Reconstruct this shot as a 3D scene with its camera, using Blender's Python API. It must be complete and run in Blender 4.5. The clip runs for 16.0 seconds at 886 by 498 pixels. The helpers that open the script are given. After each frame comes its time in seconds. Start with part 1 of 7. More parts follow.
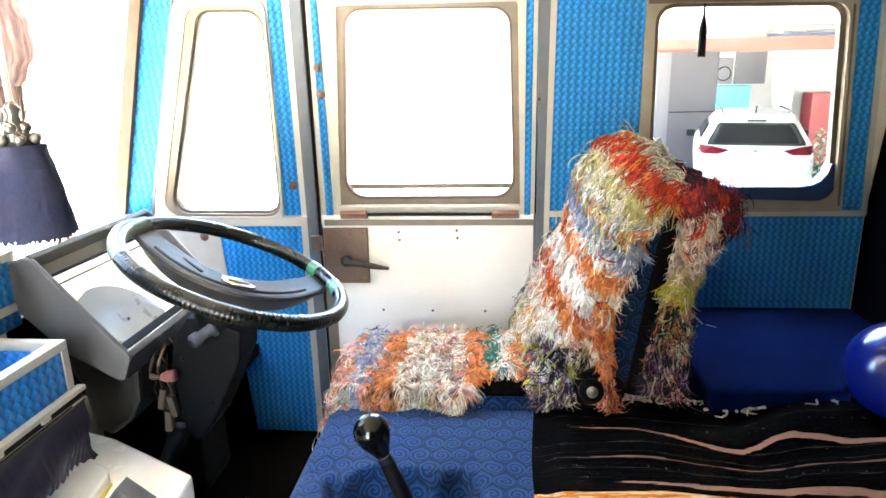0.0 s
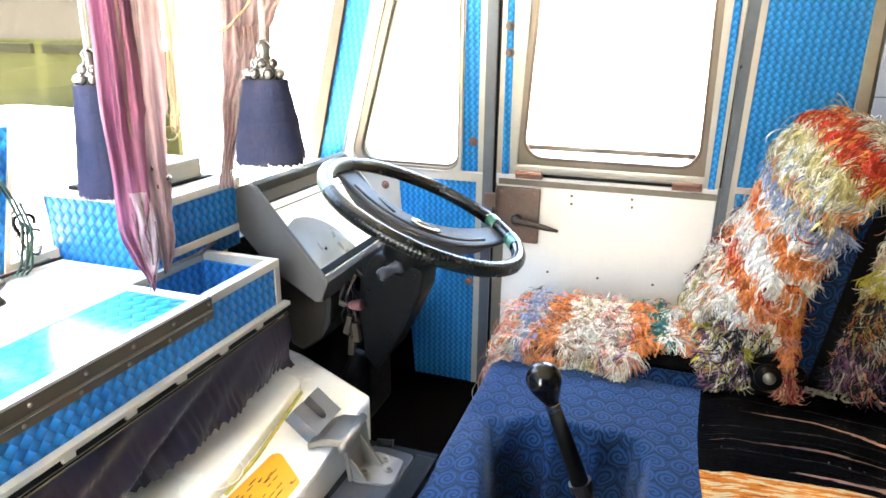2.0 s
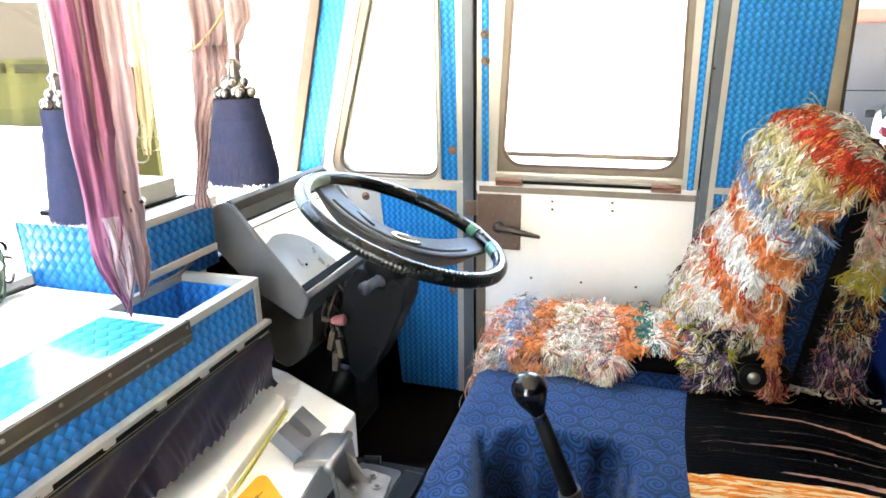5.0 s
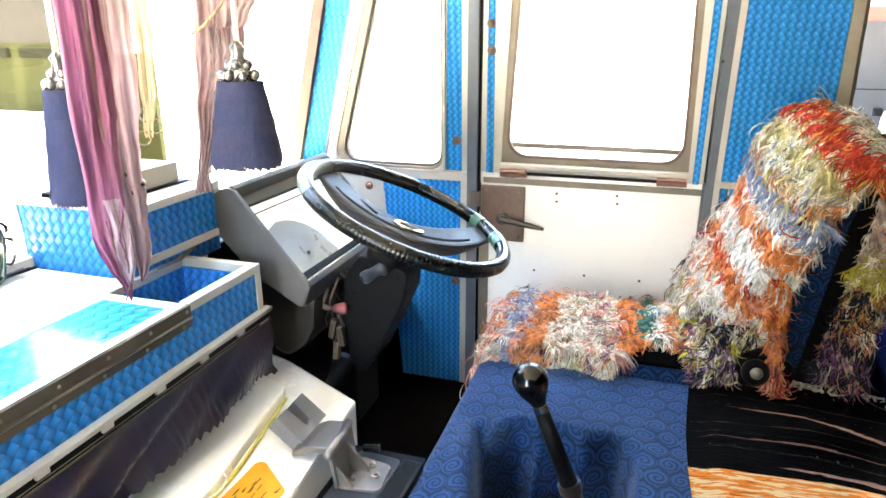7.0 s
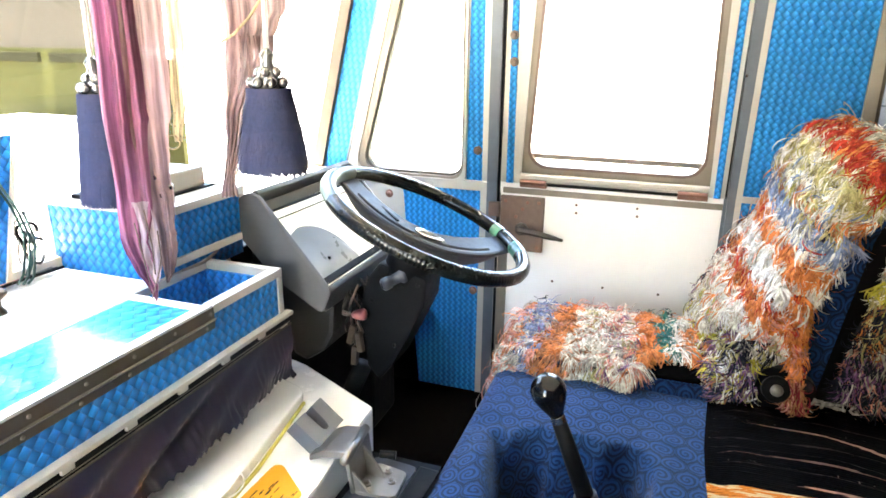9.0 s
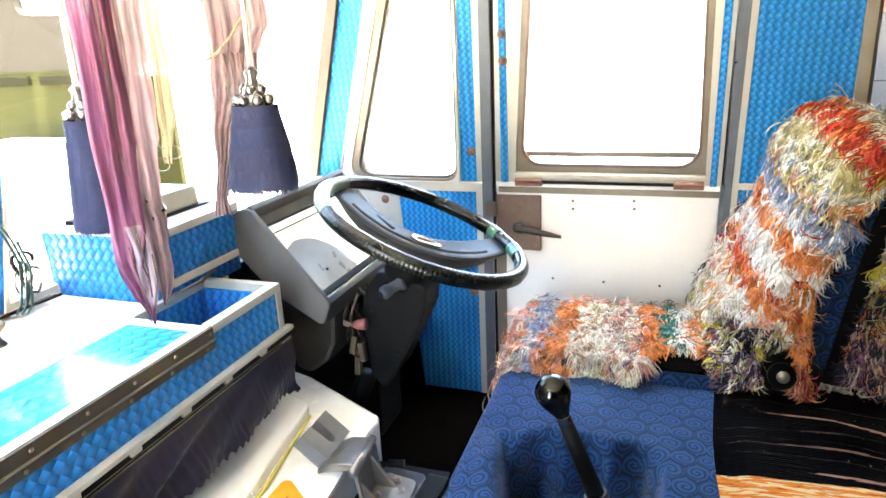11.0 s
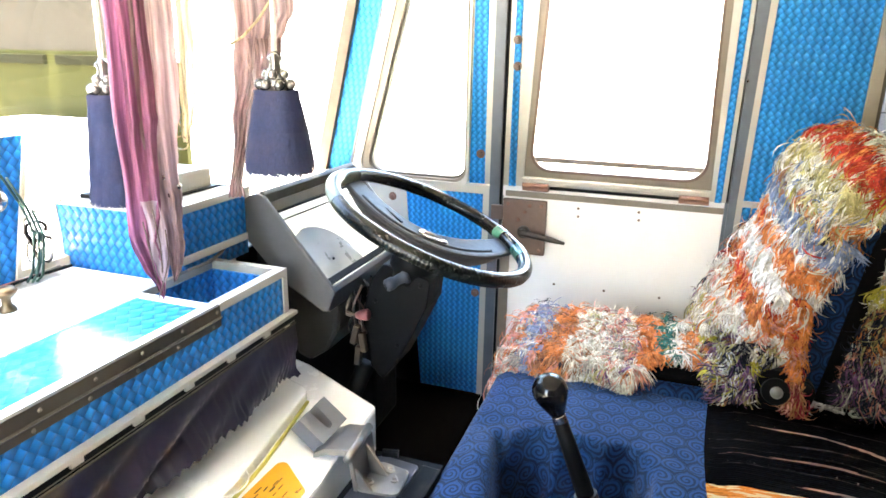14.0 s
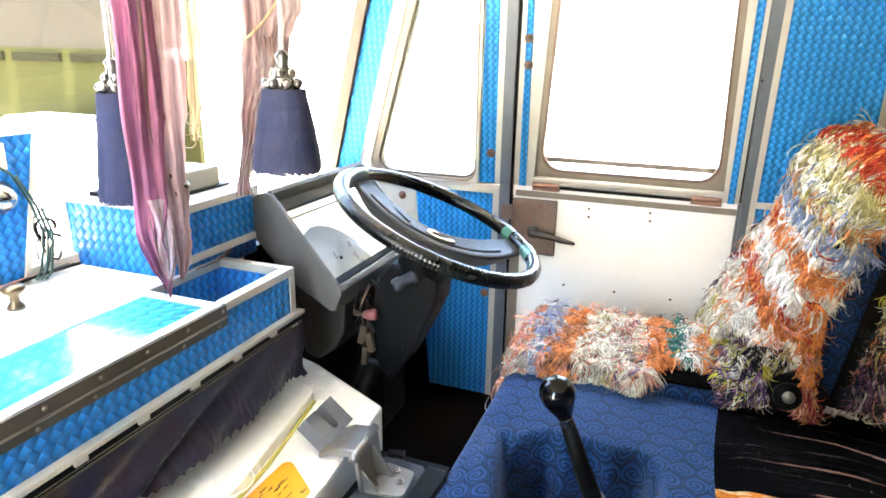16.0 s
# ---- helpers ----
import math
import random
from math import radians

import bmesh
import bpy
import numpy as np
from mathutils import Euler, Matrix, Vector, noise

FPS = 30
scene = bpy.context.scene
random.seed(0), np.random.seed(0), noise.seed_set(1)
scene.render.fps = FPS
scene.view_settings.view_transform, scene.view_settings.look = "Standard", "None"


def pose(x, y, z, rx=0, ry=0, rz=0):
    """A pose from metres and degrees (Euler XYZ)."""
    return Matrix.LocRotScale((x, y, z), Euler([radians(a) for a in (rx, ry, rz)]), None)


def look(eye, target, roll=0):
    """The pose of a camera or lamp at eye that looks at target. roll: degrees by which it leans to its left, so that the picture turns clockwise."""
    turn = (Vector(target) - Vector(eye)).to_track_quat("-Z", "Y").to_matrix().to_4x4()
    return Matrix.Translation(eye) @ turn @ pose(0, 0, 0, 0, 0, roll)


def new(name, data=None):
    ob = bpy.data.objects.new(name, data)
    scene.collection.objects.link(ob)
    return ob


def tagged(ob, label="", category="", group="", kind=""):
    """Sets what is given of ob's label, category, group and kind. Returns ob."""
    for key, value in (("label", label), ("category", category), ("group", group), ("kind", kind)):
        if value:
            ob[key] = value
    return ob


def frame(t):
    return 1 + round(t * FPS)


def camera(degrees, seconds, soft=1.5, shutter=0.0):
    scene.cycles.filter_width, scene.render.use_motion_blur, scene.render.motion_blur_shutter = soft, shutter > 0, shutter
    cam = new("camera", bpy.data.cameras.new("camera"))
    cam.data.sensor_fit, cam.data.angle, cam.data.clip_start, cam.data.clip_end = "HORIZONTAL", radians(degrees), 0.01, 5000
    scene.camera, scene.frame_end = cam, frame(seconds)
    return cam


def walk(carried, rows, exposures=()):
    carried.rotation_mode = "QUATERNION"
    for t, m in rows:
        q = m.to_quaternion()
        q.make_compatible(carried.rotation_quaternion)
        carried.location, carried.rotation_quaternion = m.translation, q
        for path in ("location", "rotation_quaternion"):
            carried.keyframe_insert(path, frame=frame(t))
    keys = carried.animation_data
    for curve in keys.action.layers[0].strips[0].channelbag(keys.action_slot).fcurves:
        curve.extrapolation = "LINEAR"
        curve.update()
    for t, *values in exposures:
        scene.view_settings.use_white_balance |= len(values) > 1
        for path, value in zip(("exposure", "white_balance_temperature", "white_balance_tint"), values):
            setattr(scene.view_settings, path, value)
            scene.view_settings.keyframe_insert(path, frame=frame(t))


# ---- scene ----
cam = camera(68.6, 16.0, 1.6)
STOPS = 5.71
PATH = [
    (0, (0.092, 0.027, 1.354), (-0.085, 1.947, 0.822), -1.3),
    (0.5, (0.067, 0.017, 1.339), (-0.215, 1.913, 0.767), -0.2),
    (1, (0.05, -0.008, 1.328), (-0.423, 1.843, 0.735), -0.1),
    (1.5, (0.033, -0.029, 1.326), (-0.578, 1.773, 0.71), 0.2),
    (2, (0.028, -0.024, 1.33), (-0.579, 1.78, 0.714), 0.7),
    (2.5, (0.03, -0.021, 1.329), (-0.587, 1.79, 0.747), 0.6),
    (3, (0.035, -0.015, 1.332), (-0.547, 1.807, 0.747), 0.1),
    (3.2, (0.042, -0.009, 1.331), (-0.517, 1.819, 0.745), -0.7),
    (5.3, (0.034, -0.011, 1.341), (-0.533, 1.808, 0.733), -1.0),
    (5.5, (0.036, -0.003, 1.332), (-0.515, 1.818, 0.715), -0.6),
    (6, (0.036, -0.005, 1.335), (-0.524, 1.815, 0.722), -0.5),
    (6.5, (0.029, -0.012, 1.341), (-0.578, 1.8, 0.753), -0.3),
    (7, (0.032, -0.005, 1.33), (-0.541, 1.808, 0.71), -0.1),
    (7.5, (0.031, -0.013, 1.334), (-0.574, 1.79, 0.715), -0.1),
    (8, (0.028, -0.008, 1.332), (-0.559, 1.798, 0.703), 0.2),
    (8.5, (0.03, -0.012, 1.334), (-0.586, 1.791, 0.727), 0.2),
    (9, (0.026, -0.015, 1.33), (-0.596, 1.791, 0.738), 0.7),
    (9.5, (0.018, -0.018, 1.327), (-0.624, 1.778, 0.728), 0.9),
    (9.7, (0.022, -0.016, 1.329), (-0.612, 1.785, 0.733), 0.6),
    (11.8, (0.036, -0.003, 1.343), (-0.606, 1.792, 0.738), -3.5),
    (12, (0.037, -0.008, 1.333), (-0.623, 1.779, 0.723), -2.7),
    (12.5, (0.031, -0.024, 1.349), (-0.612, 1.787, 0.794), -2.1),
    (13, (0.044, -0.027, 1.352), (-0.602, 1.795, 0.838), -0.4),
    (13.5, (0.042, -0.024, 1.336), (-0.585, 1.793, 0.78), -0.0),
    (14, (0.028, -0.031, 1.328), (-0.6, 1.777, 0.749), 1.0),
    (14.5, (0.034, -0.017, 1.33), (-0.608, 1.789, 0.758), 0.6),
    (15, (0.026, -0.024, 1.326), (-0.652, 1.766, 0.748), 1.3),
    (15.5, (0.036, -0.025, 1.326), (-0.642, 1.766, 0.75), 1.0),
    (16, (0.032, -0.02, 1.329), (-0.629, 1.774, 0.745), 1.1),
]
walk(cam, [(t, look(eye, target, roll)) for t, eye, target, roll in PATH], exposures=[(0.0, STOPS, 7200, 8), (16.0, STOPS, 7200, 8)])

# ---------------------------------------------------------------- world and light
world = bpy.data.worlds.new("world")
scene.world = world
world.use_nodes = True
wn = world.node_tree.nodes
sky = wn.new("ShaderNodeTexSky")
sky.sky_type, sky.sun_disc = "NISHITA", False
SUN_ELEV, SUN_ROT = 82.0, 120.0
sky.dust_density = 2.0
sky.sun_elevation, sky.sun_rotation = radians(SUN_ELEV), radians(SUN_ROT)
wn["Background"].inputs["Strength"].default_value = 0.15
world.node_tree.links.new(sky.outputs[0], wn["Background"].inputs["Color"])
sun = new("sun", bpy.data.lights.new("sun", "SUN"))
sun.data.energy, sun.data.angle, sun.data.color = 5.0, radians(0.8), (1.0, 0.95, 0.87)
# the sun stands high over the cab, a little behind it
az = radians(SUN_ROT)
sun_way = Vector((math.sin(az) * math.cos(radians(SUN_ELEV)), math.cos(az) * math.cos(radians(SUN_ELEV)), math.sin(radians(SUN_ELEV))))
sun.matrix_world = look((0, 0, 12), Vector((0, 0, 12)) - sun_way)


# ---------------------------------------------------------------- materials
def nodes_of(name):
    m = bpy.data.materials.new(name)
    m.use_nodes = True
    return m, m.node_tree.nodes, m.node_tree.links, m.node_tree.nodes["Principled BSDF"]


def math_node(nt, op, a, b=None, c=None):
    n = nt.nodes.new("ShaderNodeMath")
    n.operation = op
    for i, v in enumerate((a, b, c)):
        if v is None:
            continue
        if isinstance(v, (int, float)):
            n.inputs[i].default_value = v
        else:
            nt.links.new(v, n.inputs[i])
    return n.outputs[0]


def mix_col(nt, fac, a, b):
    n = nt.nodes.new("ShaderNodeMix")
    n.data_type = "RGBA"
    for i, v in ((0, fac), (6, a), (7, b)):
        if isinstance(v, (int, float)):
            n.inputs[i].default_value = v
        elif isinstance(v, tuple):
            n.inputs[i].default_value = (*v, 1)
        else:
            nt.links.new(v, n.inputs[i])
    return n.outputs[2]


def noise_tex(nt, scale, detail=4.0, vec=None, rough=0.55):
    n = nt.nodes.new("ShaderNodeTexNoise")
    n.inputs["Scale"].default_value, n.inputs["Detail"].default_value, n.inputs["Roughness"].default_value = scale, detail, rough
    if vec is None:
        vec = nt.nodes.new("ShaderNodeTexCoord").outputs["Object"]
    nt.links.new(vec, n.inputs["Vector"])
    return n.outputs["Fac"]


def bump_to(nt, bsdf, height, strength, dist=0.002):
    b = nt.nodes.new("ShaderNodeBump")
    b.inputs["Strength"].default_value, b.inputs["Distance"].default_value = strength, dist
    nt.links.new(height, b.inputs["Height"])
    nt.links.new(b.outputs[0], bsdf.inputs["Normal"])


def plain(name, col, rough=0.5, metal=0.0, var=0.15, scale=30.0, bump=0.15, dirt=None, dirt_amount=0.5, coat=0.0, spec=0.5):
    """A surface with grain at two scales: fine noise and broad stains of the colour dirt."""
    m, ns, ls, bs = nodes_of(name)
    nt = m.node_tree
    fine, broad = noise_tex(nt, scale, 5), noise_tex(nt, scale * 0.14, 3)
    dark = tuple(c * (1 - var) for c in col)
    c = mix_col(nt, fine, dark, tuple(min(1, k * (1 + var * 0.6)) for k in col))
    d = dirt or tuple(k * (1 - var) for k in col)
    f = math_node(nt, "MULTIPLY", math_node(nt, "POWER", broad, 2.0), dirt_amount)
    c = mix_col(nt, f, c, d)
    ls.new(c, bs.inputs["Base Color"])
    r = math_node(nt, "ADD", math_node(nt, "MULTIPLY", fine, 0.25), rough - 0.12)
    ls.new(r, bs.inputs["Roughness"])
    bs.inputs["Metallic"].default_value = metal
    bs.inputs["Specular IOR Level"].default_value = spec
    bs.inputs["Coat Weight"].default_value = coat
    if bump:
        bump_to(nt, bs, fine, bump, 0.0015)
    return m


def embossed(name, col, size=0.0235, coat=0.0):
    """Blue embossed sheet: a slanting basket weave of small raised lozenges, by the mesh's own uv in metres. Relief
    shading is also in the colour.
    """
    m, ns, ls, bs = nodes_of(name)
    nt = m.node_tree
    uv = ns.new("ShaderNodeUVMap").outputs[0]
    sp = ns.new("ShaderNodeSeparateXYZ")
    ls.new(uv, sp.inputs[0])
    u = math_node(nt, "DIVIDE", sp.outputs[0], size)
    v = math_node(nt, "DIVIDE", sp.outputs[1], size * 1.08)
    p, q = math_node(nt, "ADD", u, v), math_node(nt, "SUBTRACT", u, v)
    a, b = math_node(nt, "FRACT", p), math_node(nt, "FRACT", q)
    odd = math_node(nt, "MULTIPLY", math_node(nt, "FRACT", math_node(nt, "MULTIPLY", math_node(nt, "ADD", math_node(nt, "FLOOR", p), math_node(nt, "FLOOR", q)), 0.5)), 2.0)

    def hump(x, k):
        return math_node(nt, "POWER", math_node(nt, "ABSOLUTE", math_node(nt, "SINE", math_node(nt, "MULTIPLY", x, math.pi))), k)
    # strands that run both ways pass over and under each other
    over = math_node(nt, "MULTIPLY", hump(b, 0.45), math_node(nt, "ADD", math_node(nt, "MULTIPLY", a, 0.75), 0.15))
    under = math_node(nt, "MULTIPLY", hump(a, 0.45), math_node(nt, "ADD", math_node(nt, "MULTIPLY", b, -0.75), 0.85))
    mix = ns.new("ShaderNodeMix")
    ls.new(odd, mix.inputs[0])
    ls.new(over, mix.inputs[2])
    ls.new(under, mix.inputs[3])
    h = mix.outputs[0]
    broad = noise_tex(nt, 6.0, 3)
    # painted relief: hollows darkened and raised strands lightened in the base colour
    c = mix_col(nt, h, tuple(k * 0.36 for k in col), tuple(min(1.0, k * 1.6 + 0.014) for k in col))
    c = mix_col(nt, math_node(nt, "MULTIPLY", broad, 0.35), c, tuple(k * 0.6 for k in col))
    ls.new(c, bs.inputs["Base Color"])
    bs.inputs["Roughness"].default_value, bs.inputs["Metallic"].default_value = 0.38, 0.0
    bs.inputs["Specular IOR Level"].default_value = 0.17
    bs.inputs["Coat Weight"].default_value, bs.inputs["Coat Roughness"].default_value = coat, 0.10
    bump_to(nt, bs, h, 1.0, 0.0042)
    return m


def swirl_cloth(name, ground_col, line_col, size=0.060):
    """Woven blue cloth with a pattern of black spirals in staggered cells."""
    m, ns, ls, bs = nodes_of(name)
    nt = m.node_tree
    uv = ns.new("ShaderNodeUVMap").outputs[0]
    wob = ns.new("ShaderNodeVectorMath")
    wob.operation = "ADD"
    nz = ns.new("ShaderNodeTexNoise")
    nz.inputs["Scale"].default_value = 14.0
    ls.new(uv, nz.inputs["Vector"])
    sc = ns.new("ShaderNodeVectorMath")
    sc.operation = "SCALE"
    sc.inputs["Scale"].default_value = 0.02
    ls.new(nz.outputs["Color"], sc.inputs[0])
    ls.new(uv, wob.inputs[0])
    ls.new(sc.outputs[0], wob.inputs[1])
    sp = ns.new("ShaderNodeSeparateXYZ")
    ls.new(wob.outputs[0], sp.inputs[0])
    v = math_node(nt, "DIVIDE", sp.outputs[1], size * 0.98)
    row = math_node(nt, "FLOOR", v)
    par = math_node(nt, "MULTIPLY", math_node(nt, "FRACT", math_node(nt, "MULTIPLY", row, 0.5)), 2.0)
    u = math_node(nt, "ADD", math_node(nt, "DIVIDE", sp.outputs[0], size), math_node(nt, "MULTIPLY", par, 0.5))
    col = math_node(nt, "FLOOR", u)
    # neighbours in a row turn opposite ways
    hand = math_node(nt, "SUBTRACT", math_node(nt, "MULTIPLY", math_node(nt, "FRACT", math_node(nt, "MULTIPLY", col, 0.5)), 4.0), 1.0)
    cu = math_node(nt, "MULTIPLY", math_node(nt, "SUBTRACT", math_node(nt, "FRACT", u), 0.5), hand)
    cv = math_node(nt, "SUBTRACT", math_node(nt, "FRACT", v), 0.5)
    r = math_node(nt, "SQRT", math_node(nt, "ADD", math_node(nt, "MULTIPLY", cu, cu), math_node(nt, "MULTIPLY", cv, cv)))
    th = math_node(nt, "DIVIDE", math_node(nt, "ARCTAN2", cv, cu), 2 * math.pi)
    ph = math_node(nt, "FRACT", math_node(nt, "ADD", math_node(nt, "MULTIPLY", r, 4.4), th))
    line = math_node(nt, "LESS_THAN", math_node(nt, "ABSOLUTE", math_node(nt, "SUBTRACT", ph, 0.5)), 0.225)
    inside = math_node(nt, "LESS_THAN", r, 0.47)
    leaf = math_node(nt, "LESS_THAN", math_node(nt, "ABSOLUTE", math_node(nt, "SUBTRACT", r, 0.56)), 0.060)
    mask = math_node(nt, "ADD", math_node(nt, "MULTIPLY", line, inside), leaf)
    weave = noise_tex(nt, 420.0, 2)
    wear = noise_tex(nt, 7.0, 4)
    g = mix_col(nt, weave, tuple(k * 0.75 for k in ground_col), tuple(min(1, k * 1.25) for k in ground_col))
    g = mix_col(nt, math_node(nt, "MULTIPLY", inside, 0.40), g, tuple(min(1, k * 1.7) for k in ground_col))
    g = mix_col(nt, math_node(nt, "MULTIPLY", wear, 0.30), g, tuple(k * 0.55 for k in ground_col))
    c = mix_col(nt, math_node(nt, "MULTIPLY", mask, 0.66), g, line_col)
    ls.new(c, bs.inputs["Base Color"])
    bs.inputs["Roughness"].default_value = 0.85
    bs.inputs["Specular IOR Level"].default_value = 0.15
    bs.inputs["Sheen Weight"].default_value = 0.05
    bump_to(nt, bs, math_node(nt, "ADD", weave, math_node(nt, "MULTIPLY", mask, 0.6)), 0.35, 0.001)
    return m


def stripe_rug(name):
    """A woven rag rug: near-black ground with thin pinkish and cream bands that wander, and one orange band."""
    m, ns, ls, bs = nodes_of(name)
    nt = m.node_tree
    uv = ns.new("ShaderNodeUVMap").outputs[0]
    sp = ns.new("ShaderNodeSeparateXYZ")
    ls.new(uv, sp.inputs[0])
    slow = ns.new("ShaderNodeCombineXYZ")
    ls.new(math_node(nt, "MULTIPLY", sp.outputs[0], 5.0), slow.inputs[0])
    ls.new(math_node(nt, "MULTIPLY", sp.outputs[1], 2.0), slow.inputs[1])
    wander = noise_tex(nt, 1.0, 2, slow.outputs[0])
    v = math_node(nt, "ADD", sp.outputs[1], math_node(nt, "MULTIPLY", math_node(nt, "SUBTRACT", wander, 0.5), 0.035))
    fray = ns.new("ShaderNodeCombineXYZ")
    ls.new(math_node(nt, "MULTIPLY", sp.outputs[0], 11.0), fray.inputs[0])
    ls.new(math_node(nt, "MULTIPLY", sp.outputs[1], 150.0), fray.inputs[1])
    fr = noise_tex(nt, 1.0, 4, fray.outputs[0])
    v2 = math_node(nt, "ADD", v, math_node(nt, "MULTIPLY", math_node(nt, "SUBTRACT", fr, 0.5), 0.020))

    def step(a, b, to):
        """A smooth step of the given height between two places along the rug."""
        g = ns.new("ShaderNodeMapRange")
        g.interpolation_type = "SMOOTHSTEP"
        g.inputs["From Min"].default_value, g.inputs["From Max"].default_value, g.inputs["To Max"].default_value = a, b, to
        ls.new(sp.outputs[0], g.inputs["Value"])
        return g.outputs[0]
    dip = math_node(nt, "ADD", math_node(nt, "ADD", step(0.20, 0.43, 0.066), step(0.43, 0.53, -0.034)), step(0.54, 0.70, 0.030))

    def band(at, start, end, wide, bent=None):
        """A woven stripe that begins thin at start and has its full width at end."""
        g = ns.new("ShaderNodeMapRange")
        g.inputs["From Min"].default_value, g.inputs["From Max"].default_value, g.inputs["To Max"].default_value = start, end, wide
        ls.new(sp.outputs[0], g.inputs["Value"])
        off = math_node(nt, "ABSOLUTE", math_node(nt, "SUBTRACT", math_node(nt, "ADD", v2, bent) if bent else v2, at))
        return math_node(nt, "LESS_THAN", off, g.outputs[0])
    black, pink, orange, cream = (0.0008, 0.0006, 0.0007), (0.24, 0.135, 0.105), (0.46, 0.15, 0.025), (0.50, 0.38, 0.22)
    c = mix_col(nt, fr, black, (0.0030, 0.0024, 0.0026))
    for at_, k_ in ((0.90, 0.0011), (0.775, 0.0016), (0.735, 0.0011), (0.675, 0.0014)):
        c = mix_col(nt, math_node(nt, "MULTIPLY", band(at_, 0.0, 0.08, k_), 0.40), c, (0.055, 0.042, 0.040))
    c = mix_col(nt, band(0.850, 0.07, 0.40, 0.0085, dip), c, pink)
    c = mix_col(nt, band(0.622, 0.16, 0.34, 0.0105), c, pink)
    c = mix_col(nt, math_node(nt, "MULTIPLY", band(0.715, 0.02, 0.1, 0.0022), 0.5), c, pink)
    blot = ns.new("ShaderNodeCombineXYZ")
    ls.new(math_node(nt, "MULTIPLY", sp.outputs[0], 17.0), blot.inputs[0])
    ls.new(math_node(nt, "MULTIPLY", sp.outputs[1], 90.0), blot.inputs[1])
    bl = noise_tex(nt, 1.0, 3, blot.outputs[0])
    zone = math_node(nt, "MULTIPLY", math_node(nt, "LESS_THAN", v2, 0.588), math_node(nt, "GREATER_THAN", v2, 0.40))
    oc = mix_col(nt, math_node(nt, "GREATER_THAN", bl, 0.52), orange, cream)
    oc = mix_col(nt, math_node(nt, "MULTIPLY", math_node(nt, "LESS_THAN", bl, 0.37), 0.8), oc, (0.10, 0.03, 0.012))
    c = mix_col(nt, zone, c, oc)
    c = mix_col(nt, math_node(nt, "MULTIPLY", fr, 0.35), c, black)
    dots = ns.new("ShaderNodeCombineXYZ")
    ls.new(math_node(nt, "MULTIPLY", sp.outputs[0], 260.0), dots.inputs[0])
    ls.new(math_node(nt, "MULTIPLY", sp.outputs[1], 40.0), dots.inputs[1])
    dot = math_node(nt, "GREATER_THAN", noise_tex(nt, 1.0, 2, dots.outputs[0]), 0.66)
    line = math_node(nt, "LESS_THAN", math_node(nt, "ABSOLUTE", math_node(nt, "SUBTRACT", math_node(nt, "FRACT", math_node(nt, "MULTIPLY", v, 11.0)), 0.5)), 0.035)
    c = mix_col(nt, math_node(nt, "MULTIPLY", math_node(nt, "MULTIPLY", dot, line), 0.8), c, (0.09, 0.08, 0.07))
    ls.new(c, bs.inputs["Base Color"])
    bs.inputs["Roughness"].default_value = 0.95
    bs.inputs["Specular IOR Level"].default_value = 0.02
    rib = math_node(nt, "ADD", math_node(nt, "MULTIPLY", math_node(nt, "SINE", math_node(nt, "MULTIPLY", sp.outputs[1], 900.0)), 0.25), math_node(nt, "MULTIPLY", fr, 2.0))
    bump_to(nt, bs, rib, 0.5, 0.002)
    return m


def glass_mat(name, tint=(0.95, 0.97, 0.97)):
    m, ns, ls, bs = nodes_of(name)
    nt = m.node_tree
    tr, gl, mx, lw = ns.new("ShaderNodeBsdfTransparent"), ns.new("ShaderNodeBsdfGlossy"), ns.new("ShaderNodeMixShader"), ns.new("ShaderNodeLayerWeight")
    tr.inputs[0].default_value, gl.inputs["Roughness"].default_value = (*tint, 1), 0.02
    gloss = math_node(nt, "ADD", math_node(nt, "MULTIPLY", math_node(nt, "POWER", lw.outputs["Facing"], 5.0), 0.8), 0.02)
    ls.new(gloss, mx.inputs[0])
    ls.new(tr.outputs[0], mx.inputs[1])
    ls.new(gl.outputs[0], mx.inputs[2])
    ls.new(mx.outputs[0], ns["Material Output"].inputs[0])
    return m


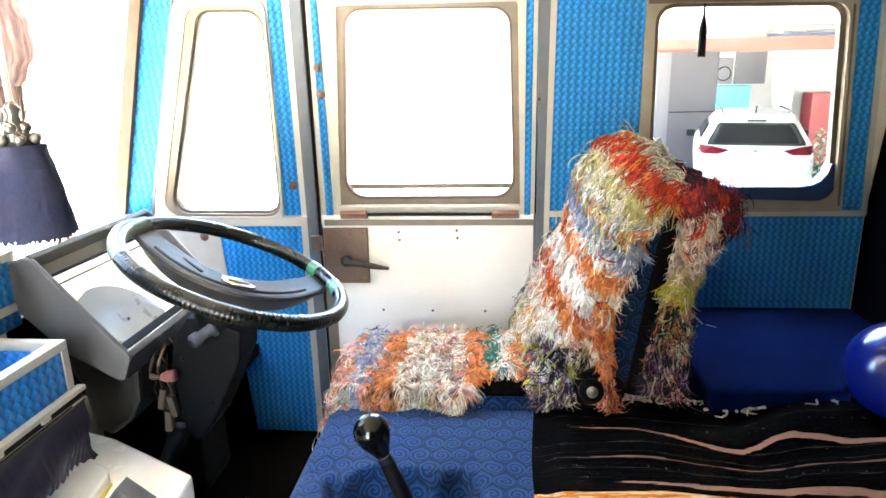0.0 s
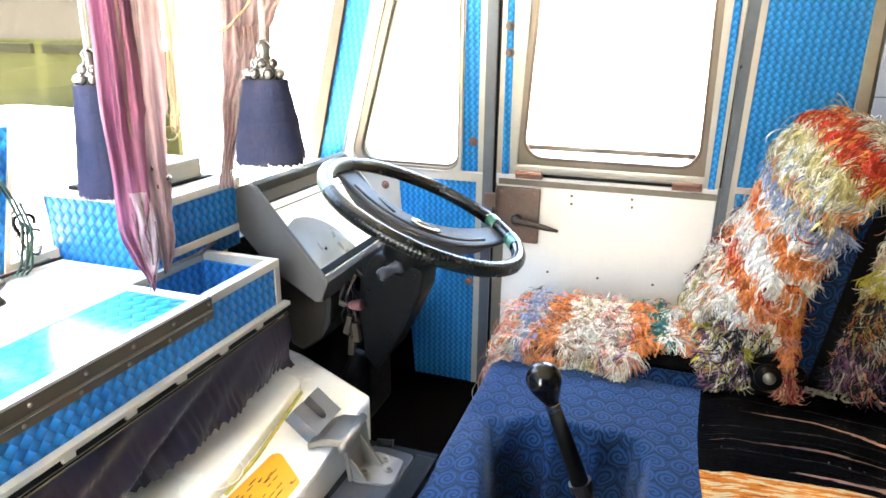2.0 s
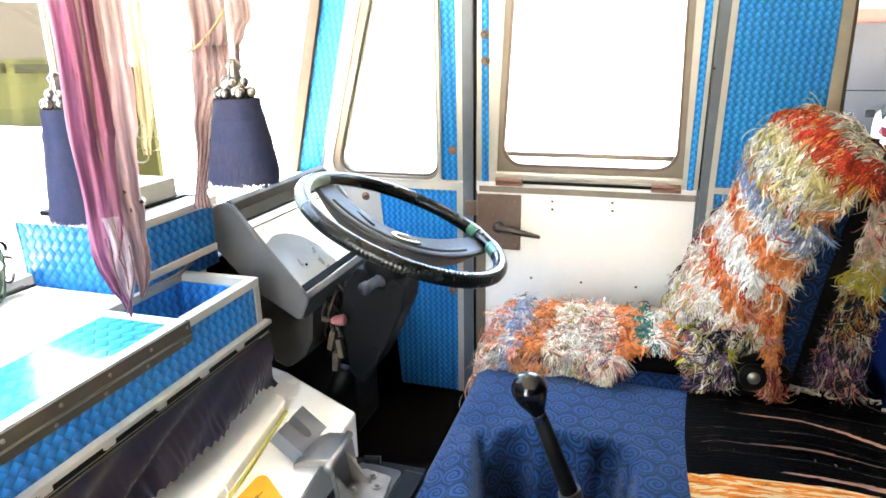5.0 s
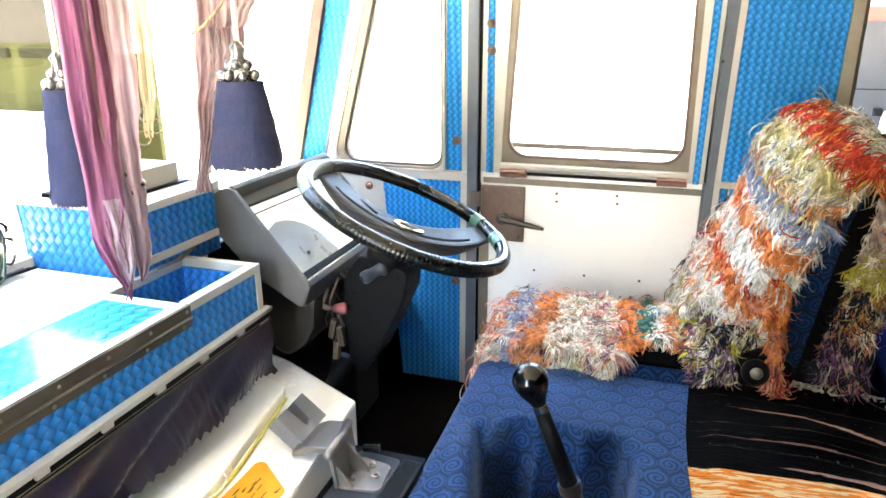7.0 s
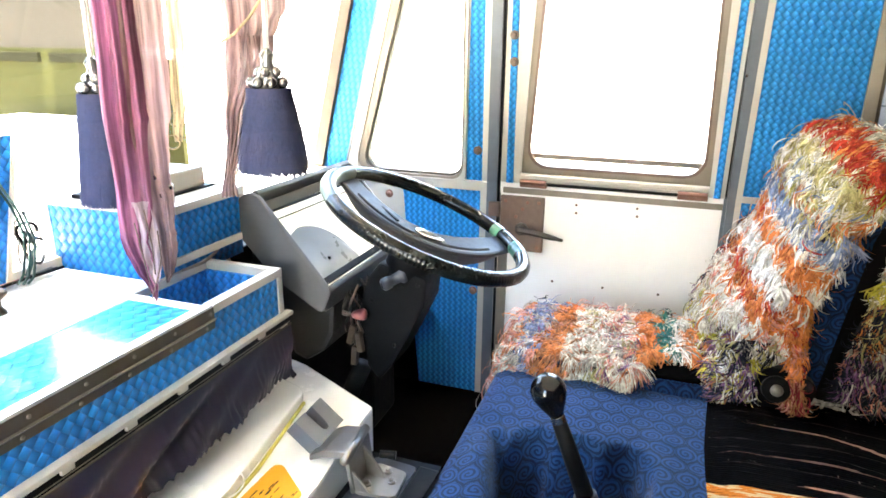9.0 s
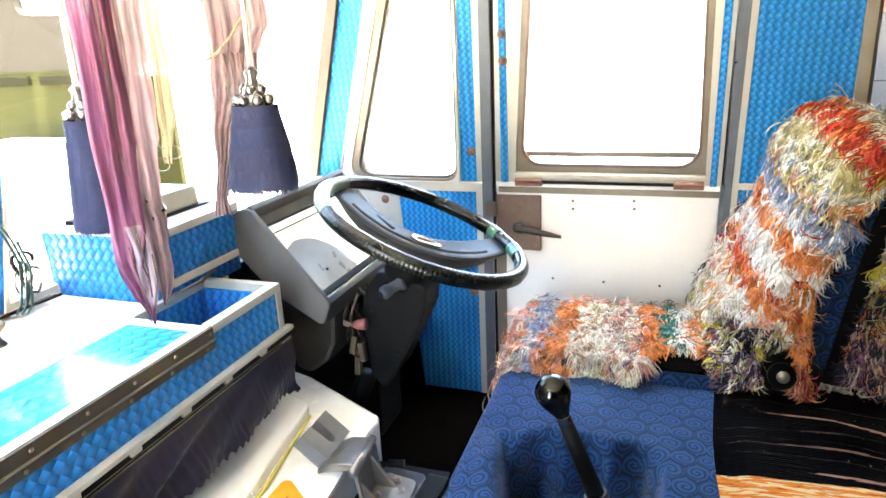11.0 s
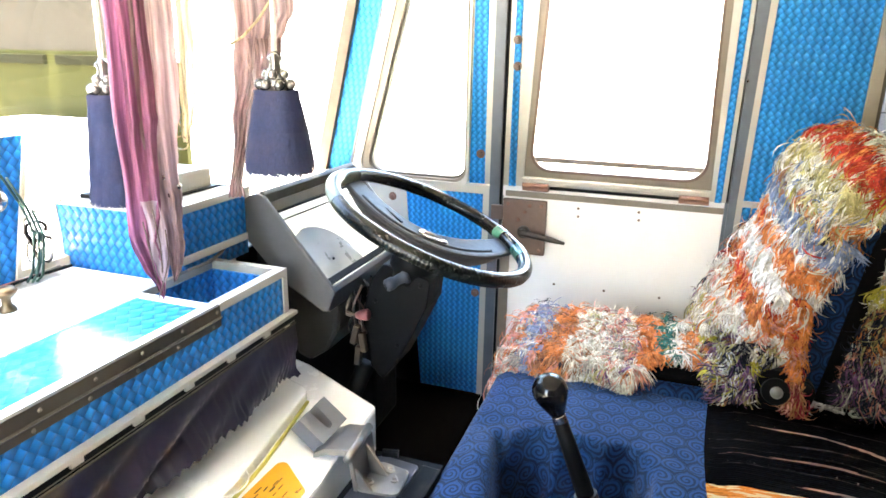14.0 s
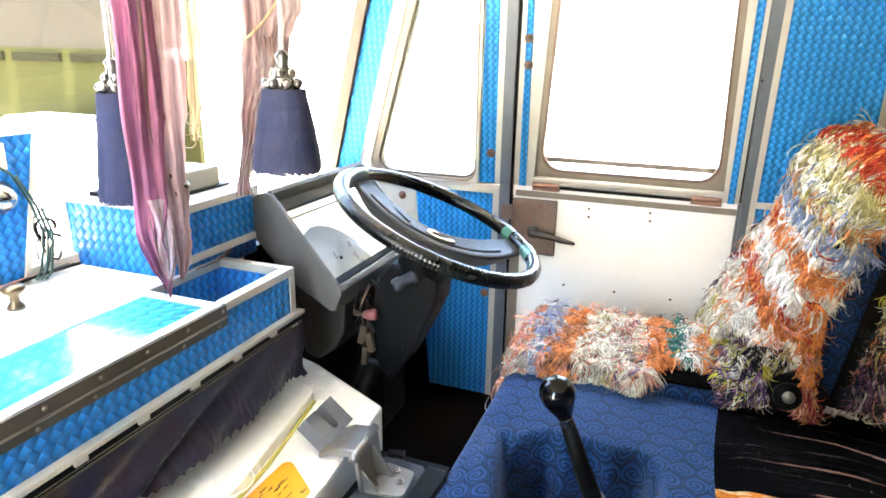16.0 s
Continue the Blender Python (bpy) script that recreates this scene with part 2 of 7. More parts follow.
def gauze(name, col, see=0.35, through_light=0.2):
    """Thin cloth that lets part of the light through."""
    m, ns, ls, bs = nodes_of(name)
    nt = m.node_tree
    stretch = ns.new("ShaderNodeVectorMath")
    stretch.operation = "MULTIPLY"
    stretch.inputs[1].default_value = (130.0, 130.0, 7.0)
    ls.new(ns.new("ShaderNodeTexCoord").outputs["Object"], stretch.inputs[0])
    streak = noise_tex(nt, 1.0, 4, stretch.outputs[0])
    edge = ns.new("ShaderNodeMapRange")
    edge.inputs["From Min"].default_value, edge.inputs["From Max"].default_value = 0.34, 0.64
    ls.new(streak, edge.inputs["Value"])
    c = mix_col(nt, edge.outputs[0], tuple(k * 0.45 for k in col), tuple(min(1, k * 1.3) for k in col))
    patchy = noise_tex(nt, 22.0, 3)
    c = mix_col(nt, math_node(nt, "MULTIPLY", patchy, 0.4), c, tuple(k * 0.7 for k in col))
    ls.new(c, bs.inputs["Base Color"])
    bs.inputs["Roughness"].default_value = 0.75
    tl, tr, m1, m2 = ns.new("ShaderNodeBsdfTranslucent"), ns.new("ShaderNodeBsdfTransparent"), ns.new("ShaderNodeMixShader"), ns.new("ShaderNodeMixShader")
    ls.new(c, tl.inputs[0])
    m1.inputs[0].default_value, m2.inputs[0].default_value = through_light, see
    ls.new(bs.outputs[0], m1.inputs[1])
    ls.new(tl.outputs[0], m1.inputs[2])
    ls.new(math_node(nt, "MULTIPLY", edge.outputs[0], see), m2.inputs[0])
    ls.new(m1.outputs[0], m2.inputs[1])
    ls.new(tr.outputs[0], m2.inputs[2])
    ls.new(m2.outputs[0], ns["Material Output"].inputs[0])
    return m


# one sheet in three tones: darkened against bounced light, lightened on the glaring lid
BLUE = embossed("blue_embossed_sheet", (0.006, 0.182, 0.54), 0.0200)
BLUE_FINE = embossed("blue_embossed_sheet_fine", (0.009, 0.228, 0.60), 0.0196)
BLUE_VARNISHED_LIT = embossed("blue_embossed_sheet_varnished_lit", (0.006, 0.285, 0.70), 0.0250, 1.0)
NAVY = plain("navy_sheet", (0.0004, 0.0008, 0.0030), 0.6, var=0.3, scale=60, spec=0.03)
SILL_BLUE = plain("dark_blue_sill_paint", (0.004, 0.024, 0.085), 0.4, var=0.3, scale=40, dirt=(0.03, 0.05, 0.09), dirt_amount=0.5)
ALU = plain("aluminium_trim", (0.44, 0.42, 0.375), 0.42, metal=0.25, var=0.12, scale=40, dirt=(0.36, 0.32, 0.26), dirt_amount=0.7)
ALU_DULL = plain("dull_aluminium", (0.20, 0.175, 0.14), 0.5, metal=0.3, var=0.25, scale=35, dirt=(0.09, 0.06, 0.04), dirt_amount=0.8)
PILLAR = plain("grey_blue_pillar_paint", (0.075, 0.10, 0.13), 0.4, var=0.25, scale=30, dirt=(0.13, 0.11, 0.085), dirt_amount=0.6)
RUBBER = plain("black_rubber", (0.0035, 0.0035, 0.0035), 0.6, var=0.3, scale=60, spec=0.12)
WHITE = plain("white_door_paint", (0.76, 0.75, 0.74), 0.35, var=0.04, scale=14, bump=0.05, dirt=(0.55, 0.50, 0.45), dirt_amount=0.35)
# brown lightened to tan: glare over the windscreen post is in the colour
POST_TAN = plain("glare_pale_tan_paint", (0.125, 0.092, 0.070), 0.6, var=0.2, scale=30, spec=0.1)
JAMB_TAN = plain("worn_tan_jamb", (0.33, 0.29, 0.225), 0.5, metal=0.15, var=0.25, scale=30, dirt=(0.16, 0.11, 0.07), dirt_amount=0.8)
SEAL_TAN = plain("dusty_tan_seal", (0.085, 0.075, 0.058), 0.6, var=0.25, scale=40, spec=0.1)
BROWN_PAINT = plain("dull_brown_paint", (0.060, 0.045, 0.032), 0.6, var=0.2, scale=30, spec=0.1)
CREAM = plain("cream_paint", (0.62, 0.55, 0.44), 0.5, var=0.1, scale=14, dirt=(0.4, 0.33, 0.24), dirt_amount=0.5)
WHITE_PLASTIC = plain("white_plastic", (0.87, 0.86, 0.84), 0.25, var=0.03, scale=12, bump=0.03, dirt=(0.6, 0.56, 0.48), dirt_amount=0.25, coat=0.4)
WHITE_TOP = plain("white_laminate", (0.74, 0.74, 0.72), 0.28, var=0.04, scale=18, bump=0.05, dirt=(0.55, 0.52, 0.46), dirt_amount=0.3, coat=0.3)
DARK_IRON = plain("dark_brown_iron", (0.030, 0.022, 0.017), 0.4, metal=0.3, var=0.3, scale=60)
RUST = plain("rusty_brown_steel", (0.125, 0.094, 0.076), 0.45, metal=0.35, var=0.4, scale=60, dirt=(0.12, 0.05, 0.025), dirt_amount=0.9)
RUST_RED = plain("rust_red_bolt", (0.16, 0.07, 0.045), 0.5, metal=0.3, var=0.4, scale=140, dirt=(0.3, 0.2, 0.15), dirt_amount=0.5)
STEEL = plain("worn_steel", (0.24, 0.23, 0.215), 0.35, metal=0.8, var=0.3, scale=50, dirt=(0.16, 0.13, 0.1), dirt_amount=0.6)
CHROME = plain("chrome", (0.40, 0.385, 0.355), 0.24, metal=1.0, var=0.05, scale=20, bump=0)
BRASS = plain("tarnished_brass", (0.15, 0.105, 0.060), 0.35, metal=0.9, var=0.3, scale=90)
GREY_PLASTIC = plain("grey_dash_plastic", (0.056, 0.055, 0.054), 0.5, var=0.2, scale=90, bump=0.25, dirt=(0.102, 0.098, 0.090), dirt_amount=0.5, spec=0.25)
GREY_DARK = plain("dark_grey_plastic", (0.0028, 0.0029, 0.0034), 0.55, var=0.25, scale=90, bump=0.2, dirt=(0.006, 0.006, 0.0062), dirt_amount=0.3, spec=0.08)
# darker copy of the pod's plastic: the leg's shade is in the colour
LEG_SHADE_GREY = plain("shadowy_brown_grey_plastic", (0.017, 0.0155, 0.0140), 0.5, var=0.25, scale=90, bump=0.2, spec=0.2)
GREY_LIGHT = plain("mid_grey_plastic", (0.105, 0.110, 0.120), 0.45, var=0.15, scale=80, bump=0.1)
LOCK_GREY = plain("worn_lock_grey", (0.040, 0.042, 0.050), 0.5, var=0.3, scale=80, spec=0.2)
# pale cream stands for bright sky mirrored in the gauge glass
FACE = plain("sky_reflection_gauge_face", (0.90, 0.88, 0.76), 0.25, var=0.08, scale=16, bump=0.0, dirt=(0.75, 0.72, 0.6), dirt_amount=0.4, coat=0.6)
SMOKY = plain("smoky_grey_mask", (0.10, 0.105, 0.10), 0.3, var=0.35, scale=26, bump=0, dirt=(0.34, 0.33, 0.28), dirt_amount=1.0)
WHEEL_BLACK = plain("black_wheel_lacing", (0.0040, 0.0052, 0.0045), 0.24, var=0.12, scale=40, bump=0.05, spec=0.35)
WHEEL_TAPE = plain("pale_green_tape", (0.060, 0.085, 0.066), 0.32, var=0.25, scale=60, bump=0.15, dirt=(0.04, 0.06, 0.045), dirt_amount=0.6)
WHEEL_GREEN = plain("green_wheel_wrap", (0.012, 0.13, 0.085), 0.3, var=0.3, scale=90, coat=0.4)
PAD_GREY = plain("blue_grey_pad_plastic", (0.026, 0.026, 0.028), 0.48, var=0.15, scale=80, bump=0.1, spec=0.22)
GLOSS_BLACK = plain("gloss_black", (0.004, 0.004, 0.0045), 0.16, var=0.1, scale=20, bump=0, coat=0.25, spec=0.3)
HINGE = plain("bronze_hinge_strip", (0.058, 0.050, 0.037), 0.42, metal=0.3, var=0.3, scale=35, dirt=(0.12, 0.105, 0.08), dirt_amount=0.6)
SKIRT = plain("dark_plum_satin", (0.012, 0.0105, 0.024), 0.40, var=0.2, scale=140, dirt=(0.030, 0.018, 0.020), dirt_amount=0.5, spec=0.42)
VELVET = plain("navy_velvet", (0.0006, 0.0080, 0.050), 0.9, var=0.35, scale=70, bump=0.3, spec=0.02, dirt=(0.0003, 0.002, 0.012), dirt_amount=0.9)
SWIRL = swirl_cloth("blue_swirl_cloth", (0.0064, 0.0325, 0.102), (0.0007, 0.0019, 0.0055), 0.044)
RUG = stripe_rug("striped_rug")
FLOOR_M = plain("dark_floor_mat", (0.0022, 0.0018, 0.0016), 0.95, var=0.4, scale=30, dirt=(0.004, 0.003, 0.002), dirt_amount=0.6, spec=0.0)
CEIL_M = plain("pale_headlining", (0.62, 0.58, 0.50), 0.8, var=0.08, scale=40)
PINK = gauze("magenta_gauze", (0.25, 0.084, 0.145), 0.016, 0.34)
BROWN_GAUZE = gauze("brown_gauze", (0.23, 0.140, 0.135), 0.012, 0.34)
GOLD_GAUZE = gauze("gold_gauze", (0.40, 0.30, 0.17), 0.040, 0.36)
PALE_GAUZE = gauze("pale_gauze", (0.36, 0.27, 0.29), 0.04, 0.30)
GLASS = glass_mat("window_glass")
CYAN_STRAP = plain("green_wire_sheath", (0.003, 0.036, 0.026), 0.4, var=0.1)
GREY_WIRE = plain("grey_wire_sheath", (0.14, 0.12, 0.105), 0.4, var=0.1)
ORANGE_LABEL = plain("orange_label", (0.72, 0.34, 0.02), 0.4, var=0.15, scale=30, bump=0, dirt=(0.6, 0.22, 0.02), dirt_amount=0.6)
INK = plain("label_ink", (0.05, 0.03, 0.01), 0.6, var=0.1, bump=0)
YELLOW_SEAL = plain("yellowed_seal", (0.50, 0.46, 0.10), 0.5, var=0.2)
RED_CAP = plain("faded_red_plastic", (0.17, 0.050, 0.055), 0.45, var=0.2)
BEIGE_PLASTIC = plain("beige_grey_plastic", (0.24, 0.225, 0.19), 0.5, var=0.1, scale=40)
BLUE_GLOSS = plain("blue_gloss_plastic", (0.002, 0.011, 0.17), 0.2, var=0.05, bump=0, coat=0.5)

# rag strands: every strand a little lighter or darker than the next
def rag_mat(name, col):
    m, ns, ls, bs = nodes_of(name)
    nt = m.node_tree
    one = ns.new("ShaderNodeNewGeometry").outputs["Random Per Island"]
    tuft = ns.new("ShaderNodeMapRange")
    tuft.inputs["From Min"].default_value, tuft.inputs["From Max"].default_value = 0.34, 0.66
    ls.new(noise_tex(nt, 62.0, 2), tuft.inputs["Value"])
    k = math_node(nt, "ADD", math_node(nt, "MULTIPLY", one, 0.45), math_node(nt, "MULTIPLY", tuft.outputs[0], 0.55))
    c = mix_col(nt, k, tuple(v * 0.30 for v in col), tuple(min(0.94, v * 1.40) for v in col))
    fine = noise_tex(nt, 160.0, 3)
    c = mix_col(nt, math_node(nt, "MULTIPLY", fine, 0.45), c, tuple(v * 0.45 for v in col))
    ls.new(c, bs.inputs["Base Color"])
    bs.inputs["Roughness"].default_value, bs.inputs["Specular IOR Level"].default_value = 0.9, 0.12
    bump_to(nt, bs, fine, 0.3, 0.001)
    return m


RAG = {k: rag_mat("rag_" + k, c) for k, c in dict(
    orange=(0.74, 0.23, 0.075), red=(0.46, 0.05, 0.03), cream=(0.82, 0.69, 0.58), white=(0.86, 0.80, 0.72), olive=(0.46, 0.40, 0.19),
    blue=(0.21, 0.26, 0.40), teal=(0.05, 0.19, 0.17), purple=(0.22, 0.11, 0.22), brown=(0.38, 0.17, 0.085), pink=(0.64, 0.28, 0.22),
    yellow=(0.48, 0.42, 0.07), dark=(0.03, 0.03, 0.045), maroon=(0.24, 0.03, 0.04), grey=(0.42, 0.38, 0.33)).items()}

SILVER = plain("silvered_bead", (0.20, 0.19, 0.18), 0.22, metal=0.7, var=0.1, scale=60, bump=0)
# plum blotches over the navy stand for a veil of glare
TASSEL = plain("navy_tassel_thread", (0.030, 0.040, 0.088), 0.8, var=0.35, scale=220, bump=0.2, spec=0.1, dirt=(0.070, 0.055, 0.080), dirt_amount=0.7)

# outdoors
ASPHALT = plain("pale_concrete_yard", (0.56, 0.53, 0.48), 0.8, var=0.2, scale=2.0, bump=0.2)
TARMAC = plain("dark_tarmac", (0.05, 0.05, 0.05), 0.85, var=0.2, scale=3.0)
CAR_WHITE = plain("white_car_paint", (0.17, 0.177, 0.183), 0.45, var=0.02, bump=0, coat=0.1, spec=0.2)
CAR_GLASS = plain("dark_car_glass", (0.010, 0.012, 0.013), 0.12, var=0.1, bump=0, spec=0.15)
TAIL_RED = plain("red_tail_lens", (0.040, 0.0010, 0.004), 0.5, var=0.2, bump=0, spec=0.03)
BUMPER_DARK = plain("dark_bumper", (0.007, 0.008, 0.009), 0.8, var=0.1, spec=0.1)
VAN_GREY = plain("grey_panel_paint", (0.066, 0.065, 0.074), 0.6, var=0.08, scale=3, bump=0, spec=0.08)
LEAF_GREY = plain("pale_grey_panel_paint", (0.105, 0.105, 0.115), 0.6, var=0.08, scale=3, bump=0, spec=0.08)
SIGN_GREY = plain("grey_window_film", (0.17, 0.17, 0.19), 0.5, var=0.1, scale=3, bump=0, spec=0.1)
ORANGE_FASCIA = plain("orange_fascia", (0.36, 0.085, 0.070), 0.5, var=0.1, scale=3, bump=0)
CYAN_SIGN = plain("cyan_panel", (0.005, 0.26, 0.33), 0.4, var=0.08, scale=4, bump=0)
RED_BOX = plain("red_cabinet_paint", (0.22, 0.018, 0.024), 0.4, var=0.1, scale=4, bump=0)
RENDER_WHITE = plain("white_wall_paint", (0.50, 0.505, 0.51), 0.7, var=0.06, scale=2, bump=0)
# the unseen wall's brown is darkened to stand for a shaded face
YARD_BROWN_SHADED = plain("shaded_brown_yard_paint", (0.0135, 0.0115, 0.0085), 0.5, var=0.15, scale=3, bump=0, dirt=(0.0105, 0.0082, 0.0055), dirt_amount=0.8, spec=0.02)
# lorry tan and olive made nearly black: the side's shade is in the colour
TAN_SHADED = plain("shaded_tan_lorry_paint", (0.0245, 0.0208, 0.0160), 0.8, var=0.2, scale=3, bump=0, dirt=(0.0190, 0.0152, 0.0110), dirt_amount=0.9, spec=0.02)
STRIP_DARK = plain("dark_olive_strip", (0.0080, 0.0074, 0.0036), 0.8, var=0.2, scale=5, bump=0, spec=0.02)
OLIVE_SHADED = plain("shaded_olive_lorry_paint", (0.0225, 0.0212, 0.0072), 0.8, var=0.2, scale=3, bump=0, spec=0.02)


# ---------------------------------------------------------------- mesh helpers
def uv_box(bm):
    """uv in metres from the two axes that a face lies along."""
    layer = bm.loops.layers.uv.verify()
    for f in bm.faces:
        n = f.normal
        k = max(range(3), key=lambda i: abs(n[i]))
        i, j = ((1, 2), (0, 2), (0, 1))[k]
        for lp in f.loops:
            lp[layer].uv = (lp.vert.co[i], lp.vert.co[j])


def part(name, bm, mat, parent=None, label="", smooth=False, keep_uv=False):
    """Links a bmesh as one mesh object, under a thing or a part."""
    bm.normal_update()
    if not keep_uv:
        uv_box(bm)
    me = bpy.data.meshes.new(name)
    bm.to_mesh(me)
    bm.free()
    for mt in (mat if isinstance(mat, (list, tuple)) else [mat]):
        me.materials.append(mt)
    if smooth:
        me.shade_smooth()
    ob = new(name, me)
    if parent is not None:
        ob.parent = parent
    if label:
        tagged(ob, label)
    return ob


def thing(name, label, category, group="", kind="", at=(0, 0, 0)):
    ob = new(name)
    ob.empty_display_size = 0.05
    ob.location = at
    return tagged(ob, label, category, group, kind)


def held(parent, ob):
    """Puts ob under a parent that stands away from the origin, keeping its place."""
    ob.parent = parent
    ob.matrix_parent_inverse = Matrix.Translation(parent.location).inverted()
    return ob


def box(bm, x0, x1, y0, y1, z0, z1, bevel=0.0, m=None, seg=2):
    vs = [bm.verts.new((x, y, z)) for x in (x0, x1) for y in (y0, y1) for z in (z0, z1)]
    fs = [bm.faces.new([vs[i] for i in f]) for f in ((0, 1, 3, 2), (4, 6, 7, 5), (0, 4, 5, 1), (2, 3, 7, 6), (0, 2, 6, 4), (1, 5, 7, 3))]
    if bevel:
        es = list({e for f in fs for e in f.edges})
        r = bmesh.ops.bevel(bm, geom=es, offset=bevel, segments=seg, affect="EDGES", profile=0.6)
        vs = list({v for f in r["faces"] for v in f.verts} | {v for v in vs if v.is_valid})
    if m is not None:
        for v in vs:
            v.co = m @ v.co
    return vs


def prism(bm, pts, axis, a, b, bevel=0.0, m=None):
    """A polygon of 2D points pushed along axis from a to b."""
    def at(p, q):
        return {"x": (q, p[0], p[1]), "y": (p[0], q, p[1]), "z": (p[0], p[1], q)}[axis]
    lo, hi = [bm.verts.new(at(p, a)) for p in pts], [bm.verts.new(at(p, b)) for p in pts]
    fs = [bm.faces.new(lo), bm.faces.new(hi[::-1])]
    n = len(pts)
    for i in range(n):
        fs.append(bm.faces.new((lo[i], hi[i], hi[(i + 1) % n], lo[(i + 1) % n])))
    bmesh.ops.recalc_face_normals(bm, faces=fs)
    vs = lo + hi
    if bevel:
        es = list({e for f in fs for e in f.edges})
        r = bmesh.ops.bevel(bm, geom=es, offset=bevel, segments=2, affect="EDGES", profile=0.6)
        vs = list({v for f in r["faces"] for v in f.verts} | {v for v in vs if v.is_valid})
    if m is not None:
        for v in vs:
            v.co = m @ v.co
    return vs


def tube(bm, pts, r, seg=8, cap=True):
    """A round bar along a line of points; r may be one radius or one for each point."""
    pts = [Vector(p) for p in pts]
    rs = r if isinstance(r, (list, tuple)) else [r] * len(pts)
    rings, side = [], None
    for i, p in enumerate(pts):
        d = (pts[min(i + 1, len(pts) - 1)] - pts[max(i - 1, 0)]).normalized()
        if side is None:
            side = d.cross(Vector((0, 0, 1)) if abs(d.z) < 0.9 else Vector((1, 0, 0))).normalized()
        side = (side - d * side.dot(d)).normalized()
        up = d.cross(side)
        rings.append([bm.verts.new(p + (side * math.cos(k / seg * 2 * math.pi) + up * math.sin(k / seg * 2 * math.pi)) * rs[i]) for k in range(seg)])
    for a, b in zip(rings, rings[1:]):
        for k in range(seg):
            bm.faces.new((a[k], a[(k + 1) % seg], b[(k + 1) % seg], b[k]))
    if cap:
        bm.faces.new(rings[0][::-1])
        bm.faces.new(rings[-1])


def ring(bm, m, big, small, nb=64, ns=12, wave=0.0, waves=0, arc=(0, 2 * math.pi)):
    """A torus in the plane z = 0 of m, with laced ripples."""
    full = arc[1] - arc[0] > 6.28
    rows = []
    for i in range(nb + (0 if full else 1)):
        a = arc[0] + (arc[1] - arc[0]) * i / nb
        s = small * (1 + wave * math.sin(a * waves) * (0.12 + max(0.0, -math.sin(a - 0.3))))
        rows.append([bm.verts.new(m @ Vector(((big + s * math.cos(b)) * math.cos(a), (big + s * math.cos(b)) * math.sin(a), s * math.sin(b))))
                     for b in (k / ns * 2 * math.pi for k in range(ns))])
    for i in range(len(rows) if full else len(rows) - 1):
        p, q = rows[i], rows[(i + 1) % len(rows)]
        for k in range(ns):
            bm.faces.new((p[k], q[k], q[(k + 1) % ns], p[(k + 1) % ns]))


def lathe(bm, profile, m, seg=16):
    """A turned shape: profile of (radius, height) about the z axis of m."""
    rows = [[bm.verts.new(m @ Vector((r * math.cos(k / seg * 2 * math.pi), r * math.sin(k / seg * 2 * math.pi), h))) for k in range(seg)] for r, h in profile]
    for a, b in zip(rows, rows[1:]):
        for k in range(seg):
            bm.faces.new((a[k], a[(k + 1) % seg], b[(k + 1) % seg], b[k]))
    bm.faces.new(rows[0][::-1])
    bm.faces.new(rows[-1])


def patch(bm, f, nu, nv, thick=0.0):
    """A sheet from f(u, v), with uv = (u, v); closed at the back when it has a thickness."""
    layer = bm.loops.layers.uv.verify()
    g = [[bm.verts.new(f(i / nu, j / nv)) for j in range(nv + 1)] for i in range(nu + 1)]
    fs = []
    for i in range(nu):
        for j in range(nv):
            fc = bm.faces.new((g[i][j], g[i + 1][j], g[i + 1][j + 1], g[i][j + 1]))
            for lp, (a, b) in zip(fc.loops, ((i, j), (i + 1, j), (i + 1, j + 1), (i, j + 1))):
                lp[layer].uv = (a / nu, b / nv)
            fs.append(fc)
    if thick:
        bm.normal_update()
        bmesh.ops.solidify(bm, geom=fs, thickness=thick)
    return g


def zrot_to(n, at):
    """A frame at a place whose z axis points along n."""
    return Matrix.Translation(at) @ Vector(n).to_track_quat("Z", "Y").to_matrix().to_4x4()


# the side wall leans in above the waist
LEAN_A = radians(8)
WAIST, WALL_Y = 0.93, 1.95


def up_wall(x, h, d=0.0):
    """A place on the upper side wall: along, up from the waist, and inwards from it."""
    return Vector((x, WALL_Y - h * math.sin(LEAN_A) - d * math.cos(LEAN_A), WAIST + h * math.cos(LEAN_A) - d * math.sin(LEAN_A)))


UPM = Matrix(((1, 0, 0, 0), (0, math.cos(LEAN_A), -math.sin(LEAN_A), WALL_Y), (0, math.sin(LEAN_A), math.cos(LEAN_A), WAIST), (0, 0, 0, 1)))
# in UPM's frame: x along, -y inwards, z up the leaning wall


def round_loop(c, r, n=5):
    """Corner points (x, z), in order, rounded by r (one or four)."""
    out = []
    rs = r if isinstance(r, (list, tuple)) else [r] * len(c)
    k = len(c)
    for i in range(k):
        p, a, b = Vector(c[i]), Vector(c[i - 1]), Vector(c[(i + 1) % k])
        u, w = (a - p).normalized(), (b - p).normalized()
        ang = u.angle(w)
        t = rs[i] / math.tan(ang / 2)
        p0, p1 = p + u * t, p + w * t
        mid = p + (u + w).normalized() * (rs[i] / math.sin(ang / 2))
        a0 = math.atan2((p0 - mid).y, (p0 - mid).x)
        a1 = math.atan2((p1 - mid).y, (p1 - mid).x)
        da = (a1 - a0 + math.pi) % (2 * math.pi) - math.pi
        out += [(mid + Vector((math.cos(a0 + da * q / n), math.sin(a0 + da * q / n))) * rs[i])[:] for q in range(n + 1)]
    return out


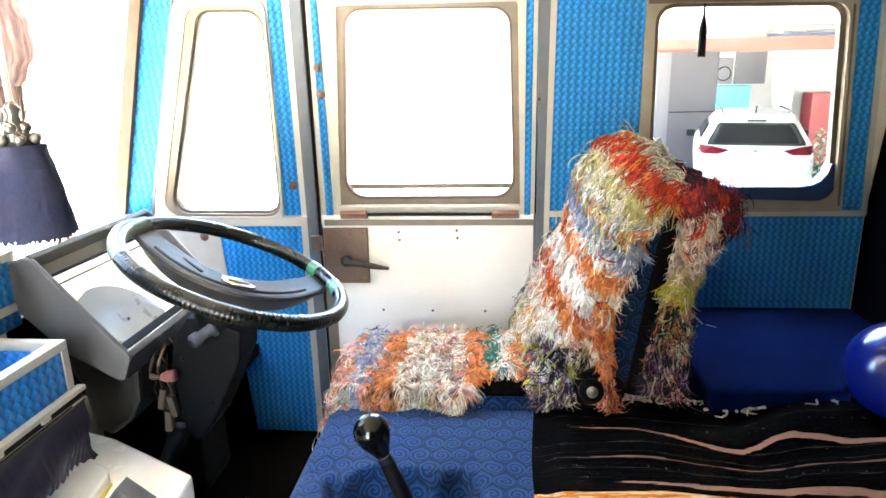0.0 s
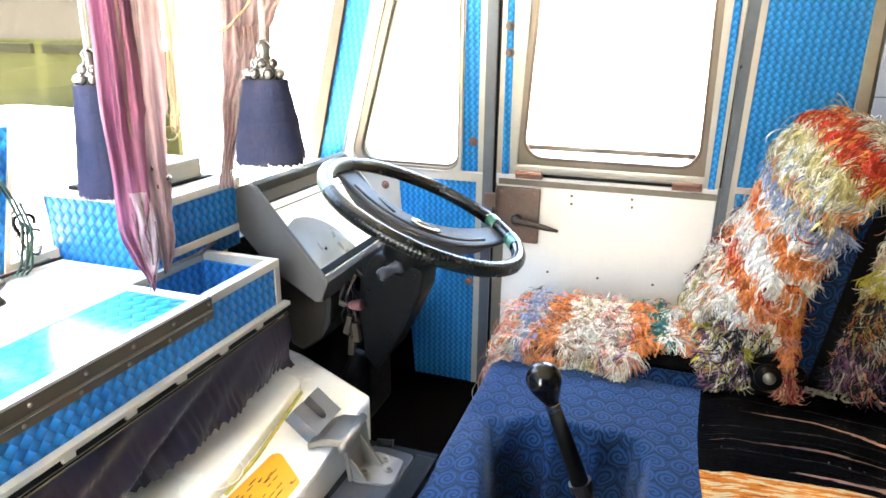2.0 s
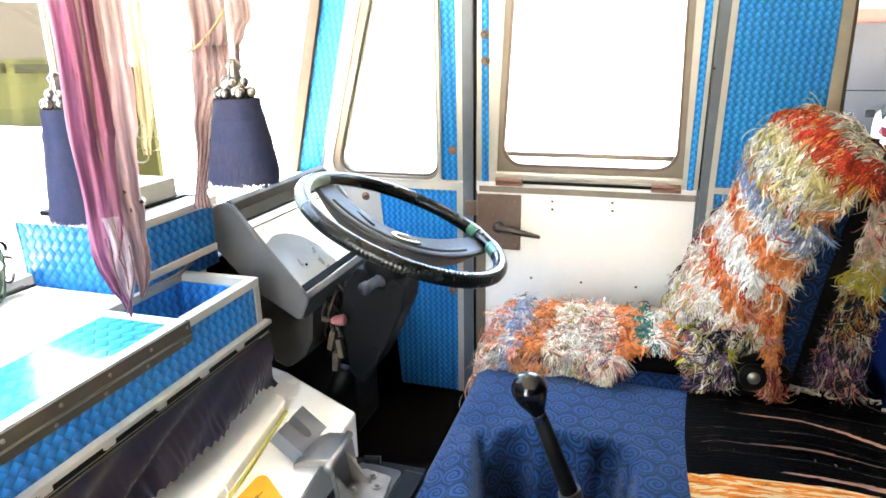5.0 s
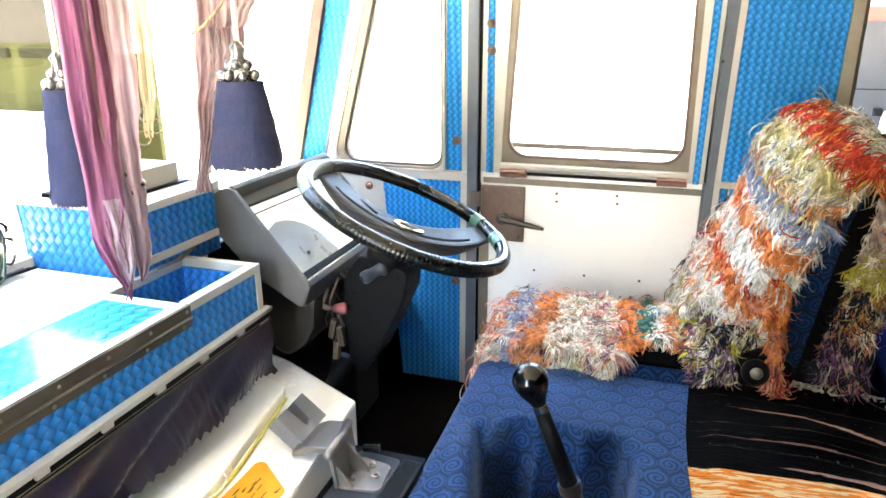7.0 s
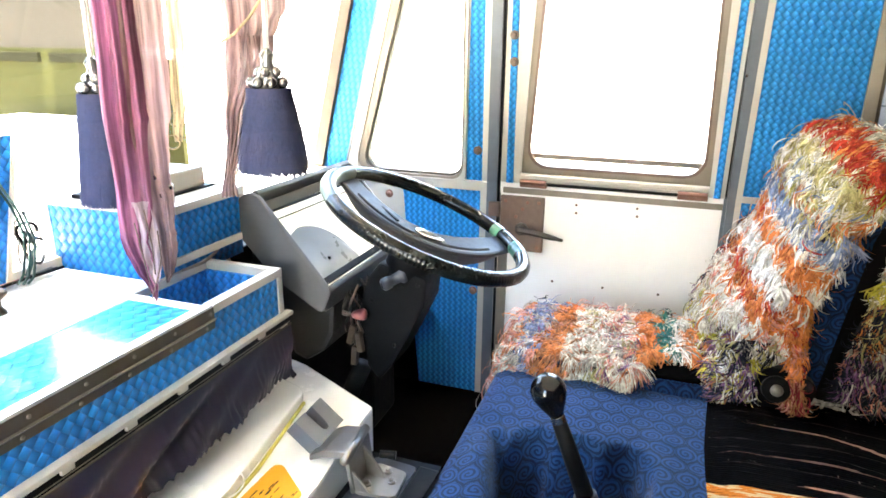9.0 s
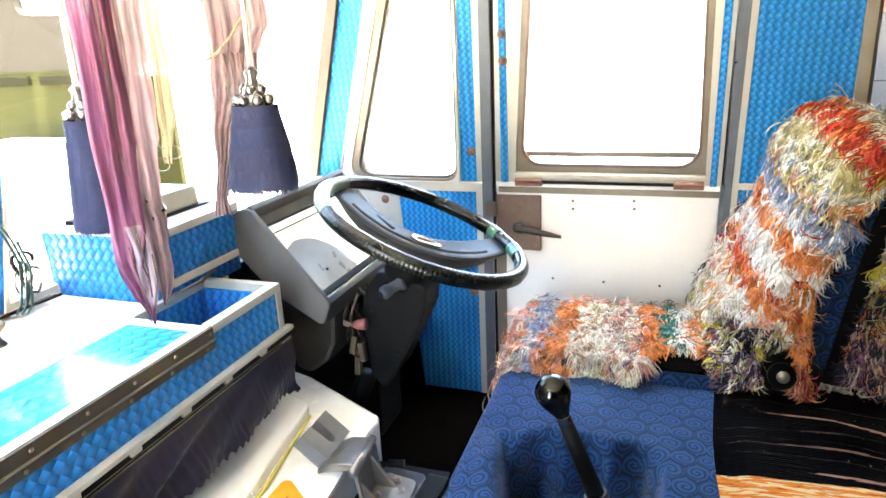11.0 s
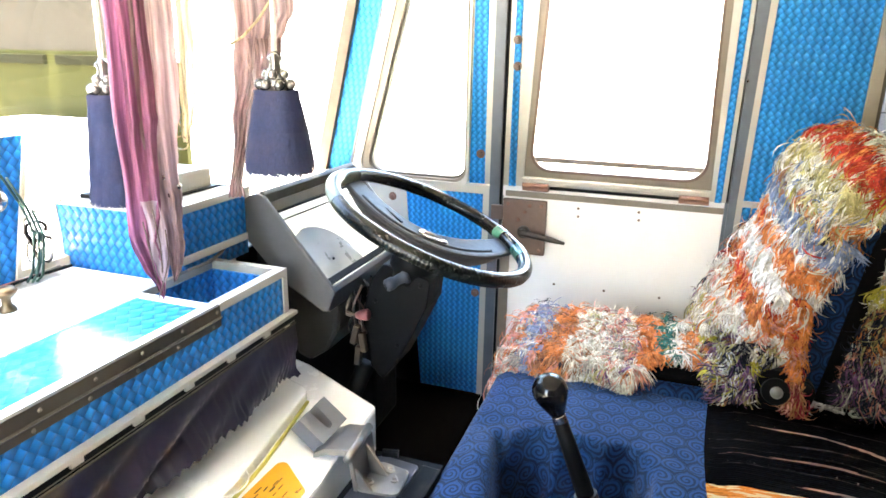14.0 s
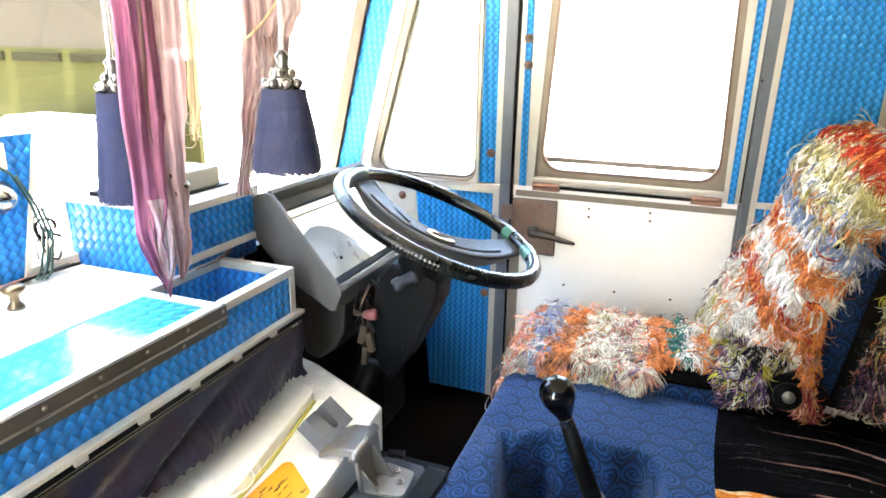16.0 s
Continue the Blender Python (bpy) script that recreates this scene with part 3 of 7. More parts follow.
def holed(bm, outer, inner, y0, y1, m, r_in, r_out=None):
    """A plate between two rounded quads in the xz plane of m, from y0 to y1, with an opening through it."""
    lo = round_loop(outer, r_out if r_out else 0.0005)
    li = round_loop(inner, r_in)
    rows = []
    for y in (y0, y1):
        rows.append(([bm.verts.new(m @ Vector((x, y, z))) for x, z in lo], [bm.verts.new(m @ Vector((x, y, z))) for x, z in li]))
    n = len(lo)
    (o0, i0), (o1, i1) = rows
    fs = []
    for k in range(n):
        j = (k + 1) % n
        for q in ((o0[k], o0[j], i0[j], i0[k]), (o1[j], o1[k], i1[k], i1[j]), (o0[j], o0[k], o1[k], o1[j]), (i0[k], i0[j], i1[j], i1[k])):
            fs.append(bm.faces.new(q))
    bmesh.ops.recalc_face_normals(bm, faces=fs)


def pane(bm, corners, y, m, r, thick=0.004):
    pts = round_loop(corners, r)
    a = [bm.verts.new(m @ Vector((x, y, z))) for x, z in pts]
    b = [bm.verts.new(m @ Vector((x, y + thick, z))) for x, z in pts]
    n = len(pts)
    bm.faces.new(a)
    bm.faces.new(b[::-1])
    for k in range(n):
        bm.faces.new((a[k], b[k], b[(k + 1) % n], a[(k + 1) % n]))


def screw(bm, at, n, r=0.005, h=0.003):
    lathe(bm, [(r, 0), (r, h * 0.4), (r * 0.75, h * 0.85), (r * 0.3, h)], zrot_to(n, at), 10)


IN_N = (0, -math.cos(LEAN_A), -math.sin(LEAN_A))

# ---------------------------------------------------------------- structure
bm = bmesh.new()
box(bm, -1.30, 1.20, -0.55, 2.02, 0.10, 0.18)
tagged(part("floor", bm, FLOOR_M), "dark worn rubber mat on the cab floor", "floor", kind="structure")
bm = bmesh.new()
box(bm, -0.98, 1.22, -0.60, 1.90, 1.665, 1.70)
tagged(part("ceiling", bm, CEIL_M), "pale headlining under the cab roof", "ceiling", kind="structure")

# driver's side wall: lower part in front of the door, behind it, and the leaning upper part round the openings
bm = bmesh.new()
box(bm, -1.16, -0.517, 1.95, 2.00, 0.10, 0.93)
box(bm, 0.222, 1.18, 1.95, 2.00, 0.10, 0.93)
box(bm, -0.517, 0.222, 1.962, 2.00, 0.10, 0.37)
Q_IN = [(-0.941, 0.008), (-0.588, 0.006), (-0.560, 0.600), (-0.742, 0.604)]
Q_OUT = [(-1.13, -0.0), (-0.517, -0.0), (-0.497, 0.74), (-0.84, 0.74)]
holed(bm, Q_OUT, Q_IN, 0.0, 0.05, UPM, 0.045)
R_IN = [(0.515, 0.055), (1.035, 0.04), (0.972, 0.575), (0.492, 0.585)]
holed(bm, [(0.222, 0.0), (1.18, 0.0), (1.10, 0.74), (0.205, 0.74)], R_IN, 0.0, 0.05, UPM, 0.04)
box(bm, -0.517, 0.222, 0.0, 0.05, 0.632, 0.74, m=UPM)
wall = tagged(part("wall_north", bm, CREAM), "cream cab side wall behind blue panels", "wall", kind="structure")


def panel(name, pts, y0, y1, m, mat, parent, label=""):
    bm = bmesh.new()
    prism(bm, pts, "y", y0, y1, m=m)
    return part(name, bm, mat, parent, label)


I4 = Matrix.Identity(4)
BLUE_LBL = "bright blue embossed sheet"
# front corner: A pillar, strip beside the door, panel under the quarter window
panel("blue_panel", [(-1.085, 0.0), (-1.006, 0.0), (-0.802, 0.66), (-0.880, 0.66)], -0.006, 0.0, UPM, BLUE_FINE, wall, BLUE_LBL)
panel("blue_panel", [(-0.573, 0.0), (-0.520, 0.0), (-0.499, 0.66), (-0.541, 0.66)], -0.006, 0.0, UPM, BLUE_FINE, wall, BLUE_LBL)
panel("blue_panel", [(-0.735, 0.178), (-0.524, 0.178), (-0.524, 0.897), (-0.792, 0.897)], 1.944, 1.95, I4, BLUE_FINE, wall, BLUE_LBL)
panel("corner_plate", [(-1.10, 0.700), (-0.777, 0.700), (-0.792, 0.897), (-1.10, 0.897)], 1.942, 1.95, I4, ALU, wall, "pale metal corner plate")
# dark panel put in for the shade behind the pod
panel("corner_shade", [(-1.10, 0.178), (-0.735, 0.178), (-0.777, 0.700), (-1.10, 0.700)], 1.943, 1.95, I4, GREY_DARK, wall, "dark panel standing for the shade below the corner plate")
panel("trim_strip", [(-1.10, 0.897), (-0.50, 0.897), (-0.50, 0.925), (-1.10, 0.925)], 1.938, 1.95, I4, ALU, wall)
panel("trim_strip", [(-0.524, 0.18), (-0.502, 0.18), (-0.502, 0.897), (-0.524, 0.897)], 1.940, 1.95, I4, ALU, wall)
panel("trim_strip", [(-0.520, 0.0), (-0.502, 0.0), (-0.476, 0.66), (-0.499, 0.66)], -0.010, 0.0, UPM, ALU, wall)
panel("edge_bead", [(-1.006, 0.0), (-0.999, 0.0), (-0.796, 0.66), (-0.802, 0.66)], -0.009, 0.0, UPM, PILLAR, wall)
panel("windscreen_post", [(-1.125, 0.0), (-1.085, 0.0), (-0.880, 0.66), (-0.914, 0.66)], -0.026, 0.05, UPM, POST_TAN, wall, "tan windscreen post")
# door pillar, dark grey blue, with a black gap beside the door
panel("pillar", [(-0.502, 0.18), (-0.470, 0.18), (-0.470, 0.93), (-0.502, 0.93)], 1.935, 1.97, I4, PILLAR, wall, "chipped grey-blue door pillar")
panel("pillar", [(-0.502, 0.0), (-0.470, 0.0), (-0.446, 0.66), (-0.478, 0.66)], -0.015, 0.02, UPM, PILLAR, wall, "chipped grey-blue door pillar")
panel("rubber_seal", [(-0.470, 0.18), (-0.462, 0.18), (-0.462, 0.93), (-0.470, 0.93)], 1.942, 1.97, I4, RUBBER, wall)
panel("rubber_seal", [(-0.470, 0.0), (-0.462, 0.0), (-0.440, 0.66), (-0.446, 0.66)], -0.008, 0.02, UPM, RUBBER, wall)
# behind the door: seal, dark strip, trim, blue panels, rear window rail
panel("pillar", [(0.199, 0.0), (0.220, 0.0), (0.222, 0.66), (0.190, 0.66)], -0.012, 0.02, UPM, PILLAR, wall, "grey door pillar")
panel("pillar", [(0.199, 0.37), (0.220, 0.37), (0.220, 0.93), (0.199, 0.93)], 1.938, 1.97, I4, PILLAR, wall, "grey door pillar")
panel("rubber_seal", [(0.190, 0.37), (0.199, 0.37), (0.199, 0.93), (0.190, 0.93)], 1.945, 1.97, I4, PILLAR, wall)
panel("rubber_seal", [(0.184, -0.01), (0.206, -0.01), (0.206, 0.66), (0.184, 0.66)], 0.0305, 0.045, UPM, RUBBER, wall)
panel("rubber_seal", [(-0.476, -0.01), (-0.452, -0.01), (-0.428, 0.66), (-0.452, 0.66)], 0.0305, 0.045, UPM, RUBBER, wall)
panel("trim_strip", [(0.220, 0.0), (0.236, 0.0), (0.239, 0.66), (0.222, 0.66)], -0.010, 0.0, UPM, ALU, wall)
panel("trim_strip", [(0.220, 0.40), (0.236, 0.40), (0.236, 0.93), (0.220, 0.93)], 1.940, 1.95, I4, ALU, wall)
panel("blue_panel", [(0.236, 0.012), (0.485, 0.012), (0.466, 0.66), (0.239, 0.66)], -0.006, 0.0, UPM, BLUE_FINE, wall, BLUE_LBL)
panel("blue_panel", [(0.236, 0.40), (1.13, 0.40), (1.13, 0.925), (0.236, 0.925)], 1.944, 1.95, I4, BLUE_FINE, wall, BLUE_LBL)
panel("trim_strip", [(0.236, 0.925), (1.13, 0.925), (1.13, 0.942), (0.236, 0.942)], 1.934, 1.944, I4, ALU, wall)
panel("blue_panel", [(1.062, 0.012), (1.12, 0.012), (1.04, 0.66), (0.985, 0.66)], -0.006, 0.0, UPM, BLUE_FINE, wall, BLUE_LBL)
panel("trim_strip", [(1.12, 0.0), (1.135, 0.0), (1.055, 0.66), (1.04, 0.66)], -0.010, 0.0, UPM, ALU, wall)
# large bolts on the pillar
for x, h in ((-0.533, 0.098), ):
    bm = bmesh.new()
    lathe(bm, [(0.014, 0), (0.014, 0.003), (0.008, 0.004), (0.008, 0.009), (0.005, 0.011)], zrot_to(IN_N, up_wall(x, h, 0.006)), 14)
    part("bolt", bm, RUST_RED, wall, "rusty bolt with a washer")
for x, z in ((-0.541, 0.556), (-0.840, 0.862)):
    bm = bmesh.new()
    lathe(bm, [(0.014, 0), (0.014, 0.003), (0.008, 0.004), (0.008, 0.009), (0.005, 0.011)], zrot_to((0, -1, 0), (x, 1.944, z)), 14)
    part("bolt", bm, RUST_RED, wall, "rusty bolt with a washer")
bm = bmesh.new()
screw(bm, up_wall(0.197, 0.345, 0.012), IN_N, 0.004, 0.004)
part("screw", bm, CHROME, wall)

# quarter window: frame with rounded corners and a fixed pane
win = thing("window_1", "raked quarter window in a rounded metal frame", "window", kind="structure")
bm = bmesh.new()
holed(bm, [(-0.997, -0.012), (-0.574, -0.012), (-0.549, 0.628), (-0.802, 0.632)], [(-0.966, 0.000), (-0.583, -0.002), (-0.555, 0.610), (-0.768, 0.614)], -0.014, 0.012, UPM, 0.045, 0.03)
part("window_frame", bm, ALU, win)
bm = bmesh.new()
holed(bm, [(-0.966, 0.000), (-0.583, -0.002), (-0.555, 0.610), (-0.768, 0.614)], Q_IN, -0.009, 0.014, UPM, 0.045, 0.045)
part("inner_frame", bm, ALU_DULL, win, "dull tan inner frame")
bm = bmesh.new()
holed(bm, [(-0.943, 0.006), (-0.586, 0.004), (-0.558, 0.602), (-0.740, 0.606)], [(-0.930, 0.014), (-0.593, 0.013), (-0.568, 0.592), (-0.738, 0.596)], 0.0, 0.02, UPM, 0.04, 0.044)
part("rubber_seal", bm, SEAL_TAN, win)
bm = bmesh.new()
pane(bm, [(-0.934, 0.011), (-0.591, 0.010), (-0.565, 0.595), (-0.742, 0.599)], 0.010, UPM, 0.04)
part("pane", bm, GLASS, win).visible_shadow = False

# rear side window
win = thing("window_2", "rear side window in a worn cream metal frame", "window", kind="structure")
bm = bmesh.new()
holed(bm, [(0.485, 0.010), (1.062, 0.012), (0.985, 0.64), (0.466, 0.64)], R_IN, -0.016, 0.014, UPM, 0.045, 0.01)
part("window_frame", bm, JAMB_TAN, win)
bm = bmesh.new()
prism(bm, [(1.046, 0.03), (1.051, 0.03), (0.984, 0.57), (0.979, 0.57)], "y", -0.019, -0.014, m=UPM)
part("jamb_groove", bm, RUST, win)
bm = bmesh.new()
holed(bm, [(0.513, 0.053), (1.037, 0.038), (0.974, 0.577), (0.490, 0.587)], [(0.527, 0.066), (1.02, 0.052), (0.958, 0.566), (0.504, 0.574)], 0.0, 0.022, UPM, 0.04, 0.044)
part("rubber_seal", bm, SEAL_TAN, win)
bm = bmesh.new()
pane(bm, [(0.520, 0.06), (1.03, 0.046), (0.966, 0.571), (0.497, 0.580)], 0.012, UPM, 0.04)
part("pane", bm, GLASS, win).visible_shadow = False
bm = bmesh.new()
prism(bm, [(0.518, 0.052), (1.032, 0.040), (1.020, 0.150), (1.010, 0.150), (1.004, 0.120), (0.990, 0.100), (0.968, 0.088), (0.940, 0.083), (0.532, 0.086), (0.518, 0.090)], "y", -0.010, 0.030, m=UPM)
part("window_sill", bm, SILL_BLUE, win, "dark blue painted deep sill, curved up at its corner")
bm = bmesh.new()
box(bm, 0.47, 1.06, -0.030, -0.017, 0.585, 0.65, m=UPM)
part("curtain_rail", bm, RUST, win, "brown rail over the window")

# windscreen end: cowl, sill, header and posts, open glass between
bm = bmesh.new()
box(bm, -1.22, -1.13, -0.60, 2.0, 0.10, 0.90)
prism(bm, [(-1.16, 0.90), (-1.06, 0.90), (-1.06, 0.935), (-1.16, 0.945)], "y", -0.60, 1.95)
prism(bm, [(-0.96, 1.60), (-0.90, 1.60), (-0.86, 1.70), (-0.96, 1.70)], "y", -0.60, 1.90)
front = tagged(part("wall_west", bm, CREAM), "cream scuttle and header round the windscreen", "wall", kind="structure")
win = thing("window_3", "broad raked windscreen", "window", kind="structure")
bm = bmesh.new()
prism(bm, [(-1.127, 0.935), (-1.121, 0.935), (-0.945, 1.62), (-0.951, 1.62)], "y", -0.50, 1.888)
part("pane", bm, GLASS, win).visible_shadow = False

# back wall and the passenger's side
bm = bmesh.new()
box(bm, 1.135, 1.20, -0.60, 2.0, 0.10, 1.70)
tagged(part("wall_east", bm, NAVY), "dark navy bulkhead behind the seats", "wall", kind="structure")
# unseen side; its opening is made up and sized to let fill light in
bm = bmesh.new()
box(bm, -1.16, 1.18, -0.60, -0.55, 0.10, 0.25)
box(bm, -1.10, 1.18, -0.60, -0.55, 1.58, 1.70)
for x0, x1 in ((-1.16, -0.84), (-0.30, 1.18)):
    box(bm, x0, x1, -0.60, -0.55, 0.25, 1.58)
tagged(part("wall_south", bm, NAVY), "unseen passenger side wall with an invented opening for fill light", "wall", kind="structure")
# the cowl top under the windscreen
bm = bmesh.new()
box(bm, -1.13, -0.84, 0.20, 1.095, 0.86, 0.905, 0.004)

tagged(part("dash_shelf", bm, WHITE_TOP), "pale painted ledge under the windscreen", "ledge", kind="structure")
bm = bmesh.new()
box(bm, -1.13, -0.84, 1.096, 1.68, 0.86, 0.904, 0.004)
tagged(part("dash_ledge", bm, GREY_DARK), "black ledge under the windscreen behind the instrument pod", "ledge", kind="structure")
# ledge added to keep a patch of sun off the floor
bm = bmesh.new()
box(bm, -1.13, -0.70, 1.67, 1.943, 0.46, 0.50, 0.004)
tagged(part("sun_block_ledge", bm, GREY_DARK), "black ledge added behind the column to block sun", "ledge", kind="structure")

# ---------------------------------------------------------------- the driver's door
door = thing("door_1", "closed white cab door with a sash window", "door", kind="structure")
bm = bmesh.new()
box(bm, -0.460, 0.190, 1.950, 1.975, 0.385, 0.897, 0.003)
lower = part("door_panel", bm, WHITE, door, "white painted lower door panel")
bm = bmesh.new()
box(bm, -0.452, 0.190, 1.946, 1.97, 0.896, 0.914, 0.002)
part("trim_strip", bm, ALU_DULL, door)
bm = bmesh.new()
box(bm, -0.460, -0.43, 1.944, 1.950, 0.385, 0.72)
box(bm, -0.460, 0.190, 1.942, 1.972, 0.372, 0.386)
part("edge_trim", bm, ALU_DULL, door)
bm = bmesh.new()
box(bm, -0.462, 0.192, 1.9515, 1.976, 0.896, 0.938)
part("window_rail", bm, WHITE, door)
# screws in the panel
for x, z in ((-0.221, 0.875), (-0.220, 0.850), (-0.042, 0.880), (-0.040, 0.856), (-0.280, 0.620), (-0.122, 0.619), (0.044, 0.619)):
    bm = bmesh.new()
    screw(bm, (x, 1.9495, z), (0, -1, 0), 0.0042, 0.002)
    part("screw", bm, RUST, lower)
# sash frame
D_IN = [(-0.380, 0.052), (0.134, 0.052), (0.117, 0.588), (-0.335, 0.594)]
bm = bmesh.new()
holed(bm, [(-0.462, 0.0), (0.192, 0.0), (0.190, 0.628), (-0.438, 0.628)], [(-0.398, 0.012), (0.150, 0.012), (0.136, 0.600), (-0.356, 0.604)], 0.0, 0.03, UPM, 0.01)
part("window_frame", bm, ALU, door)
bm = bmesh.new()
holed(bm, [(-0.399, 0.011), (0.151, 0.011), (0.137, 0.601), (-0.357, 0.605)], D_IN, 0.006, 0.024, UPM, [0.06, 0.06, 0.05, 0.05], 0.011)
part("sash", bm, ALU_DULL, door, "worn grey-brown sash with rounded corners")
bm = bmesh.new()
holed(bm, [(-0.382, 0.050), (0.136, 0.050), (0.119, 0.590), (-0.337, 0.596)], [(-0.374, 0.058), (0.128, 0.058), (0.112, 0.583), (-0.330, 0.589)], 0.002, 0.016, UPM, [0.055, 0.055, 0.046, 0.046], [0.06, 0.06, 0.05, 0.05])
part("rubber_seal", bm, RUST, door)
bm = bmesh.new()
pane(bm, [(-0.378, 0.055), (0.131, 0.055), (0.115, 0.586), (-0.332, 0.592)], 0.012, UPM, 0.05)
part("pane", bm, GLASS, door).visible_shadow = False
bm = bmesh.new()
box(bm, -0.372, 0.128, 0.014, 0.03, 0.078, 0.094, m=UPM)
part("sash_bar", bm, ALU_DULL, door)
# blue strips down both sides of the sash, sill channel and slide catches
panel("blue_strip", [(-0.443, 0.0), (-0.421, 0.0), (-0.405, 0.62), (-0.424, 0.62)], -0.005, 0.0, UPM, BLUE_FINE, door, BLUE_LBL)
panel("blue_strip", [(0.162, 0.0), (0.180, 0.0), (0.178, 0.62), (0.158, 0.62)], -0.005, 0.0, UPM, BLUE_FINE, door, BLUE_LBL)
bm = bmesh.new()
box(bm, -0.398, 0.150, -0.016, 0.002, 0.018, 0.034, 0.003, m=UPM)
part("sill", bm, ALU, door)
bm = bmesh.new()
box(bm, -0.390, 0.145, -0.008, 0.002, -0.002, 0.006, m=UPM)
part("sill_channel", bm, RUBBER, door)
for x in (-0.395, 0.065):
    bm = bmesh.new()
    tube(bm, [(x, 1.930, 0.938), (x + 0.08, 1.930, 0.938)], 0.008, 10)
    box(bm, x, x + 0.082, 1.926, 1.948, 0.922, 0.935, 0.002)
    part("slide_catch", bm, RUST_RED, door, "rusty brown sash catch")
# latch
bm = bmesh.new()
box(bm, -0.457, -0.317, 1.938, 1.951, 0.712, 0.890, 0.004)
latch = part("latch_plate", bm, RUST, door, "rusty brown lock plate")
bm = bmesh.new()
box(bm, -0.492, -0.455, 1.924, 1.940, 0.822, 0.868, 0.003)
part("striker", bm, RUST, latch)
bm = bmesh.new()
lathe(bm, [(0.020, 0), (0.020, 0.008), (0.012, 0.012), (0.012, 0.02)], zrot_to((0, -1, 0), (-0.385, 1.938, 0.787)), 16)
tube(bm, [(-0.388, 1.918, 0.787), (-0.34, 1.914, 0.783), (-0.29, 1.912, 0.775), (-0.250, 1.914, 0.768)], [0.012, 0.011, 0.009, 0.005], 8)
part("handle", bm, DARK_IRON, latch, "dark brown steel door lever")
for x, z in ((-0.44, 0.873), (-0.334, 0.873), (-0.334, 0.728), (-0.385, 0.850), (-0.405, 0.824), (-0.37, 0.872)):
    bm = bmesh.new()
    screw(bm, (x, 1.938, z), (0, -1, 0), 0.006, 0.003)
    part("screw", bm, RUST_RED, latch)
# bolts beside the sash
for h in (0.368, 0.442):
    bm = bmesh.new()
    lathe(bm, [(0.013, 0), (0.013, 0.003), (0.008, 0.004), (0.007, 0.010), (0.004, 0.012)], zrot_to(IN_N, up_wall(-0.420, h, 0.005)), 14)
    part("bolt", bm, RUST, door, "dull bolt with a washer")

# ---------------------------------------------------------------- steering wheel and column
WC = Vector((-0.439, 1.237, 0.976))
ta, tb = radians(23.4), radians(10)
WN = Vector((math.sin(ta) * math.cos(tb), math.sin(ta) * math.sin(tb), math.cos(ta)))
wx = Vector((0, 1, 0)).cross(WN).normalized()
wy = WN.cross(wx)
WM = Matrix(((wx.x, wy.x, WN.x, WC.x), (wx.y, wy.y, WN.y, WC.y), (wx.z, wy.z, WN.z, WC.z), (0, 0, 0, 1)))
wheel = thing("steering_wheel", "large black laced steering wheel with a grey two-spoke pad", "steering wheel")
bm = bmesh.new()
ring(bm, WM, 0.2225, 0.0155, 96, 14)
rim = part("rim", bm, WHEEL_BLACK, wheel, "black rim", smooth=True)
bm = bmesh.new()
ring(bm, WM, 0.2225, 0.0162, 340, 12, 0.022, 170, arc=(3.95, 6.15))
part("lacing", bm, WHEEL_BLACK, rim, "black cord lacing", smooth=True)
for a0, a1, tape in ((2.95, 3.98, WHEEL_TAPE), (0.44, 0.66, WHEEL_GREEN), (0.93, 1.06, WHEEL_GREEN)):
    bm = bmesh.new()
    ring(bm, WM, 0.2225, 0.0166, 24, 12, arc=(a0, a1))
    part("tape", bm, tape, rim, "green tape wound on the rim", smooth=True)


def pad_mid(q):
    """Middle line of the horn pad in the wheel's plane: bowed from one spoke end to the other."""
    sag = 0.128 * (1 - abs(q) ** 1.9)
    return Vector((-0.035 + 0.939 * 0.196 * q + 0.343 * sag, 0.098 + 0.343 * 0.196 * q - 0.939 * sag, 0))


def pad_loft(bm, q0, q1, grow, z_up, z_down, n=36):
    rows = []
    for i in range(n + 1):
        q = q0 + (q1 - q0) * i / n
        c = pad_mid(q)
        d = (pad_mid(q + 0.01) - pad_mid(q - 0.01)).normalized()
        side = Vector((-d.y, d.x, 0))
        mid = 1 - abs(q) ** 2.4
        half = (0.030 + 0.014 * mid) * grow
        top_z = -0.004 - 0.018 * mid + z_up
        low_z = top_z - z_up - 0.014 - 0.030 * mid - z_down
        prof = [(-1.0, top_z - 0.008), (-0.93, top_z - 0.002), (-0.8, top_z), (0.8, top_z), (0.93, top_z - 0.002), (1.0, top_z - 0.008), (0.86, low_z + 0.006), (0.70, low_z), (-0.50, low_z), (-0.72, low_z + 0.006)]
        rows.append([bm.verts.new(WM @ (c + side * (half * a) + Vector((0, 0, z)))) for a, z in prof])
    k = len(rows[0])
    for p, q in zip(rows, rows[1:]):
        for j in range(k):
            bm.faces.new((p[j], p[(j + 1) % k], q[(j + 1) % k], q[j]))
    bm.faces.new(rows[0][::-1])
    bm.faces.new(rows[-1])
    bmesh.ops.recalc_face_normals(bm, faces=bm.faces)


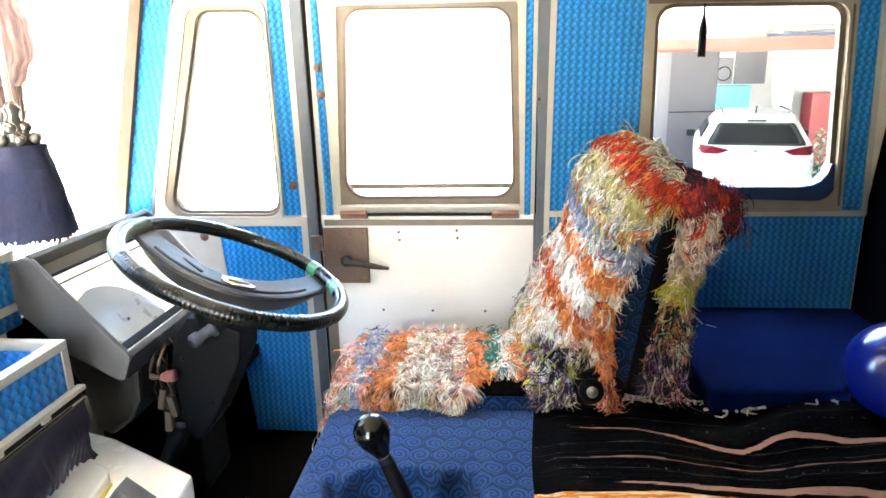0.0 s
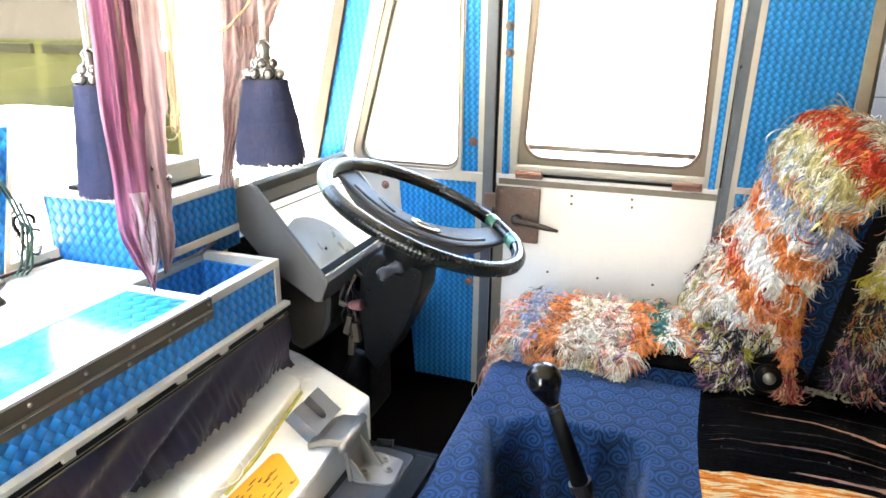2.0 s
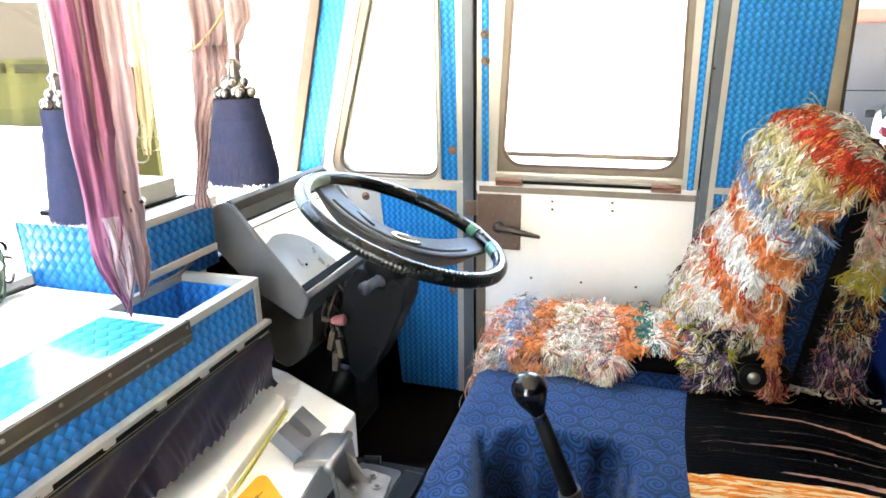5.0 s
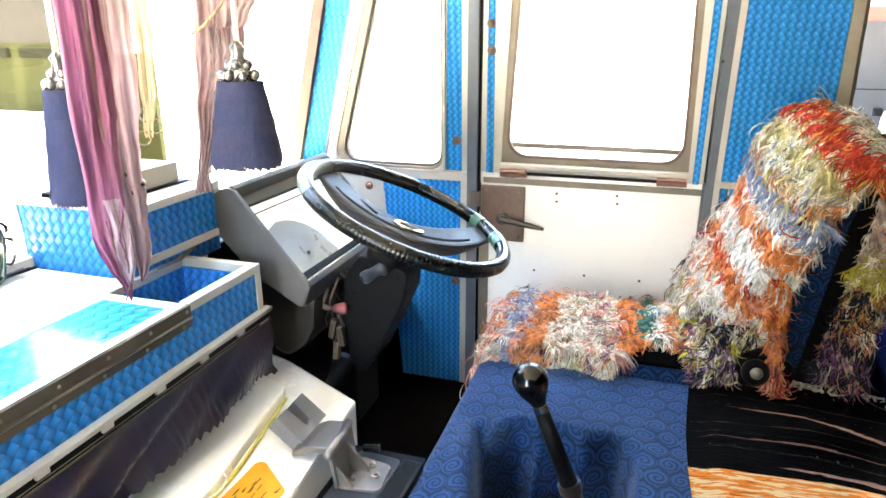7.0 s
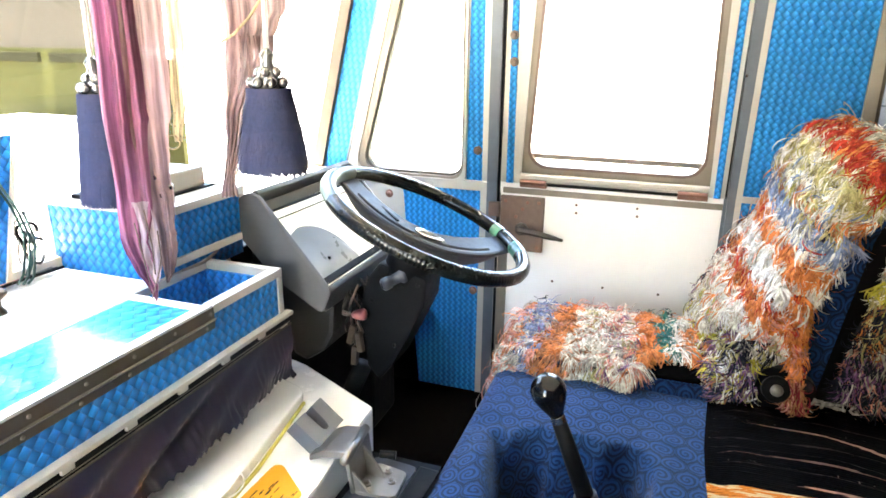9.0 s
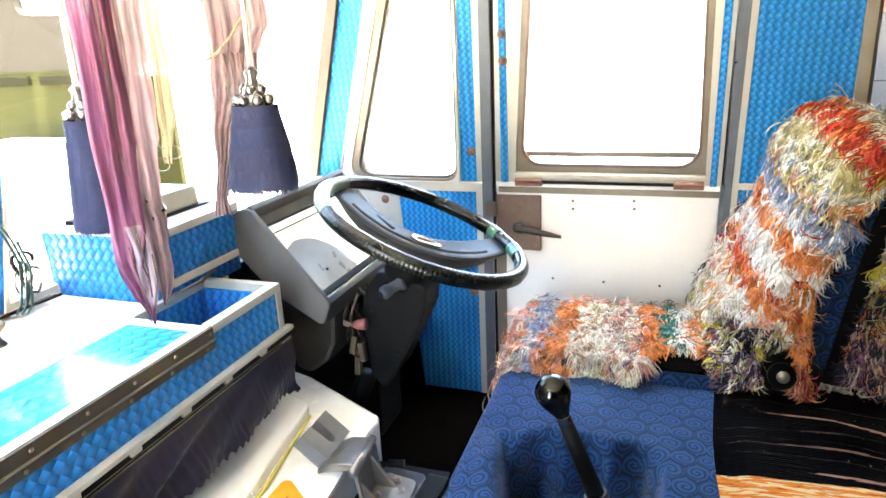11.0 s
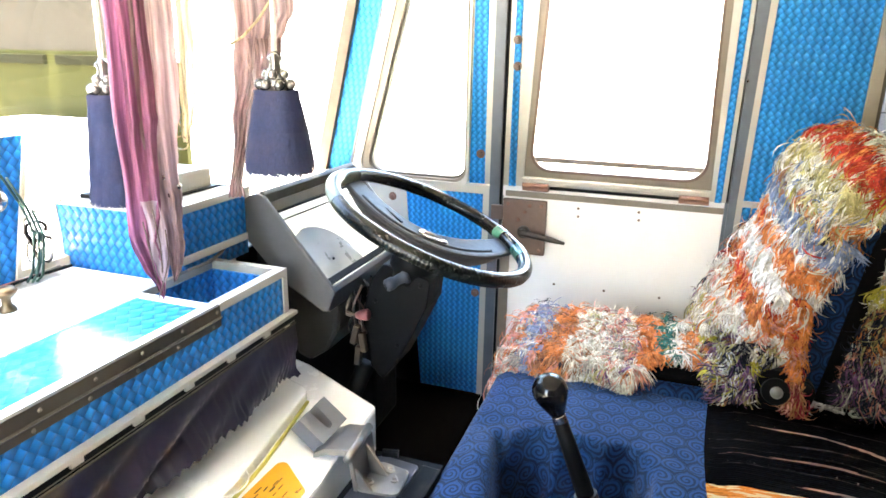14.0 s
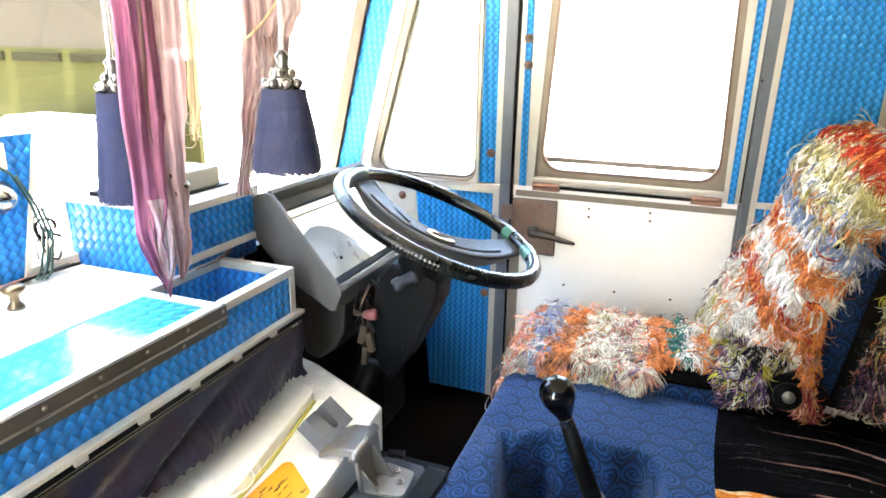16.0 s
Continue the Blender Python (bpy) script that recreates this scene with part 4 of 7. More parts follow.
bm = bmesh.new()
pad_loft(bm, -0.78, 0.80, 1.0, 0.0, 0.0)
pad = part("pad", bm, PAD_GREY, wheel, "grey moulded horn pad")
for q0, q1 in ((-1.02, -0.785), (0.805, 1.02)):
    bm = bmesh.new()
    pad_loft(bm, q0, q1, 0.97, -0.001, 0.0, 8)
    part("spoke", bm, PAD_GREY, wheel, "grey plastic spoke end")
bm = bmesh.new()
pad_loft(bm, -0.74, 0.70, 0.62, 0.0035, -0.01)
part("pad_crown", bm, PAD_GREY, pad)
PM = WM @ Matrix.Translation(pad_mid(0.06) + Vector((0.0, -0.004, -0.0180))) @ pose(0, 0, 0, 0, 0, 20)
bm = bmesh.new()
lathe(bm, [(0.030, 0), (0.029, 0.003), (0.018, 0.004), (0.001, 0.004)], PM @ Matrix.Diagonal((1.15, 0.62, 1, 1)), 28)
badge = part("badge", bm, CHROME, pad, "pale oval badge", smooth=True)
bm = bmesh.new()
box(bm, -0.022, 0.022, -0.004, 0.004, 0.004, 0.0055, 0.001, m=PM)
part("badge_bar", bm, BRASS, badge)
bm = bmesh.new()
box(bm, -0.030, 0.030, -0.003, 0.003, 0.0, 0.0042, m=WM @ Matrix.Translation(pad_mid(-0.45) + Vector((0.006, 0.0, -0.0185))) @ pose(0, 0, 0, 0, 0, -28))
part("groove", bm, RUBBER, pad)
bm = bmesh.new()
lathe(bm, [(0.045, -0.14), (0.052, -0.10), (0.050, -0.06), (0.030, -0.05)], WM, 20)
part("boss", bm, GREY_DARK, wheel, smooth=True)

column = thing("steering_column", "dark grey steering column shroud with an ignition lock", "steering column")
bm = bmesh.new()
prism(bm, round_loop([(-0.533, 0.888), (-0.424, 0.862), (-0.432, 0.800), (-0.471, 0.716), (-0.505, 0.650), (-0.538, 0.606), (-0.566, 0.640), (-0.582, 0.777), (-0.562, 0.850)], [0.012, 0.014, 0.03, 0.03, 0.02, 0.012, 0.012, 0.03, 0.02], 4), "y", 1.188, 1.292, 0.006)
shroud = part("shroud", bm, GREY_DARK, column)
LOCK_AT, LOCK_WAY = Vector((-0.481, 1.189, 0.866)), Vector((-0.046, -0.052, -0.024)).normalized()
bm = bmesh.new()
lathe(bm, [(0.017, -0.004), (0.017, 0.004), (0.0120, 0.008), (0.0110, 0.026), (0.0140, 0.030), (0.0140, 0.044), (0.0105, 0.048)], zrot_to(LOCK_WAY, LOCK_AT), 20)
lock = part("ignition_lock", bm, LOCK_GREY, shroud, "worn grey ignition lock", smooth=True)
bm = bmesh.new()
box(bm, -0.0025, 0.0025, -0.007, 0.007, 0.046, 0.050, m=zrot_to(LOCK_WAY, LOCK_AT))
part("key_slot", bm, RUBBER, lock)
for x, z in ((-0.445, 0.848), (-0.552, 0.800), (-0.500, 0.700)):
    bm = bmesh.new()
    screw(bm, (x, 1.188, z), (0, -1, 0), 0.005, 0.003)
    part("screw", bm, GREY_DARK, shroud)
bm = bmesh.new()
tube(bm, [WC - WN * 0.38, WC - WN * 0.80], 0.022, 12)
part("shaft", bm, GREY_DARK, column, smooth=True)

# ---------------------------------------------------------------- instrument pod
pod = thing("instrument_pod", "dusty grey plastic instrument binnacle on the dash", "instrument panel")
PY0, PY1 = 1.080, 1.50
# the bezel's plane: E runs up it, N points out of it
FOOT, E_UP, N_OUT = Vector((-0.592, 0, 0.851)), Vector((-0.647, 0, 0.7625)), Vector((0.7625, 0, 0.647))


def on_face(s, y, d=0.0):
    """A place over the gauge face: s up the slope, d out from the bezel's plane."""
    return FOOT + E_UP * s + N_OUT * d + Vector((0, y, 0))


def face_xz(s, d):
    p = on_face(s, 0, d)
    return (p.x, p.z)


OUT = round_loop([face_xz(0.262, 0.0), face_xz(0.0, 0.0), (-0.610, 0.800), (-0.715, 0.862), (-0.824, 0.975), (-0.808, 1.024)], [0.026, 0.014, 0.012, 0.04, 0.03, 0.02], 5)
bm = bmesh.new()
prism(bm, OUT, "y", PY0, PY0 + 0.012, 0.004)
# the near cheek flares outwards below the lip
for vert in bm.verts:
    out = (Vector((vert.co.x, 0, vert.co.z)) - FOOT).dot(N_OUT)
    if vert.co.y < PY0 + 0.006:
        vert.co.y -= 0.006 * min(1.0, max(0.0, -out / 0.06))
prism(bm, OUT, "y", PY1 - 0.012, PY1, 0.005)
# top lip with its deep inner wall, and the bottom lip
prism(bm, [face_xz(0.260, 0.0), face_xz(0.248, 0.001), face_xz(0.232, -0.036), (-0.812, 0.985), (-0.806, 1.022)], "y", PY0 + 0.006, PY1 - 0.006, 0.004)
prism(bm, [face_xz(0.0, 0.0), face_xz(0.013, 0.001), face_xz(0.016, -0.034), (-0.640, 0.820), (-0.610, 0.802)], "y", PY0 + 0.006, PY1 - 0.006, 0.003)
prism(bm, [(-0.822, 0.982), (-0.806, 0.990), (-0.640, 0.826), (-0.700, 0.850)], "y", PY0 + 0.006, PY1 - 0.006)
hood = part("hood", bm, GREY_PLASTIC, pod)
# sloping inner cheeks
for y0, y1, y2 in ((PY0 + 0.011, PY0 + 0.013, PY0 + 0.026), (PY1 - 0.011, PY1 - 0.013, PY1 - 0.026)):
    bm = bmesh.new()
    vs = [bm.verts.new(on_face(sv, yv, dv)) for sv, yv, dv in ((0.010, y1, -0.003), (0.250, y1, -0.003), (0.240, y2, -0.032), (0.016, y2, -0.032), (0.010, y0, -0.003), (0.250, y0, -0.003), (0.240, y0, -0.034), (0.016, y0, -0.034))]
    for q in ((0, 1, 2, 3), (4, 7, 6, 5), (0, 4, 5, 1), (1, 5, 6, 2), (2, 6, 7, 3), (3, 7, 4, 0)):
        bm.faces.new([vs[k] for k in q])
    bmesh.ops.recalc_face_normals(bm, faces=bm.faces)
    part("inner_cheek", bm, GREY_PLASTIC, hood)
bm = bmesh.new()
prism(bm, [face_xz(0.012, -0.030), face_xz(0.242, -0.030), face_xz(0.242, -0.036), face_xz(0.012, -0.036)], "y", PY0 + 0.010, PY1 - 0.010)
face = part("gauge_face", bm, FACE, hood, "gauge glass painted in the pale tone of reflected sky")
bm = bmesh.new()
prism(bm, [face_xz(0.018, -0.030), face_xz(0.018, -0.022), face_xz(0.034, -0.023), face_xz(0.034, -0.030)], "y", PY0 + 0.024, PY1 - 0.024, 0.002)
part("lens_strip", bm, GREY_DARK, hood, "black strip along the lens foot")
for s_at, r_at in ((0.214, 0.0032), (0.193, 0.0014)):
    bm = bmesh.new()
    tube(bm, [on_face(s_at, PY0 + 0.022, -0.029), on_face(s_at - 0.003, PY1 - 0.022, -0.029)], r_at, 8)
    part("lens_seam", bm, RUBBER, hood)
bm = bmesh.new()
prism(bm, [face_xz(0.216, -0.030), face_xz(0.216, -0.026), face_xz(0.236, -0.020), face_xz(0.240, -0.030)], "y", PY0 + 0.020, PY1 - 0.020)
part("lens_top", bm, SEAL_TAN, hood, "dusty strip along the lens top")
# smoky mask: a low mound that falls away towards the door
bm = bmesh.new()
rows = []
for i in range(25):
    y = 1.108 + 0.189 * i / 24
    top_s = 0.034 + 0.124 * math.sqrt(max(0.0, 1 - ((y - 1.165) / 0.133) ** 2)) if y > 1.165 else 0.158 - 0.25 * (1.165 - y)
    rows.append([bm.verts.new(on_face(0.034 + (top_s - 0.034) * k / 6, y, -0.0295 + 0.003 * math.sin(math.pi * min(1, k / 6 + 0.15)))) for k in range(7)])
for p, q in zip(rows, rows[1:]):
    for k in range(6):
        bm.faces.new((p[k], q[k], q[k + 1], p[k + 1]))
bmesh.ops.recalc_face_normals(bm, faces=bm.faces)
part("gauge_cowl", bm, SMOKY, hood, "smoky grey rounded gauge mask", smooth=True)
for s_at, y in ((0.040, 1.124), (0.066, 1.19)):
    bm = bmesh.new()
    screw(bm, on_face(s_at, y, -0.026), N_OUT, 0.0045 if s_at < 0.05 else 0.003, 0.004)
    part("screw", bm, STEEL if s_at < 0.05 else RUBBER, hood)
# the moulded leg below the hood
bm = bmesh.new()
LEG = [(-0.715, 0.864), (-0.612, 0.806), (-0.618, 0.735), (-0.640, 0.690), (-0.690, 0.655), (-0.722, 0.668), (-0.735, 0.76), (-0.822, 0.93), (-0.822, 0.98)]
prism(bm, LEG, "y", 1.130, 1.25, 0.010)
part("leg", bm, LEG_SHADE_GREY, pod, "moulded grey plastic leg")
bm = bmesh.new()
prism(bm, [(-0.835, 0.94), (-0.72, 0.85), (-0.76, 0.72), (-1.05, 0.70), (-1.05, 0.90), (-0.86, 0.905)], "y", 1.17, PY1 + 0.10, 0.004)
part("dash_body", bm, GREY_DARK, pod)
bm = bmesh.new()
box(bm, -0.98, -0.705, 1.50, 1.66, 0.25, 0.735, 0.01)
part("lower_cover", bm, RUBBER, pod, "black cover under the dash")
bm = bmesh.new()
tube(bm, [(-0.815, 1.085, 0.965), (-0.815, 1.062, 0.965)], 0.007, 10)
part("side_bolt", bm, GREY_DARK, pod)

# loose wiring under the pod
wires = thing("wiring_loom", "loose wiring with a red cap under the dash", "wiring")
rnd = random.Random(4)
for i in range(15):
    bm = bmesh.new()
    x, y = -0.605 + rnd.uniform(-0.03, 0.03), 1.22 + rnd.uniform(-0.04, 0.06)
    n = rnd.randint(4, 6)
    pts = [(x + 0.018 * math.sin(k * 1.1 + i) + 0.004 * k, y + 0.02 * math.cos(k * 1.3 + i), 0.83 - k * 0.030) for k in range(n)]
    tube(bm, pts, rnd.choice([0.002, 0.003, 0.0045]), 6)
    part("wire", bm, (RUBBER, DARK_IRON, RUBBER, RUST, RUBBER)[i % 5], wires, smooth=True)
# pale leads that run across to the cap and down to the plugs
for k in range(3):
    bm = bmesh.new()
    tube(bm, [(-0.655 + 0.012 * k, 1.19, 0.80 - 0.012 * k), (-0.630, 1.172, 0.768 + 0.004 * k), (-0.605, 1.166, 0.764 + 0.005 * k), (-0.585, 1.166, 0.770)], 0.0020, 6)
    part("lead", bm, (SEAL_TAN, RUST, SEAL_TAN)[k], wires, smooth=True)
bm = bmesh.new()
lathe(bm, [(0.007, 0), (0.011, 0.010), (0.0135, 0.026), (0.010, 0.031)], zrot_to((0.85, 0.1, 0.12), (-0.588, 1.165, 0.769)), 12)
part("cap", bm, RED_CAP, wires, "faded red cap", smooth=True)
for x, z, turn in ((-0.594, 0.722, 14), (-0.576, 0.706, -8), (-0.588, 0.672, 6)):
    bm = bmesh.new()
    box(bm, -0.007, 0.007, -0.008, 0.008, -0.026, 0.020, 0.003, m=pose(x, 1.172, z, 0, turn, 0))
    plug = part("connector", bm, BROWN_PAINT, wires, "dusty tan plug")
    bm = bmesh.new()
    tube(bm, [(x, 1.174, z + 0.015), (x - 0.008, 1.182, z + 0.045), (x - 0.020, 1.20, z + 0.075)], 0.0024, 6)
    part("lead", bm, DARK_IRON, plug, smooth=True)

# ---------------------------------------------------------------- cabinet between the seats and the windscreen
FX, TOP = -0.655, 0.920
cab = thing("dash_cabinet", "long low cabinet in blue embossed sheet with aluminium edging", "cabinet")
bm = bmesh.new()
box(bm, -1.10, FX - 0.008, -0.40, 0.795, 0.76, 0.900)
box(bm, -1.10, -0.832, 0.795, 1.0, 0.76, 0.900)
box(bm, -0.832, FX - 0.008, 0.795, 1.0, 0.76, 0.80)
box(bm, -1.10, -0.90, -0.40, 1.0, 0.60, 0.76)
body = part("carcass", bm, NAVY, cab)
bm = bmesh.new()
box(bm, -1.06, -0.823, -0.40, 0.862, 0.900, 0.918, 0.002)
part("top_board", bm, WHITE_TOP, cab, "white laminate top")
# lid: white frame, blue sheet set in
lid = part("lid", (lambda b: (box(b, -0.820, FX, 0.777, 0.797, 0.902, TOP, 0.002), box(b, -0.820, -0.806, -0.40, 0.777, 0.902, TOP, 0.002),
                               box(b, -0.676, FX, -0.40, 0.777, 0.902, TOP, 0.002), b)[-1])(bmesh.new()), WHITE_TOP, cab, "white-edged lid")
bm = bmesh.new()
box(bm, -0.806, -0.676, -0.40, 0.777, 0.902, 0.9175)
part("lid_sheet", bm, BLUE_VARNISHED_LIT, lid, BLUE_LBL)
# bronze strip along the lid's edge, with rivets
bm = bmesh.new()
prism(bm, [(FX, 0.921), (FX + 0.004, 0.919), (FX + 0.005, 0.900), (FX + 0.008, 0.898), (FX + 0.005, 0.895), (FX + 0.004, 0.882), (FX, 0.882)], "y", -0.40, 0.797)
hinge = part("hinge_strip", bm, HINGE, cab, "dark bronze hinge strip with rivets")
y = -0.36
while y < 0.79:
    for z, dy in ((0.910, 0.0), (0.8885, -0.012)):
        bm = bmesh.new()
        lathe(bm, [(0.0032, 0), (0.0029, 0.0011), (0.0014, 0.0018)], zrot_to((1, 0, 0), (FX + 0.0045, y + dy, z)), 8)
        part("rivet", bm, ALU_DULL, hinge)
    y += 0.082
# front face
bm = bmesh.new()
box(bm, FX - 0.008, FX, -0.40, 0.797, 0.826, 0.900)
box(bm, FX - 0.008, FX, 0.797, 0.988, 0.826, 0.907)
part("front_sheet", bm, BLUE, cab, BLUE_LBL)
bm = bmesh.new()
box(bm, FX - 0.018, FX + 0.003, 0.797, 1.002, 0.906, 0.922, 0.002)
box(bm, -0.832, FX - 0.018, 0.986, 1.002, 0.900, 0.922, 0.002)
box(bm, -0.832, -0.815, 0.797, 0.986, 0.900, 0.920, 0.002)
box(bm, FX - 0.012, FX + 0.003, 0.986, 1.002, 0.826, 0.906, 0.002)
part("edging", bm, ALU, cab, "worn aluminium angle edging")
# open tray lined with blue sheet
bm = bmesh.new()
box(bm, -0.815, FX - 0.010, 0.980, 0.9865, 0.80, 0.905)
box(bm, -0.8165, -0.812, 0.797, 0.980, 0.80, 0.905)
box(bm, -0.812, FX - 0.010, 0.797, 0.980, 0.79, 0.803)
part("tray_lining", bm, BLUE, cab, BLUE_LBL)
bm = bmesh.new()
box(bm, -0.832, FX - 0.008, 1.002, 1.004, 0.80, 0.90)
part("end_board", bm, NAVY, cab)
# rail with slots for the skirt
bm = bmesh.new()
box(bm, FX, FX + 0.016, -0.40, 1.012, 0.824, 0.832, 0.0015)
rail = part("rail", bm, ALU, cab)
bm = bmesh.new()
box(bm, FX, FX + 0.010, -0.40, 1.010, 0.811, 0.824)
part("slot", bm, RUBBER, rail)
y = -0.36
while y < 1.0:
    bm = bmesh.new()
    box(bm, FX + 0.008, FX + 0.0145, y, y + 0.020, 0.8150, 0.825, 0.002)
    part("clip", bm, ALU, rail)
    y += 0.105
bm = bmesh.new()
tube(bm, [(FX + 0.006, -0.40, 0.8095), (FX + 0.006, 1.010, 0.8095)], 0.0032, 8)
part("rod", bm, ALU_DULL, rail)

# the skirt: a dark cloth with a zigzag hem
skirt = bmesh.new()


def skirt_at(u, v):
    y = -0.40 + 1.405 * u
    tooth = u * 74 + 1.3 * noise.noise((u * 30, 0.5, 0))
    hem = 0.694 + 0.008 * math.sin(u * 9) - (0.008 + 0.005 * noise.noise((u * 60, 3.0, 0))) * (abs(tooth % 1 - 0.5) * 2) + 0.004 * noise.noise((u * 200, 1.0, 0))
    z = 0.806 + (hem - 0.806) * v
    d = u + 0.20 * v
    fold = 0.012 * math.sin(d * 38 + 2.2 * math.sin(d * 9)) * v ** 0.8 + 0.016 * noise.noise((d * 22, v * 0.6, 5)) * v ** 0.7 + 0.004 * math.sin(u * 90 - 7 * v) * v * v
    return Vector((FX + 0.012 + fold + 0.004 * v, y, z))


patch(skirt, skirt_at, 560, 10)
skirt_thing = thing("cloth_skirt", "dark plum cloth skirt with a zigzag hem under the cabinet", "curtain", at=(FX, 0.3, 0.70))
held(skirt_thing, part("drop", skirt, SKIRT, smooth=True))
bm = bmesh.new()
tube(bm, [skirt_at(k / 40, 0.0) + Vector((0.002, 0, 0.001)) for k in range(41)], 0.0018, 8)
held(skirt_thing, part("piping", bm, SEAL_TAN, smooth=True, label="dusty tan piping along the top"))

# brass knob on the white top
bm = bmesh.new()
lathe(bm, [(0.011, 0), (0.010, 0.004), (0.006, 0.010), (0.006, 0.018), (0.013, 0.024), (0.015, 0.028), (0.012, 0.032), (0.004, 0.034)], pose(-0.950, 0.655, 0.918) @ Matrix.Scale(1.22, 4), 20)
tagged(part("cabinet_knob", bm, BRASS, smooth=True), "tarnished brass knob standing on the white cabinet top", "knob")

# ---------------------------------------------------------------- the box that stands on the cabinet
ub = thing("speaker_box", "blue embossed box with aluminium corners on the cabinet", "box")
X0, X1, Y0, Y1, Z0, Z1 = -1.087, -0.790, 0.868, 1.092, 0.945, 1.055
bm = bmesh.new()
box(bm, X0 + 0.004, X1 - 0.004, Y0 + 0.004, Y1 - 0.004, Z0, Z1 - 0.004)
box(bm, X0 + 0.004, X1 - 0.035, Y0 + 0.004, Y1 + 0.028, 0.900, Z0)
part("carcass", bm, BLUE, ub, BLUE_LBL)
bm = bmesh.new()
box(bm, X0, X1, Y0, Y0 + 0.012, Z1 - 0.016, Z1, 0.002)
box(bm, X1 - 0.012, X1, Y0 + 0.012, Y1, Z1 - 0.016, Z1, 0.002)
box(bm, X0, X1, Y1 - 0.012, Y1, Z1 - 0.006, Z1 + 0.001)
box(bm, X0 + 0.012, X1 - 0.012, Y0 + 0.012, Y1 - 0.012, Z1 - 0.005, Z1 - 0.002)
box(bm, X1 - 0.012, X1, Y0, Y1, Z0, Z0 + 0.015, 0.002)
box(bm, X1 - 0.006, X1, Y1 - 0.014, Y1, Z0 + 0.015, Z1 - 0.016)
box(bm, X1 - 0.006, X1, Y0, Y0 + 0.014, Z0 + 0.015, Z1 - 0.016)
box(bm, X0, X0 + 0.015, Y0, Y0 + 0.006, 0.918, Z1 - 0.016)
part("edging", bm, ALU, ub, "worn aluminium angle edging")
for i in range(4):
    bm = bmesh.new()
    screw(bm, (X0 + 0.03 + i * 0.075, Y0, Z1 - 0.008), (0, -1, 0), 0.003, 0.002)
    part("rivet", bm, STEEL, ub)

radio = thing("radio_unit", "beige-grey cassette-sized radio unit with a round knob on the box", "radio")
bm = bmesh.new()
box(bm, -1.03, -0.862, 0.945, 1.065, 1.056, 1.096, 0.006)
rb = part("case", bm, BEIGE_PLASTIC, radio)
bm = bmesh.new()
box(bm, -0.985, -0.910, 0.9425, 0.9455, 1.066, 1.086)
part("window_plate", bm, ALU, rb)
bm = bmesh.new()
lathe(bm, [(0.011, 0), (0.011, 0.006), (0.008, 0.009)], zrot_to((0, -1, 0), (-0.882, 0.946, 1.077)), 16)
part("dial_knob", bm, ALU_DULL, rb)
bm = bmesh.new()
box(bm, -1.05, -0.852, 0.930, 1.08, 1.0535, 1.057, 0.001)
part("base_plate", bm, GREY_DARK, radio)
bm = bmesh.new()
box(bm, -1.01, -0.83, 0.872, 0.905, 1.0545, 1.063, 0.002)
tagged(part("tray", bm, GREY_DARK), "thin black tray on the box under the tassel", "tray")

# second box with a chrome dome
ob2 = thing("side_box", "tall blue embossed box with a cream edge beside the wires", "box")
bm = bmesh.new()
prism(bm, [(0.25, 0.90), (0.738, 0.90), (0.804, 1.178), (0.25, 1.178)], "x", -1.10, -1.045)
part("carcass", bm, BLUE, ob2, BLUE_LBL)
bm = bmesh.new()
prism(bm, [(0.739, 0.90), (0.748, 0.90), (0.814, 1.181), (0.805, 1.181)], "x", -1.102, -1.042)
box(bm, -1.102, -1.042, 0.25, 0.792, 1.178, 1.182)
part("edging", bm, CREAM, ob2)

# chrome dome and a small cream plate on the tall box
bm = bmesh.new()
lathe(bm, [(0.029, 0.0), (0.029, 0.006), (0.025, 0.008), (0.024, 0.014), (0.019, 0.024), (0.010, 0.031), (0.002, 0.033)], zrot_to((1, 0, 0), (-1.045, 0.722, 1.078)), 28)
part("dome", bm, CHROME, ob2, "round chrome dome", smooth=True)
bm = bmesh.new()
box(bm, -1.045, -1.037, 0.722, 0.745, 1.123, 1.168, 0.002)
part("plate", bm, CREAM, ob2, "small cream plate")

# green and dark wires between the boxes
loom = thing("wire_bundle", "green and grey wires trailing between the boxes", "wiring")
rnd = random.Random(9)
down = [(-1.040, 0.700, 1.150), (-1.030, 0.739, 1.117), (-1.028, 0.765, 1.059), (-1.028, 0.781, 1.008), (-1.028, 0.778, 0.972), (-1.022, 0.765, 0.940), (-1.015, 0.745, 0.928)]
for i in range(3):
    bm = bmesh.new()
    tube(bm, [(x + 0.004 * i, y + 0.006 * i + 0.003 * math.sin(k + i), max(0.927, z - 0.004 * i)) for k, (x, y, z) in enumerate(down[i:])], 0.0024, 8)
    part("wire", bm, CYAN_STRAP, loom, "green wire", smooth=True)
bm = bmesh.new()
tube(bm, [(-1.035, 0.785, 1.010), (-1.048, 0.808, 0.998), (-1.050, 0.815, 0.974), (-1.046, 0.798, 0.947), (-1.035, 0.778, 0.930)], 0.0042, 8)
part("wire", bm, CYAN_STRAP, loom, "green wire", smooth=True)
